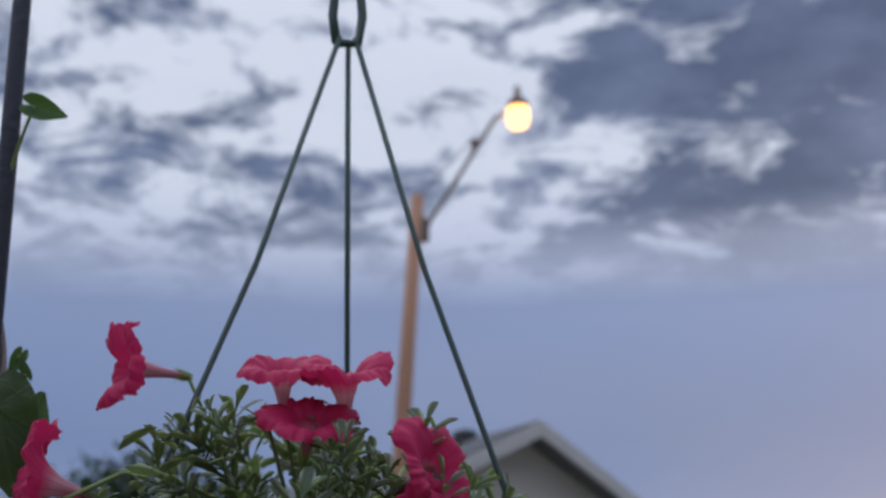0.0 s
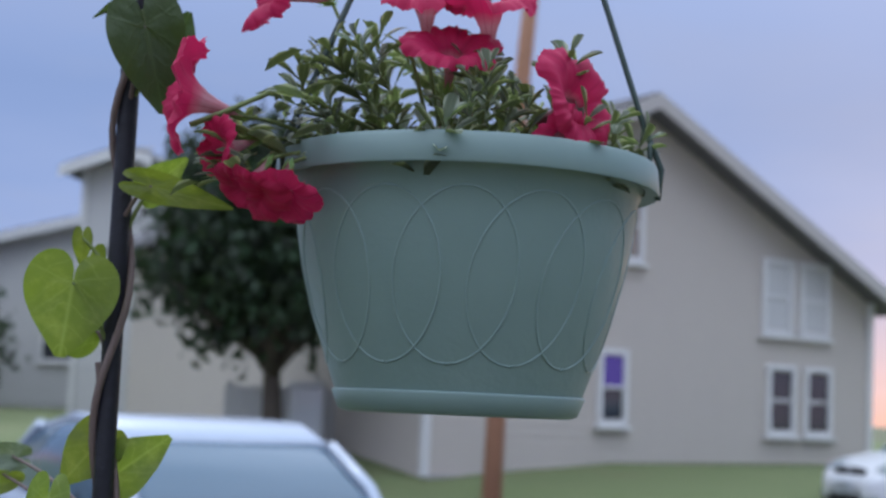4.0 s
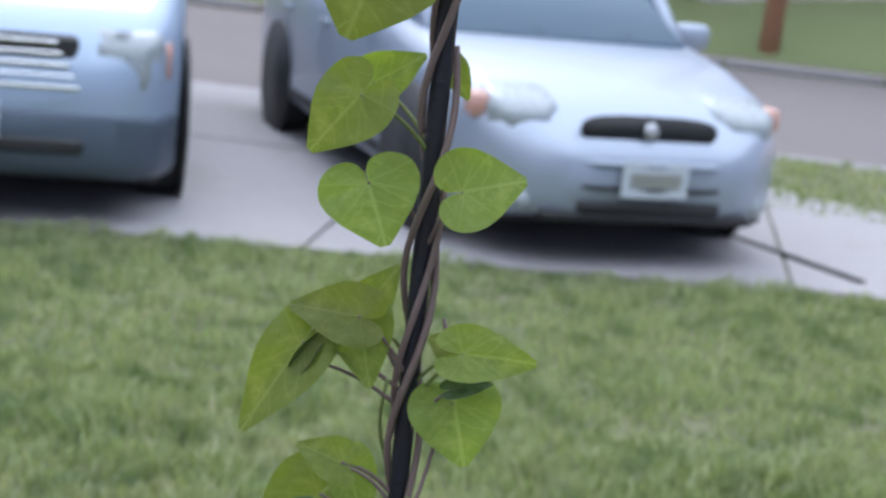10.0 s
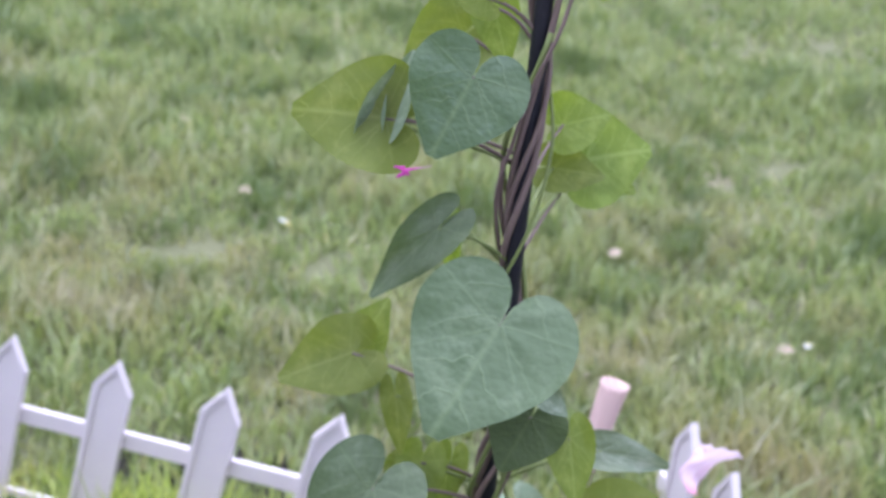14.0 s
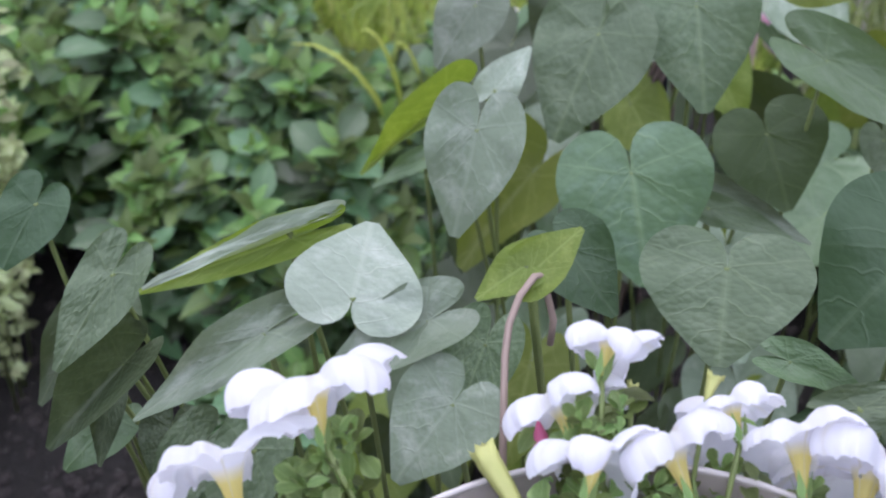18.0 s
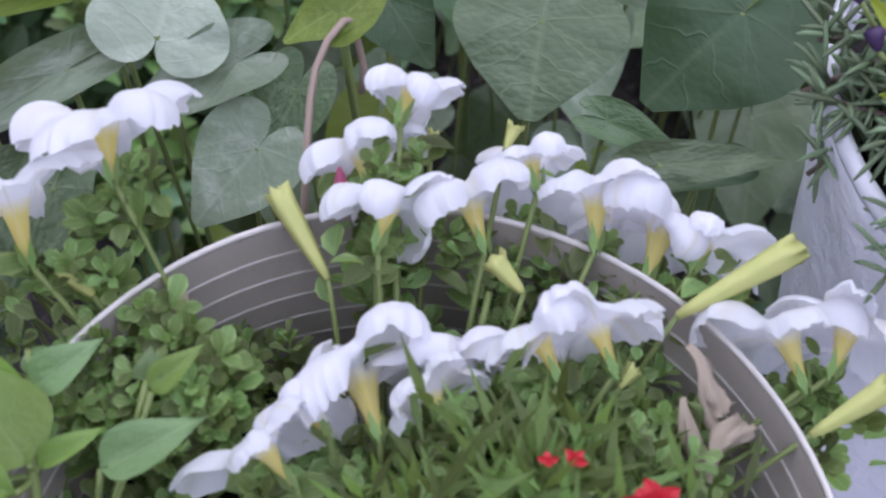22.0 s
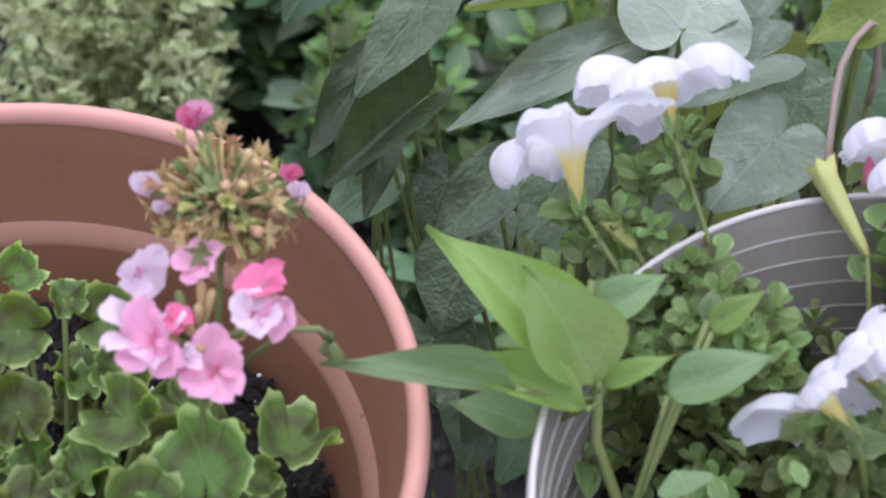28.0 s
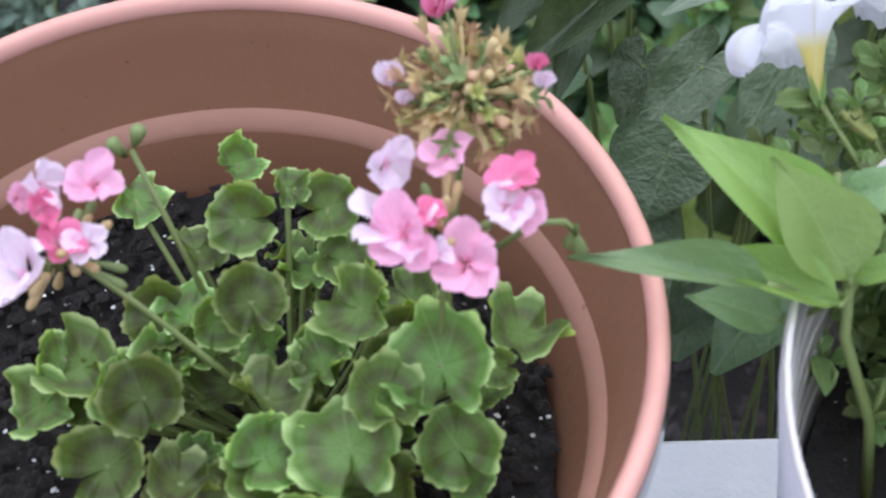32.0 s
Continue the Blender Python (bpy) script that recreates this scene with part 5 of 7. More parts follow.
part("rim", Shape().turned([(R + 0.0002, 0.2285), (R + 0.0010, 0.2305), (R + 0.0002, 0.2320), (R - 0.0015, 0.2318), (R - 0.0018, 0.2295)], 80, closed=True), TAUPE_RIB, petunia_pot, "pale taupe rim")
part("potting_soil", Shape().turned([(R - 0.0205, 0.146), (0.07, 0.150), (0.0, 0.152)], 40), SOIL, petunia_pot, "dark potting soil")

FP = Vector((0.401, 0.502, 0.0))
film = thing("white_planter", "tall white planter with a crinkled film surface", "planter", at=FP)
cr = Shape()
n_a, prof = 96, [(0.068, 0.0), (0.072, 0.25), (0.082, 0.46), (0.104, 0.66), (0.122, 0.78), (0.1385, 0.885), (0.1400, 0.899), (0.136, 0.901), (0.133, 0.895), (0.124, 0.84), (0.0, 0.838)]
fine_prof = []
for (r0, z0), (r1, z1) in zip(prof[:6], prof[1:6]):
    for u in np.linspace(0, 1, 9)[:-1]:
        fine_prof.append((r0 + (r1 - r0) * u, z0 + (z1 - z0) * u))
fine_prof += prof[5:]
verts, faces = [], []
for j, (r, z) in enumerate(fine_prof):
    for k in range(n_a):
        a = 2 * math.pi * k / n_a
        bulge = 0.0032 * noise.noise((math.cos(a) * 5, math.sin(a) * 5, z * 14)) + 0.002 * noise.noise((math.cos(a) * 14, math.sin(a) * 14, z * 34)) if 0.02 < z < 0.88 and r > 0.065 else 0.0
        verts.append(((r + bulge) * math.cos(a), (r + bulge) * math.sin(a), z))
for j in range(len(fine_prof) - 1):
    faces += [(j * n_a + k, j * n_a + (k + 1) % n_a, (j + 1) * n_a + (k + 1) % n_a, (j + 1) * n_a + k) for k in range(n_a)]
cr.add(verts, faces)
part("wall", cr, CRUMPLED, film)
part("rim", Shape().turned([(0.1402, 0.894), (0.1420, 0.899), (0.1405, 0.904), (0.137, 0.905), (0.134, 0.900)], 80, closed=True), WHITE_POT, film, "smooth white rim")
part("potting_soil", Shape().turned([(0.130, 0.880), (0.08, 0.886), (0.0, 0.888)], 40), SOIL, film, "dark potting soil")

# ---------------------------------------------------------------- leaves and flowers
def heart_mesh(seed, fold=0.25, droop=0.25, wave=0.05):
    """A heart-shaped blade: the stalk meets it at the origin, the tip lies at x = 1, it is one unit wide."""
    r = random.Random(seed)
    ph = [r.uniform(0, 6.28) for _ in range(4)]
    th = np.radians([0, 12, 25, 45, 70, 95, 120, 140, 156, 168, 176, 180])
    ra = np.array([1.0, 0.80, 0.68, 0.585, 0.535, 0.51, 0.50, 0.475, 0.42, 0.32, 0.18, 0.09])
    n, rings = 56, (0.0, 0.15, 0.3, 0.45, 0.6, 0.75, 0.88, 1.0)
    s = Shape()
    verts, uvs = [], []
    for q in rings:
        for k in range(n):
            a = -math.pi + 2 * math.pi * (k + 0.5) / n
            rad = float(np.interp(abs(a), th, ra)) * q
            x, y = rad * math.cos(a), rad * math.sin(a)
            z = fold * abs(y) ** 1.3 - droop * max(x, 0) ** 2 - 0.25 * droop * min(x + 0.05, 0) ** 2 * 8
            z += wave * q * q * math.sin(5 * a + ph[0]) * 0.5 + wave * 0.5 * math.sin(7 * x + ph[1]) * abs(y) * 2 + 0.03 * math.sin(9 * y + ph[2]) * q + 0.045 * q * noise.noise((x * 3.2, y * 3.2, seed * 2.3)) + 0.018 * noise.noise((x * 9, y * 9, seed))
            verts.append((x, y, z))
            uvs.append((x, y))
    faces = []
    for j in range(len(rings) - 1):
        for k in range(n - 1):
            faces.append((j * n + k, j * n + k + 1, (j + 1) * n + k + 1, (j + 1) * n + k))
    return s.add(verts, faces, uvs).mesh("leaf")


def blade_mesh(seed, shape="oval", fold=0.2, droop=0.3, wave=0.03, nx=12, ny=3):
    """An oval or lance-shaped blade from x = 0 to 1, one unit wide."""
    r = random.Random(seed)
    p = r.uniform(0, 6)
    s, verts, uvs, faces = Shape(), [], [], []
    for i in range(nx + 1):
        u = i / nx
        half = 0.5 * (math.sin(math.pi * u ** 0.8) ** 0.85 if shape == "oval" else math.sin(math.pi * min(u, 0.985) ** 1.7) ** 0.55 if shape == "petal" else math.sin(math.pi * u ** 0.62) ** 1.15) + 0.004
        for j in range(-ny, ny + 1):
            v = j / ny
            y = v * half
            verts.append((u, y, fold * abs(y) - droop * u * u + wave * math.sin(6 * u + p + 3 * v)))
            uvs.append((u, y))
    w_ = 2 * ny + 1
    for i in range(nx):
        faces += [(i * w_ + j, (i + 1) * w_ + j, (i + 1) * w_ + j + 1, i * w_ + j + 1) for j in range(w_ - 1)]
    return s.add(verts, faces, uvs).mesh("leaf")


def geranium_mesh(seed):
    """A round scalloped blade of radius 1 about its stalk, ruffled, with a notch."""
    r = random.Random(seed)
    p = [r.uniform(0, 6) for _ in range(3)]
    n, rings = 84, (0.0, 0.2, 0.4, 0.6, 0.75, 0.88, 1.0)
    s, verts, uvs, faces = Shape(), [], [], []
    cup = r.uniform(0.3, 1.1)
    for q in rings:
        for k in range(n):
            a = -math.pi + 2 * math.pi * (k + 0.5) / n
            rad = q * (1 + 0.055 * math.cos(7 * a + p[0]) + 0.032 * math.cos(21 * a + p[1])) * (1 - 0.45 * math.exp(-((math.pi - abs(a)) / 0.20) ** 2))
            x, y = rad * math.cos(a), rad * math.sin(a)
            z = cup * q * q * 0.6 + 0.30 * q ** 2 * math.sin(2 * a + p[1]) + 0.18 * q ** 2 * math.sin(3 * a + p[0]) + 0.22 * q ** 3 * math.sin(6 * a + p[2]) + 0.08 * q ** 4 * math.sin(13 * a + p[0]) + 0.04 * noise.noise((x * 3, y * 3, p[1]))
            verts.append((x, y, z))
            uvs.append((rad * math.cos(a), rad * math.sin(a)))
    for j in range(len(rings) - 1):
        faces += [(j * n + k, j * n + k + 1, (j + 1) * n + k + 1, (j + 1) * n + k) for k in range(n - 1)]
    return s.add(verts, faces, uvs).mesh("leaf")


def petunia_mesh(seed, curl=1.0, lift=0.0, notch=0.36, slim=0.07, rag=0.6, reach=1.0, tall=1.0, wild=0.0):
    """A trumpet along z, about one unit across: a narrow tube and five lobes, each with its own length, rise and curl, and a ragged edge."""
    r = random.Random(seed)
    off = r.uniform(0, 6.28)
    length = [r.uniform(0.50, 0.70) * reach for _ in range(5)]
    rise = [radians(r.uniform(12 - 22 * wild, 42 + 4 * wild)) + lift for _ in range(5)]
    bend = [radians(r.uniform(105 - 35 * wild, 158 + 30 * wild)) * curl for _ in range(5)]
    twist = [r.uniform(-0.5, 0.5) for _ in range(5)]
    n, steps = 130, 15
    tube = [(0.034, 0.0), (0.046, 0.12 * tall), (0.062, 0.24 * tall), (0.082, 0.35 * tall), (0.106, 0.44 * tall), (0.140, 0.52 * tall)]
    s, verts, uvs, faces = Shape(), [], [], []
    for j, (rad, z) in enumerate(tube):
        for k in range(n):
            a = 2 * math.pi * k / n
            pleat = 1 + 0.05 * j / 5 * math.cos(5 * a - 5 * off)
            verts.append((rad * pleat * math.cos(a), rad * pleat * math.sin(a), z))
            uvs.append((0.5 * j / 5, k / n))
    for j in range(1, steps + 1):
        q = j / steps
        for k in range(n):
            a = 2 * math.pi * k / n
            w = ((a - off) % (2 * math.pi)) / (2 * math.pi) * 5
            i, l = int(w) % 5, (w % 1) * 2 - 1
            other = (i + (1 if l > 0 else -1)) % 5
            mix = 0.5 * abs(l) ** (3 + 2 * wild)
            ln = (length[i] * (1 - mix) + length[other] * mix) * (1 - notch * abs(l) ** (5 - 1.5 * wild))
            up = rise[i] * (1 - mix) + rise[other] * mix
            bd = bend[i] * (1 - mix) + bend[other] * mix
            ln *= 1 + rag * q ** 4 * (0.24 * noise.noise((a * 5, seed * 3.1, 0.0)) + 0.24 * noise.noise((a * 14, seed * 3.1, 4.0)) + 0.14 * noise.noise((a * 33, seed, 9.0)))
            x, z, m = 0.140, 0.52 * tall, 8
            for c in range(m):
                u = q * (c + 0.5) / m
                ang = up + radians(22) * (1 - u) - bd * u ** 1.5
                x += math.cos(ang) * ln * q / m
                z += math.sin(ang) * ln * q / m
            z += q * q * (0.10 * noise.noise((a * 3.5, q * 2.5, seed)) + 0.05 * q * noise.noise((a * 9, q * 3, seed)))
            z += q ** 3 * 0.02 * noise.noise((a * 12, seed, 2.0))
            side_ = twist[i] * q * q * 0.10 * (1 - l * l)
            a2 = off + (i + 0.5 + 0.5 * l * (1 - slim * q)) * 2 * math.pi / 5
            ca, sa = math.cos(a2), math.sin(a2)
            verts.append((x * ca - side_ * sa, x * sa + side_ * ca, z))
            uvs.append((0.5 + 0.5 * q, k / n))
    for j in range(len(tube) + steps - 1):
        faces += [(j * n + k, j * n + (k + 1) % n, (j + 1) * n + (k + 1) % n, (j + 1) * n + k) for k in range(n)]
    return s.add(verts, faces, uvs).mesh("flower")


def withered_mesh(seed):
    """A crumpled, twisted dead corolla along z, one unit long."""
    s, verts, uvs, faces, n = Shape(), [], [], [], 22
    for j in range(15):
        u = j / 14
        rad = 0.05 + 0.17 * u ** 1.2 - 0.09 * max(0, u - 0.75) * 2
        for k in range(n):
            a = 2 * math.pi * k / n + 1.4 * u
            q = rad * (1 + (0.4 + 0.5 * u) * noise.noise((math.cos(a) * 1.6, math.sin(a) * 1.6 + seed, u * 3)) * 1.6)
            verts.append((q * math.cos(a) + 0.12 * math.sin(3.5 * u + seed), q * math.sin(a) * 0.6 + 0.08 * math.sin(5 * u), u + 0.14 * u * noise.noise((a * 2.2, seed, u * 2))))
            uvs.append((u, k / n))
    faces = [(j * n + k, j * n + (k + 1) % n, (j + 1) * n + (k + 1) % n, (j + 1) * n + k) for j in range(14) for k in range(n)]
    return s.add(verts, faces, uvs).mesh("withered_flower")


HEARTS = [heart_mesh(k, 0.10 + 0.08 * k, 0.10 + 0.10 * (k % 3), 0.05) for k in range(5)]
FOLDED = [heart_mesh(20 + k, 1.0 + 0.3 * k, 0.2, 0.06) for k in range(2)]
OVALS = [blade_mesh(k, "oval", 0.25, 0.15 + 0.1 * k, 0.03) for k in range(3)]
LANCES = [blade_mesh(10 + k, "lance", 0.25, 0.12 + 0.12 * k, 0.03) for k in range(3)]
SCALLOPS = [geranium_mesh(k) for k in range(9)]
TRUMPETS = [petunia_mesh(k + 1, (1.05, 0.9, 1.2, 0.95, 1.1, 0.85, 1.2, 1.0)[k], 0.02 + 0.05 * (k % 3), 0.48, 0.14, 0.42, 1.42, 1.0, 1.3) for k in range(8)]
OPEN_TRUMPETS = [petunia_mesh(k + 31, 0.68, 0.25, 0.28, 0.05, 0.4) for k in range(5)]
DEAD = [withered_mesh(k * 1.7) for k in range(3)]
RNG = random.Random(11)


def skinned(me, mat):
    """The same mesh with another material, made once for each pair."""
    key = (me.name, mat.name)
    if key not in skinned.made:
        other = me.copy()
        other.materials.clear()
        other.materials.append(mat)
        skinned.made[key] = other
    return skinned.made[key]


skinned.made = {}


def leaf_pose(base, tip, wide, normal):
    """Lays a unit leaf from base to tip; its face turns towards normal."""
    b, t = Vector(base), Vector(tip)
    x = t - b
    n = Vector(normal)
    n = (n - x * (n.dot(x) / x.length_squared)).normalized()
    y = n.cross(x).normalized()
    return Matrix(((x.x, y.x * wide, n.x * x.length, b.x), (x.y, y.y * wide, n.y * x.length, b.y), (x.z, y.z * wide, n.z * x.length, b.z), (0, 0, 0, 1)))


def place_part(name, me, mat, parent, m, label=""):
    """A part by its place in the world, under a thing that only stands somewhere."""
    ob = new(name, skinned(me, mat))
    ob.parent = parent
    ob.matrix_basis = parent.matrix_basis.inverted() @ m
    return tagged(ob, label=label)


def tube_part(name, points, rad, mat, parent, label="", sides=7):
    inv = parent.matrix_basis.inverted()
    return part(name, Shape().tube([inv @ Vector(p) for p in points], rad, sides), mat, parent, label)


def curve(a, b, sag, n=6, sideways=(0, 0, 0)):
    a, b, s = Vector(a), Vector(b), Vector(sideways)
    return [a.lerp(b, i / n) + (Vector((0, 0, -sag)) + s) * math.sin(math.pi * i / n) for i in range(n + 1)]


EYE_POINT = Vector((0.19, 0.03, 1.45))

vine = thing("morning_glory_vine", "twining vine with green heart-shaped leaves climbing the iron hook", "climbing plant", at=(POLE_X, POLE_Y, 0.0))
bed_vine = thing("morning_glory_bush", "dense mass of broad grey-green heart-shaped vine leaves in the bed", "climbing plant", at=(0.05, 0.80, 0.0))


def twine(z0, z1, rad, pitch, phase, thick, mat=VINE_STEM, wobble=0.003):
    pts = []
    k = int((z1 - z0) / 0.012)
    for i in range(k + 1):
        z = z0 + (z1 - z0) * i / k
        a = phase + 2 * math.pi * z / pitch + 0.8 * noise.noise((z * 6, phase, 0.0))
        q = rad + wobble * noise.noise((z * 9, phase, 5.0))
        pts.append((q * math.cos(a), q * math.sin(a), z))
    part("stem", Shape().tube(pts, thick, 6), mat, vine, "brownish twining stem")


twine(0.0, 1.93, 0.0094, 0.21, 0.4, 0.0026)
twine(0.0, 1.62, 0.0098, 0.23, 2.6, 0.0024)
twine(0.0, 1.40, 0.0104, 0.26, 4.5, 0.0026)
twine(0.55, 1.22, 0.0190, 0.41, 0.9, 0.0015, VINE_STEM, 0.020)
twine(0.50, 1.18, 0.0170, 0.31, 5.0, 0.0014, GREEN_STEM, 0.022)
twine(0.25, 1.10, 0.0145, 0.30, 1.4, 0.0022, GREEN_STEM, 0.007)
twine(0.25, 1.00, 0.0160, 0.33, 3.4, 0.0022, VINE_STEM, 0.008)
twine(0.20, 0.95, 0.0180, 0.36, 5.4, 0.0020, GREEN_STEM, 0.010)


def vl(base, tip, wide, mat=VINE_LEAF, form=0, lean=0.0, up=0.25, roots=True):
    """A leaf of the climbing vine with its stalk to the hook. lean turns it sideways, up tips its face to the sky."""
    b, t = Vector(base), Vector(tip)
    n = (EYE_POINT - b).normalized() + Vector((lean, 0, up))
    pool = FOLDED if form == 1 else HEARTS
    place_part("leaf", pool[RNG.randrange(len(pool))], mat, vine, leaf_pose(b, t, wide, n))
    if roots:
        z = b.z - RNG.uniform(0.02, 0.06)
        tube_part("stalk", curve(b, (POLE_X, POLE_Y, z), -0.006), [0.0011, 0.0012, 0.0013, 0.0014, 0.0015, 0.0016, 0.0017], VINE_STEM if RNG.random() < 0.5 else GREEN_STEM, vine, sides=5)


def bl(base, tip, wide, mat=VINE_DARK, form=0, lean=0.0, up=0.5):
    """A leaf of the vines in the bed, on a stalk that rises from the soil."""
    b, t = Vector(base), Vector(tip)
    n = (EYE_POINT - b).normalized() + Vector((lean, 0, up))
    pool = FOLDED if form == 1 else HEARTS
    place_part("leaf", pool[RNG.randrange(len(pool))], mat, bed_vine, leaf_pose(b, t, wide, n))
    foot = (b.x + RNG.uniform(-0.06, 0.06), max(b.y + RNG.uniform(0.02, 0.15), 0.58), 0.0)
    tube_part("stalk", curve(b, foot, -0.03, 7), 0.0016, GREEN_STEM, bed_vine, sides=5)


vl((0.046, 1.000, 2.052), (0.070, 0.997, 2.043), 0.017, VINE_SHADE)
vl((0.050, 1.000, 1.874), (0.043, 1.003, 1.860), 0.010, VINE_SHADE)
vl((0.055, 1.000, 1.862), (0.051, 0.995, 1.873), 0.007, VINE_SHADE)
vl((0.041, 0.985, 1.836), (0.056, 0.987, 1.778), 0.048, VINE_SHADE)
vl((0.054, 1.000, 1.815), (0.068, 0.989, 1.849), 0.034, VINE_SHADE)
vl((0.026, 1.000, 1.856), (0.002, 1.000, 1.843), 0.007, VINE_DARK, 1)
vl((0.003, 1.000, 1.670), (-0.002, 0.998, 1.619), 0.058)
vl((0.017, 1.030, 1.681), (0.013, 1.028, 1.636), 0.023)
vl((0.051, 0.990, 1.733), (0.106, 0.983, 1.720), 0.020)
vl((0.046, 1.020, 1.736), (0.069, 1.014, 1.757), 0.024)
vl((0.003, 1.020, 1.701), (0.003, 1.021, 1.681), 0.013)
vl((0.012, 1.030, 1.643), (-0.009, 1.026, 1.657), 0.047)
vl((0.021, 1.030, 1.569), (-0.002, 1.022, 1.539), 0.036)
vl((0.034, 1.030, 1.549), (0.067, 1.028, 1.575), 0.036)
vl((-0.055, 1.090, 1.542), (-0.087, 1.084, 1.529), 0.026)
vl((-0.049, 1.090, 1.554), (-0.082, 1.085, 1.554), 0.019, VINE_SHEEN)
vl((-0.003, 1.000, 1.532), (-0.006, 0.991, 1.487), 0.026)
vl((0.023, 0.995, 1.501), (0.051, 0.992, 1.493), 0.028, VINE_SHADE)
vl((-0.012, 0.985, 1.454), (-0.028, 0.973, 1.399), 0.084)
vl((-0.017, 0.985, 1.367), (-0.046, 0.975, 1.328), 0.049)
vl((-0.020, 1.040, 1.369), (0.015, 1.038, 1.392), 0.034)
vl((0.031, 1.040, 1.385), (0.045, 1.036, 1.365), 0.019)
vl((-0.008, 0.990, 1.312), (0.010, 0.979, 1.274), 0.063)
vl((0.052, 0.990, 1.314), (0.093, 0.994, 1.326), 0.052)
vl((-0.006, 0.990, 1.225), (-0.051, 0.979, 1.231), 0.041)
vl((-0.011, 1.030, 1.217), (0.011, 1.039, 1.252), 0.031)
vl((-0.009, 1.010, 1.218), (0.006, 0.993, 1.176), 0.042)
vl((-0.040, 0.985, 1.204), (-0.070, 0.953, 1.148), 0.045)
vl((-0.038, 0.990, 1.192), (-0.023, 0.997, 1.217), 0.012, VINE_SHADE, 1)
vl((0.064, 0.990, 1.210), (0.113, 0.992, 1.212), 0.037)
vl((0.062, 1.010, 1.204), (0.038, 1.006, 1.214), 0.032)
vl((0.059, 1.010, 1.170), (0.073, 0.994, 1.132), 0.060)
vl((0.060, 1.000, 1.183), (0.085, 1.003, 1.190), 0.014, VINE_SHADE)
vl((-0.010, 1.000, 1.121), (-0.041, 0.995, 1.133), 0.031)
vl((-0.030, 1.040, 1.080), (-0.072, 1.013, 1.041), 0.063)
vl((-0.009, 1.030, 1.106), (0.008, 1.014, 1.067), 0.034)
vl((-0.008, 0.965, 1.076), (-0.029, 0.937, 1.023), 0.081, VINE_BLUE)
vl((-0.085, 1.000, 1.017), (-0.079, 1.009, 1.060), 0.019, VINE_SHEEN, 1)
vl((-0.072, 0.990, 1.026), (-0.139, 0.971, 1.032), 0.083)
vl((-0.075, 1.000, 1.025), (-0.060, 1.016, 1.073), 0.031, VINE_SHEEN, 1)
vl((0.042, 1.100, 0.999), (0.078, 1.107, 1.012), 0.048)
vl((0.038, 1.100, 0.962), (0.081, 1.102, 0.962), 0.040)
vl((0.060, 1.140, 0.957), (0.112, 1.150, 0.971), 0.082)
vl((0.061, 1.140, 0.952), (0.105, 1.133, 0.938), 0.039)
vl((-0.029, 1.000, 0.943), (-0.072, 0.962, 0.895), 0.040, VINE_DARK)
vl((-0.027, 1.020, 0.941), (-0.012, 0.998, 0.899), 0.020)
vl((0.030, 0.955, 0.897), (-0.004, 0.895, 0.828), 0.118, VINE_GREY)
vl((0.058, 0.980, 0.809), (0.042, 0.950, 0.775), 0.060, VINE_SHADE)
vl((0.067, 0.970, 0.838), (0.088, 0.964, 0.827), 0.021, VINE_SHEEN)
vl((-0.088, 1.000, 0.824), (-0.142, 0.971, 0.806), 0.062)
vl((-0.092, 1.020, 0.812), (-0.070, 1.042, 0.857), 0.044)
vl((-0.051, 1.000, 0.793), (-0.037, 0.974, 0.755), 0.025)
vl((-0.026, 1.000, 0.735), (-0.027, 0.969, 0.694), 0.040)
vl((-0.006, 1.020, 0.728), (-0.007, 0.993, 0.692), 0.029)
vl((-0.053, 0.950, 0.738), (-0.086, 0.894, 0.676), 0.085, VINE_GREY)
vl((0.088, 1.000, 0.784), (0.103, 0.970, 0.741), 0.038)
vl((0.112, 1.030, 0.759), (0.170, 1.032, 0.759), 0.032, VINE_SHEEN)
vl((0.130, 0.980, 0.716), (0.210, 0.980, 0.711), 0.090)
vl((0.076, 0.940, 0.728), (0.071, 0.904, 0.696), 0.061, VINE_GREY)
vl((-0.033, 1.000, 0.730), (-0.029, 0.974, 0.706), 0.044)
vl((-0.016, 1.030, 0.657), (0.002, 1.001, 0.628), 0.041)
bl((-0.036, 0.660, 0.760), (-0.034, 0.605, 0.714), 0.060, VINE_SHEEN)
bl((-0.042, 0.920, 0.673), (-0.051, 0.875, 0.638), 0.053)
bl((-0.104, 0.880, 0.677), (-0.122, 0.834, 0.644), 0.052, VINE_SHEEN)
bl((0.008, 0.800, 0.739), (-0.005, 0.735, 0.688), 0.080, VINE_GREY)
bl((0.066, 0.850, 0.740), (0.091, 0.795, 0.689), 0.082, VINE_GREY)
bl((-0.047, 0.740, 0.723), (-0.029, 0.763, 0.749), 0.029, VINE_SHEEN_PALE)
bl((-0.085, 0.750, 0.694), (-0.135, 0.693, 0.661), 0.024, VINE_LEAF, 1)
bl((-0.112, 0.780, 0.604), (-0.148, 0.751, 0.591), 0.018)
bl((0.057, 0.700, 0.714), (0.087, 0.647, 0.664), 0.097, VINE_BLUE)
bl((0.133, 0.800, 0.682), (0.162, 0.763, 0.646), 0.077, VINE_SHADE)
bl((0.106, 0.760, 0.638), (0.171, 0.758, 0.631), 0.022, VINE_DARK)
bl((-0.016, 0.403, 0.890), (-0.018, 0.437, 0.908), 0.060, VINE_SHEEN_PALE)
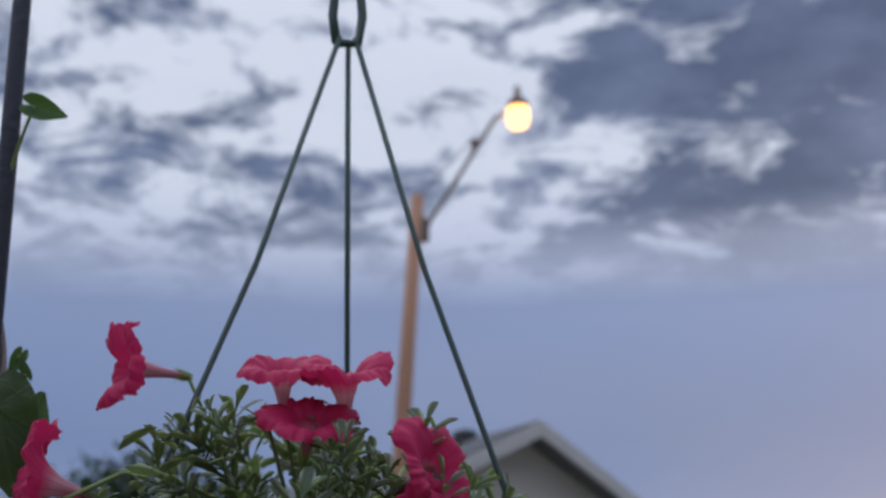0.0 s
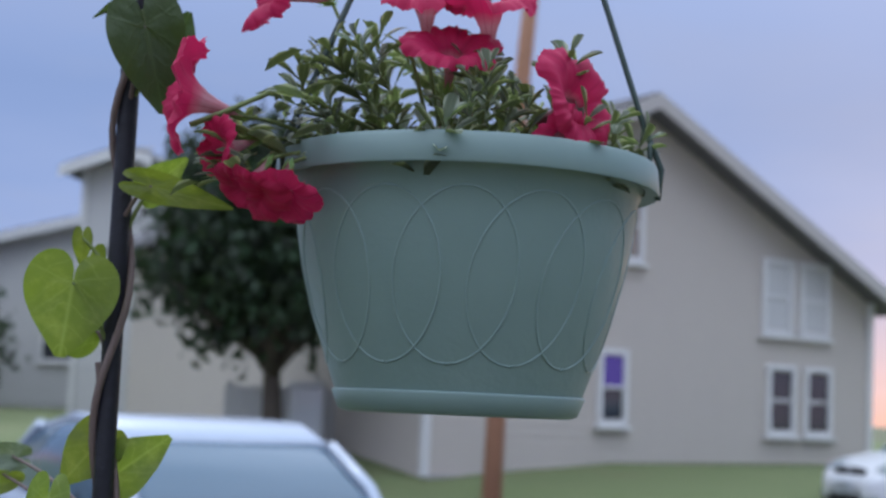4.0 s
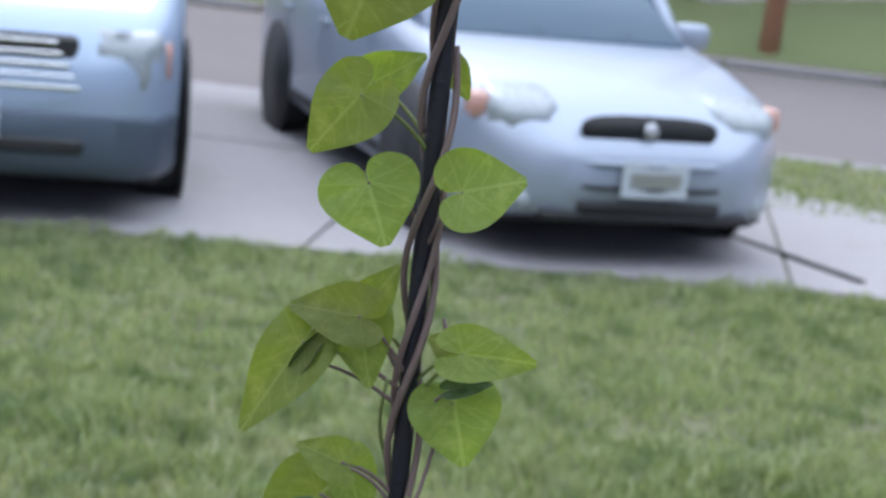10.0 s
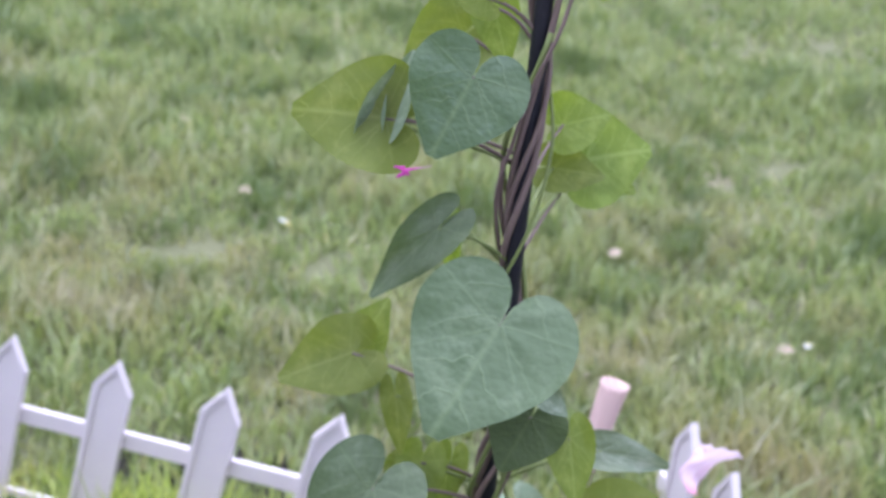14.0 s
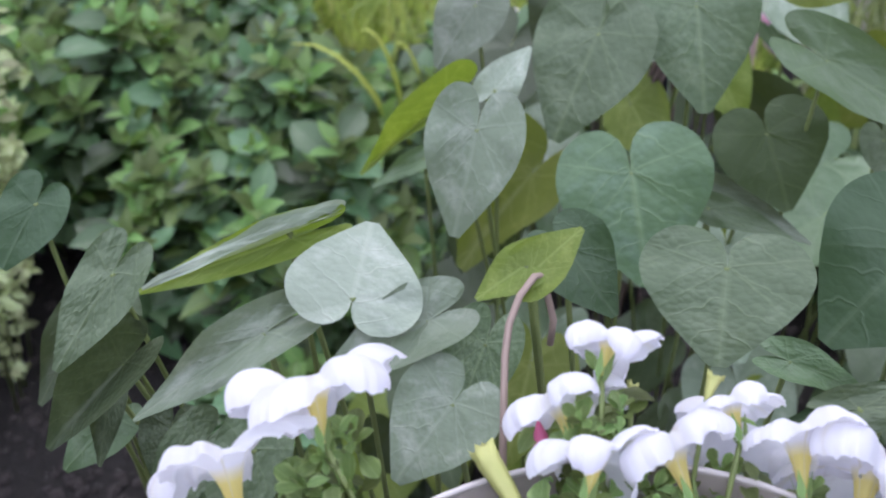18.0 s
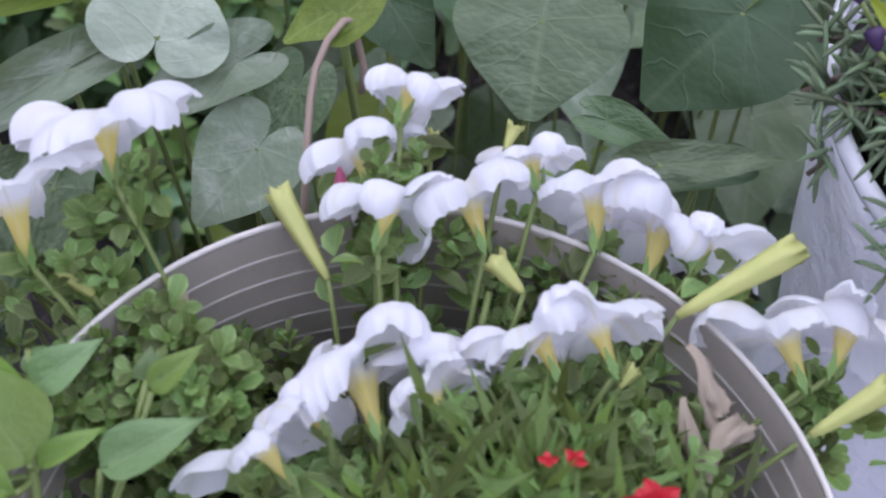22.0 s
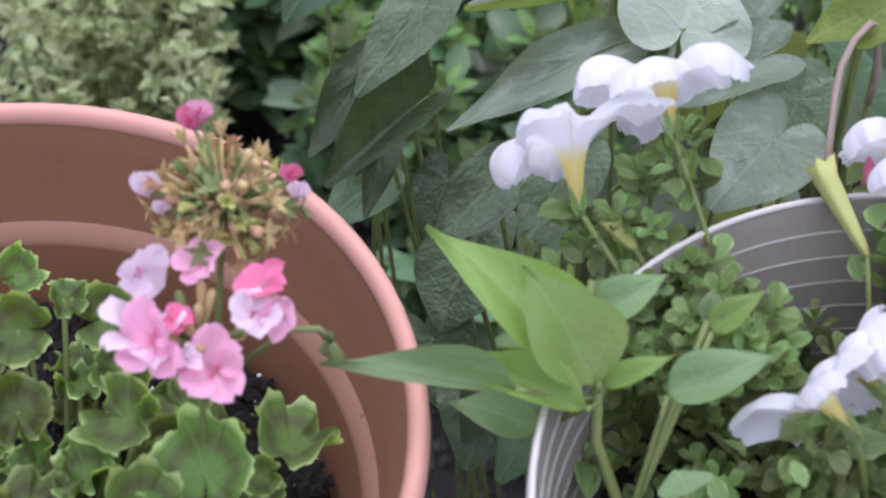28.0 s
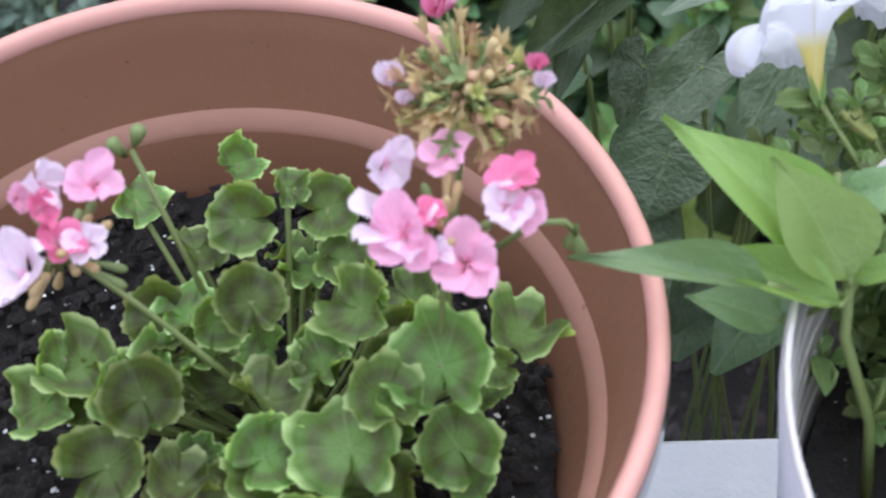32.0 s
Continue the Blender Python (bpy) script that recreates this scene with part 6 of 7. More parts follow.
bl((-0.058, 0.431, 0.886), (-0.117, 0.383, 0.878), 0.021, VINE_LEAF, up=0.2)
# thin pale strip added as the sky-lit upper side of the folded leaf above
bl((-0.058, 0.432, 0.890), (-0.116, 0.384, 0.881), 0.009, VINE_SHEEN_PALE, up=2.0)
bl((-0.052, 0.385, 0.873), (-0.100, 0.331, 0.858), 0.027, VINE_SHEEN)
bl((0.017, 0.410, 0.879), (-0.022, 0.371, 0.870), 0.034, VINE_SHEEN)
bl((0.038, 0.380, 0.864), (0.023, 0.341, 0.848), 0.047, VINE_SHEEN)
bl((0.039, 0.426, 0.852), (0.035, 0.385, 0.832), 0.035, VINE_GREY)
bl((0.057, 0.434, 0.899), (0.075, 0.455, 0.914), 0.025, VINE_LEAF)
bl((0.054, 0.436, 0.901), (0.036, 0.415, 0.895), 0.022, VINE_LEAF)
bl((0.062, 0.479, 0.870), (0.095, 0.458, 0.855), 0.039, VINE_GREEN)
bl((0.138, 0.471, 0.891), (0.145, 0.430, 0.870), 0.076, VINE_GREY)
bl((0.206, 0.415, 0.885), (0.259, 0.432, 0.895), 0.020, VINE_GREY)
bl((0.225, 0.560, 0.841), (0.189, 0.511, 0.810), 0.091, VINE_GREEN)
bl((0.161, 0.800, 0.755), (0.256, 0.779, 0.726), 0.047)
bl((0.213, 0.850, 0.655), (0.229, 0.825, 0.631), 0.035)
bl((0.250, 0.750, 0.710), (0.272, 0.732, 0.692), 0.031, VINE_SHEEN)
bl((0.236, 0.850, 0.701), (0.273, 0.846, 0.693), 0.026, VINE_SHEEN)
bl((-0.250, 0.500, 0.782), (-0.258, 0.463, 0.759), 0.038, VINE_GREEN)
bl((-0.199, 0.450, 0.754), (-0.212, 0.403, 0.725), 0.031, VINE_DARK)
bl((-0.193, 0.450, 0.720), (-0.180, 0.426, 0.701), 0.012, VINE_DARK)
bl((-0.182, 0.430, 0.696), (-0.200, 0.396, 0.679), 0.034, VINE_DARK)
bl((0.176, 0.500, 0.804), (0.220, 0.499, 0.798), 0.022, VINE_DARK)
bl((0.102, 0.780, 0.634), (0.186, 0.771, 0.616), 0.028, VINE_SHEEN)
bl((-0.151, 0.420, 0.841), (-0.165, 0.371, 0.813), 0.033, VINE_GREY)
bl((-0.170, 0.420, 0.742), (-0.164, 0.383, 0.715), 0.020, VINE_GREY)
bl((-0.086, 0.370, 0.792), (-0.103, 0.331, 0.772), 0.033, VINE_GREY)
bl((-0.089, 0.350, 0.754), (-0.087, 0.317, 0.731), 0.036, VINE_GREY)
bl((-0.041, 0.340, 0.848), (-0.046, 0.299, 0.822), 0.034, VINE_GREY)
bl((-0.045, 0.280, 0.758), (-0.048, 0.253, 0.741), 0.025, VINE_DARK)
bl((-0.013, 0.270, 0.776), (-0.023, 0.232, 0.753), 0.035, VINE_DARK)
bl((-0.154, 0.416, 0.774), (-0.182, 0.365, 0.749), 0.036, VINE_GREY, 1)
bl((-0.117, 0.314, 0.710), (-0.156, 0.329, 0.737), 0.038, VINE_GREY)
bl((-0.104, 0.372, 0.717), (-0.085, 0.409, 0.738), 0.045, VINE_GREY)
bl((-0.087, 0.304, 0.741), (-0.061, 0.281, 0.718), 0.042, VINE_GREY)
bl((-0.187, 0.456, 0.747), (-0.188, 0.415, 0.707), 0.035, VINE_DARK)
bl((-0.084, 0.329, 0.771), (-0.083, 0.302, 0.749), 0.044, VINE_GREY)
bl((-0.048, 0.282, 0.749), (-0.043, 0.249, 0.726), 0.045, VINE_GREY)
bl((-0.126, 0.405, 0.744), (-0.126, 0.379, 0.720), 0.033, VINE_GREY)
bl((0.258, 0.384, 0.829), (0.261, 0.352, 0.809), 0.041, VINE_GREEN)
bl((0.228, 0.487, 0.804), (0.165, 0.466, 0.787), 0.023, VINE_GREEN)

# ---------------------------------------------------------------- more vine leaves that fill the bed behind the pots
fill = random.Random(5)
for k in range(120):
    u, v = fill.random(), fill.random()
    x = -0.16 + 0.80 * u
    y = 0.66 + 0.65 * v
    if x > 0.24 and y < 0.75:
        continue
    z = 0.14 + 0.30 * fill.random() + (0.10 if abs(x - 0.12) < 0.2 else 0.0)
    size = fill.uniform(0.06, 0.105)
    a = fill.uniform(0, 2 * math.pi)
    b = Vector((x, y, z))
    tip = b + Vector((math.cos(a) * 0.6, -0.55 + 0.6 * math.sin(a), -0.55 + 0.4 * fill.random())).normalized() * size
    bl(b, tip, size * fill.uniform(0.75, 1.0), (VINE_DARK, VINE_DARK, VINE_LEAF, VINE_SHEEN, VINE_DARK)[k % 5], 1 if k % 7 == 0 else 0, fill.uniform(-0.5, 0.5), 0.9)
tube_part("stem", [(0.068, 0.556, 0.0), (0.068, 0.436, 0.6), (0.0679, 0.3563, 0.8605), (0.0601, 0.3823, 0.8767), (0.0562, 0.3963, 0.8856), (0.0544, 0.4080, 0.8924), (0.0556, 0.4196, 0.8986), (0.0593, 0.4296, 0.9020), (0.0617, 0.4343, 0.8986), (0.0693, 0.4301, 0.8748), (0.0688, 0.4291, 0.8597)], 0.0017, PALE_STEM, bed_vine, "pinkish bare vine stem")
part("bud", Shape().tube([(0.0857, 0.3584, 0.8680), (0.0832, 0.3623, 0.8727), (0.0808, 0.3662, 0.8775), (0.0787, 0.3695, 0.8816)], [0.0030, 0.0040, 0.0030, 0.0006], 10, m=bed_vine.matrix_basis.inverted()), HOT_PINK, bed_vine, "furled deep pink bud")
place_part("bud", OPEN_TRUMPETS[1], MAGENTA, vine, aim((-0.027, 0.945, 1.016), (-1, 0, -0.35)) @ Matrix.Rotation(radians(90), 4, "Y") @ Matrix.Diagonal((0.007, 0.007, 0.03, 1)), "folded magenta bud")


def leaf_cloud(name, count, region, size, mat, parent, label, seed, mesh_pool=None, up=0.8, kind="stuff", slim=1.0):
    """Many small leaves joined into one part. region(r) gives a place and an outward way."""
    r = random.Random(seed)
    s = Shape()
    inv = parent.matrix_basis.inverted() if parent is not None else Matrix.Identity(4)
    for _ in range(count):
        p, way = region(r)
        a = r.uniform(0, 2 * math.pi)
        d = (Vector(way) * 0.6 + Vector((math.cos(a), math.sin(a), r.uniform(-0.3, 0.5)))).normalized()
        ln = size * r.uniform(0.55, 1.25)
        m = inv @ leaf_pose(p, Vector(p) + d * ln, ln * slim * r.uniform(0.5, 0.68), Vector((r.uniform(-0.5, 0.5), r.uniform(-0.5, 0.5), up)))
        fold = r.uniform(0.1, 0.35)
        verts, uvs = [], []
        for u, h in ((0.0, 0.04), (0.25, 0.40), (0.55, 0.5), (0.82, 0.30), (1.0, 0.02)):
            for v in (-1, 0, 1):
                verts.append((u, v * h, fold * abs(v) * h - 0.22 * u * u))
                uvs.append((u, v * h))
        faces = [(i * 3 + j, i * 3 + 3 + j, i * 3 + 4 + j, i * 3 + 1 + j) for i in range(4) for j in range(2)]
        s.add(verts, faces, uvs, m)
    if parent is None:
        ob = new(name, s.mesh(name))
        ob.data.materials.append(mat)
        return ob
    return part(name, s, mat, parent, label, kind=kind)


def rosettes(name, centres, leaves, size, mat, parent, label, seed, slim=0.5, rise=0.5, spoon=True):
    """Shoot tips: whorls of small leaves round each centre, joined into one part."""
    r = random.Random(seed)
    s = Shape()
    inv = parent.matrix_basis.inverted()
    outline = ((0.0, 0.10), (0.3, 0.16), (0.55, 0.38), (0.8, 0.5), (0.95, 0.32), (1.0, 0.06)) if spoon else ((0.0, 0.06), (0.2, 0.36), (0.4, 0.5), (0.65, 0.42), (0.86, 0.22), (1.0, 0.02))
    for p, way, big in centres:
        w = Vector(way).normalized()
        e = w.orthogonal().normalized()
        f = w.cross(e)
        turn_ = r.uniform(0, 6.28)
        for j in range(leaves):
            a = turn_ + j * 2.4 + r.uniform(-0.3, 0.3)
            o = e * math.cos(a) + f * math.sin(a)
            u = j / leaves
            ln = size * big * r.uniform(0.75, 1.2) * (1.0 - 0.45 * u)
            b = Vector(p) - w * size * big * (0.9 - 0.9 * u)
            d = (o + w * (rise + 0.9 * u)).normalized()
            m = inv @ leaf_pose(b, b + d * ln, ln * slim * r.uniform(0.85, 1.15), w - d * 0.3 + Vector((0, 0, 0.2)))
            fold, dr = r.uniform(0.1, 0.4), r.uniform(0.0, 0.35)
            verts, uvs = [], []
            for x, h in outline:
                for v in (-1, 0, 1):
                    verts.append((x, v * h, fold * abs(v) * h - dr * x * x))
                    uvs.append((x, v * h))
            s.add(verts, [(i * 3 + c, i * 3 + 3 + c, i * 3 + 4 + c, i * 3 + 1 + c) for i in range(5) for c in range(2)], uvs, m)
    return part(name, s, mat, parent, label, kind="stuff")


# ---------------------------------------------------------------- low herbs in the bed
def herb(label, at, n_stems, spread, tall, size, mat, seed, per=26):
    h = thing("mint_plant", label, "herb", at=at, group="herbs in the bed")
    r = random.Random(seed)
    stems = []
    for _ in range(n_stems):
        a, q = r.uniform(0, 6.28), spread * math.sqrt(r.random())
        foot = Vector((at[0] + q * math.cos(a) * 0.7, at[1] + q * math.sin(a) * 0.7, 0.0))
        top = Vector((at[0] + q * math.cos(a) * 1.2, at[1] + q * math.sin(a) * 1.2, tall * r.uniform(0.65, 1.1)))
        stems.append((foot, top))
    s = Shape()
    inv = h.matrix_basis.inverted()
    for f, t in stems:
        s.tube([inv @ f, inv @ (f.lerp(t, 0.5) + Vector((0, 0, 0.03))), inv @ t], [0.002, 0.0016, 0.001], 5)
    part("stems_joined", s, GREEN_STEM, h, kind="stuff")

    def region(q):
        f, t = stems[q.randrange(len(stems))]
        u = q.random() ** 0.55
        p = f.lerp(t, u) + Vector((q.uniform(-0.01, 0.01), q.uniform(-0.01, 0.01), 0.02 * u))
        return p, (0, 0, 0.4 * u)

    leaf_cloud("foliage", n_stems * per // 2, region, size * 0.9, mat, h, "small toothed green leaves", seed + 1)
    tips, side_shoots = [], []
    for f, t in stems:
        tips.append((t + Vector((0, 0, 0.025)), (r.uniform(-0.35, 0.35), r.uniform(-0.45, 0.2), 1), r.uniform(0.6, 1.1)))
        for _ in range(3):
            side_shoots.append((f.lerp(t, r.uniform(0.45, 1.0)) + Vector((r.uniform(-0.035, 0.035), r.uniform(-0.035, 0.02), 0.01)), (r.uniform(-0.6, 0.6), r.uniform(-0.8, 0.2), 1), r.uniform(0.7, 1.15)))
    rosettes("foliage", tips, 8, size, MINT_TIP if mat == MINT else mat, h, "lighter yellow-green shoot tips", seed + 2, 0.52, 0.35, False)
    rosettes("foliage", side_shoots, 7, size, mat, h, "green leaf whorls", seed + 3, 0.52, 0.25, False)
    return h


for k, (x, y, t) in enumerate([(-0.62, 1.38, 0.26), (-0.40, 1.36, 0.27), (-0.20, 1.40, 0.24), (-0.80, 1.25, 0.27), (-0.52, 1.15, 0.24), (-0.30, 1.12, 0.24), (-0.70, 1.14, 0.28), (-0.42, 1.06, 0.19), (-0.95, 1.45, 0.25), (-0.24, 0.92, 0.15), (-0.93, 1.20, 0.25), (0.22, 1.40, 0.22), (0.45, 1.20, 0.26), (0.60, 1.0, 0.3)]):
    herb("bushy green mint plant growing in the bed", (x, y, 0.0), 26, 0.13, t * (0.5 if y > 1.3 else 1.0), 0.058, MINT, 40 + k, 18)
for k, (x, y) in enumerate([(-0.78, 0.84), (-0.69, 0.85), (-0.74, 0.95), (-0.85, 0.93)]):
    herb("pale yellowish flowering herb in the bed", (x, y, 0.0), 22, 0.10, 0.36, 0.020, PALE_HERB, 70 + k, 44)
for k, (x, y) in enumerate([(-0.90, 0.60), (-0.82, 0.52), (-0.98, 0.68)]):
    herb("low dark grey-green herb with tiny leaves in the bed", (x, y, 0.0), 30, 0.12, 0.30, 0.017, HERB_DARK, 90 + k, 70)
grass("edge_grass", 2600, -1.2, 0.1, 1.62, 1.78, 0.085, 0.0030, 12, "longer unmown grass along the picket edging")
grass("edge_grass", 1800, -0.9, -0.1, 1.44, 1.62, 0.10, 0.0030, 13, "longer grass blades between herbs and edging")
grass("tall_grass", 1500, 0.15, 0.95, 1.45, 1.95, 0.15, 0.0045, 14, "tall green grass tuft beside the edging")

tuft = thing("grass_tuft", "long arching yellow-green grass blades growing among the herbs", "grass", at=(-0.26, 1.24, 0.0))
q = random.Random(52)
for k in range(9):
    a, far, high = q.uniform(-0.6, 3.6), q.uniform(0.05, 0.16), q.uniform(0.24, 0.36)
    way_ = Vector((math.cos(a), math.sin(a) * 0.5, 0))
    spine = [way_ * (far * u ** 1.6) + Vector((0.02 * math.sin(k * 2.1), 0.02 * math.cos(k), high * (1.75 * u - 0.85 * u ** 2.4))) for u in np.linspace(0, 1, 9)]
    side_ = way_.cross(Vector((0, 0, 1)))
    wide_ = [0.0035, 0.0048, 0.0055, 0.0058, 0.0055, 0.0048, 0.0038, 0.0024, 0.0004]
    s = Shape().add([p + side_ * w_ * e + Vector((0, 0, 0.001 * abs(e))) for p, w_ in zip(spine, wide_) for e in (-1, 0, 1)], [(i * 3 + c, i * 3 + 3 + c, i * 3 + 4 + c, i * 3 + 1 + c) for i in range(8) for c in range(2)])
    part("grass_blade", s, YELLOW_LEAF, tuft)

r = random.Random(3)
for k in range(16):
    x, y = r.uniform(-1.1, 0.7), r.uniform(1.9, 3.4)
    litter = thing("fallen_petal" if k % 4 == 0 else "dead_leaf", "pale fallen petal lying in the grass" if k % 4 == 0 else "reddish brown dead leaf lying in the grass", "litter", at=(x, y, 0.035), turn=r.uniform(0, 360), group="litter on the lawn")
    place_part("blade", OVALS[k % 3], WHITE_PETAL if k % 4 == 0 else WITHERED, litter, litter.matrix_basis @ leaf_pose((0, 0, 0), (0.03, 0.01, 0.012), 0.022, (0, -0.4, 1)))

cup = thing("clay_pot", "small peach clay pot tipped over among the vines", "flower pot", at=(-0.062, 1.20, 0.0))
part("bowl", Shape().turned([(0.018, 0.0), (0.028, 0.01), (0.036, 0.06), (0.040, 0.075), (0.037, 0.076), (0.033, 0.06), (0.022, 0.012), (0.0, 0.012)], 28, m=pose(0, 0, 0.455, -68, 8, 0)), PEACH, cup)
part("stake", Shape().tube([(0, 0.02, 0.0), (0, 0.02, 0.49)], 0.006, 8), BARK, cup, "brown support stake")
rod = thing("solar_stake", "pale pink plastic garden stake with a round cap", "garden stake", at=(0.072, 1.5, 0.0))
part("shaft", Shape().tube([(0, 0, 0.0), (0, 0, 0.40)], 0.006, 10), PINK_PLASTIC, rod)
part("head", Shape().turned([(0.0, 0.0), (0.010, 0.0), (0.013, 0.04), (0.017, 0.125), (0.0175, 0.132), (0.0150, 0.132), (0.011, 0.05), (0.0, 0.04)], 20, m=pose(0, 0, 0.395, -14, 10, 0)), PINK_PLASTIC, rod, "open pink socket")
for x, y, z, a in ((0.10, 1.22, 0.45, 20), (0.165, 1.22, 0.39, 70), (0.12, 1.24, 0.40, -30), (0.20, 1.30, 0.55, 10)):
    place_part("flower", DEAD[2], BLUSH, bed_vine, pose(x, y, z, -50, a, 0) @ Matrix.Diagonal((0.085, 0.085, 0.05, 1)), "pale closed morning glory flower")

# ---------------------------------------------------------------- white petunias
petunias = thing("white_petunia", "white petunia plant in full bloom with small oval leaves", "flowering plant", at=(WP.x, WP.y, WP.z + 0.150))
PSOIL = WP + Vector((0, 0, 0.155))


def bloom(base, centre, wide, mat, plant, root):
    b, c = Vector(base), Vector(centre)
    d = c - b
    long = max(d.length, wide * 0.42)
    size = (wide * 0.74, wide * 0.74, wide * 0.70) if mat == WHITE_PETAL else (wide * 0.88, wide * 0.88, max(long * 1.38, wide * 0.78))
    m = Matrix.Translation(b) @ d.to_track_quat("Z", "Y").to_matrix().to_4x4() @ Matrix.Rotation(RNG.uniform(0, 6.28), 4, "Z") @ Matrix.Diagonal((*size, 1))
    pool = TRUMPETS if mat == WHITE_PETAL else OPEN_TRUMPETS
    f = place_part("flower", pool[RNG.randrange(len(pool))], mat, plant, m)
    dn = d.normalized()
    cal = Shape()
    inv = plant.matrix_basis.inverted()
    for j in range(5):
        a = 2 * math.pi * j / 5
        side_ = dn.orthogonal().normalized()
        out_ = side_ * math.cos(a) + dn.cross(side_) * math.sin(a)
        m2 = inv @ leaf_pose(b - dn * 0.004 + out_ * 0.0015, b + dn * 0.010 + out_ * 0.0065, 0.004, dn)
        cal.add([(0, 0, 0), (0.4, -0.5, 0.05), (1, 0, 0.1), (0.4, 0.5, 0.05)], [(0, 1, 2, 3)], [(0, 0), (0.4, -0.5), (1, 0), (0.4, 0.5)], m2)
    part("calyx", cal, PETUNIA_LEAF, plant)
    foot = Vector(root) + Vector((b.x - root[0], b.y - root[1], 0)) * 0.55
    tube_part("flower_stalk", curve(b, foot, -0.008), 0.0013, GREEN_STEM, plant, sides=5)
    return f


WHITE_BASES = []


def white(base, centre, wide):
    WHITE_BASES.append(base)
    bloom(base, centre, wide, WHITE_PETAL, petunias, PSOIL)


def bud(base, tip, thick, mat, plant, root, label="furled yellow-green bud"):
    b, t = Vector(base), Vector(tip)
    inv = plant.matrix_basis.inverted()
    s = Shape().tube([inv @ b.lerp(t, u) for u in (0, 0.2, 0.5, 0.8, 0.93, 1.0)], [thick * q for q in (0.3, 0.55, 0.8, 1.0, 0.75, 0.35)], 9)
    if mat == BUD_YELLOW:
        d = (t - b).normalized()
        e = d.orthogonal().normalized()
        f = d.cross(e)
        rings_ = []
        for u, q_, rag in ((0, 0.25, 0), (0.2, 0.42, 0), (0.5, 0.6, 0), (0.8, 0.75, 0), (0.95, 0.8, 0.1), (1.12, 0.95, 0.5), (1.02, 0.35, 0.1), (0.9, 0.1, 0)):
            ring_ = []
            for k_ in range(16):
                a_ = 2 * math.pi * k_ / 16
                w_ = thick * q_ * (1 + 0.12 * math.cos(5 * a_) + rag * RNG.uniform(-0.5, 0.7))
                ring_.append(inv @ (b.lerp(t, u) + d * thick * rag * RNG.uniform(-0.6, 1.2) + e * w_ * math.cos(a_) + f * w_ * math.sin(a_)))
            rings_.append(ring_)
        s = Shape().loft(rings_)
    part("bud", s, mat, plant, label)
    tube_part("flower_stalk", curve(b, Vector(root) + Vector((b.x - root[0], b.y - root[1], 0)) * 0.6, -0.004), 0.0012, GREEN_STEM, plant, sides=5)


white((-0.017, 0.281, 0.885), (-0.030, 0.298, 0.905), 0.072)
white((0.007, 0.312, 0.911), (-0.005, 0.332, 0.920), 0.062)
white((0.102, 0.374, 0.916), (0.101, 0.401, 0.921), 0.042)
white((0.098, 0.352, 0.892), (0.083, 0.380, 0.897), 0.053)
white((0.109, 0.328, 0.895), (0.106, 0.361, 0.901), 0.052)
white((0.148, 0.348, 0.885), (0.132, 0.372, 0.889), 0.060)
white((0.161, 0.378, 0.893), (0.146, 0.408, 0.899), 0.039)
white((0.190, 0.363, 0.886), (0.180, 0.400, 0.893), 0.061)
white((0.213, 0.362, 0.875), (0.214, 0.400, 0.881), 0.073)
white((0.192, 0.297, 0.890), (0.169, 0.323, 0.894), 0.053)
white((0.211, 0.306, 0.892), (0.186, 0.339, 0.898), 0.053)
white((0.133, 0.261, 0.872), (0.114, 0.290, 0.868), 0.080)
white((0.150, 0.278, 0.872), (0.144, 0.304, 0.872), 0.056)
white((0.110, 0.230, 0.876), (0.074, 0.255, 0.880), 0.050)
white((0.283, 0.333, 0.878), (0.268, 0.358, 0.882), 0.062)
white((0.292, 0.341, 0.880), (0.295, 0.371, 0.886), 0.056)
white((0.115, 0.254, 0.874), (0.093, 0.271, 0.871), 0.049)
white((0.157, 0.273, 0.877), (0.138, 0.292, 0.875), 0.040)
white((0.230, 0.369, 0.883), (0.234, 0.397, 0.884), 0.039)
for a, b, q in (((0.092, 0.319, 0.876), (0.066, 0.338, 0.892), 0.0059),
                ((0.008, 0.282, 0.874), (-0.003, 0.286, 0.878), 0.0053),
                ((0.168, 0.334, 0.884), (0.155, 0.340, 0.890), 0.0049),
                ((0.144, 0.384, 0.905), (0.145, 0.392, 0.910), 0.0034),
                ((0.228, 0.341, 0.889), (0.261, 0.372, 0.904), 0.0066),
                ((0.288, 0.311, 0.882), (0.308, 0.330, 0.894), 0.0056),
                ((0.214, 0.305, 0.884), (0.217, 0.312, 0.888), 0.0036),
                ((0.115, 0.377, 0.900), (0.114, 0.383, 0.904), 0.0027)):
    bud(a, b, q, BUD_YELLOW, petunias, PSOIL)
for k, (a, b, thick) in enumerate((((0.020, 0.284, 0.868), (0.043, 0.292, 0.872), 0.030), ((0.233, 0.325, 0.890), (0.257, 0.314, 0.878), 0.030), ((0.239, 0.311, 0.882), (0.255, 0.290, 0.863), 0.026), ((0.256, 0.286, 0.868), (0.261, 0.306, 0.885), 0.026))):
    a, b = Vector(a), Vector(b)
    place_part("withered_flower", DEAD[k % 3], WITHERED, petunias, Matrix.Translation(a) @ (b - a).to_track_quat("Z", "Y").to_matrix().to_4x4() @ Matrix.Diagonal((thick, thick, (b - a).length, 1)), "withered tan flower")


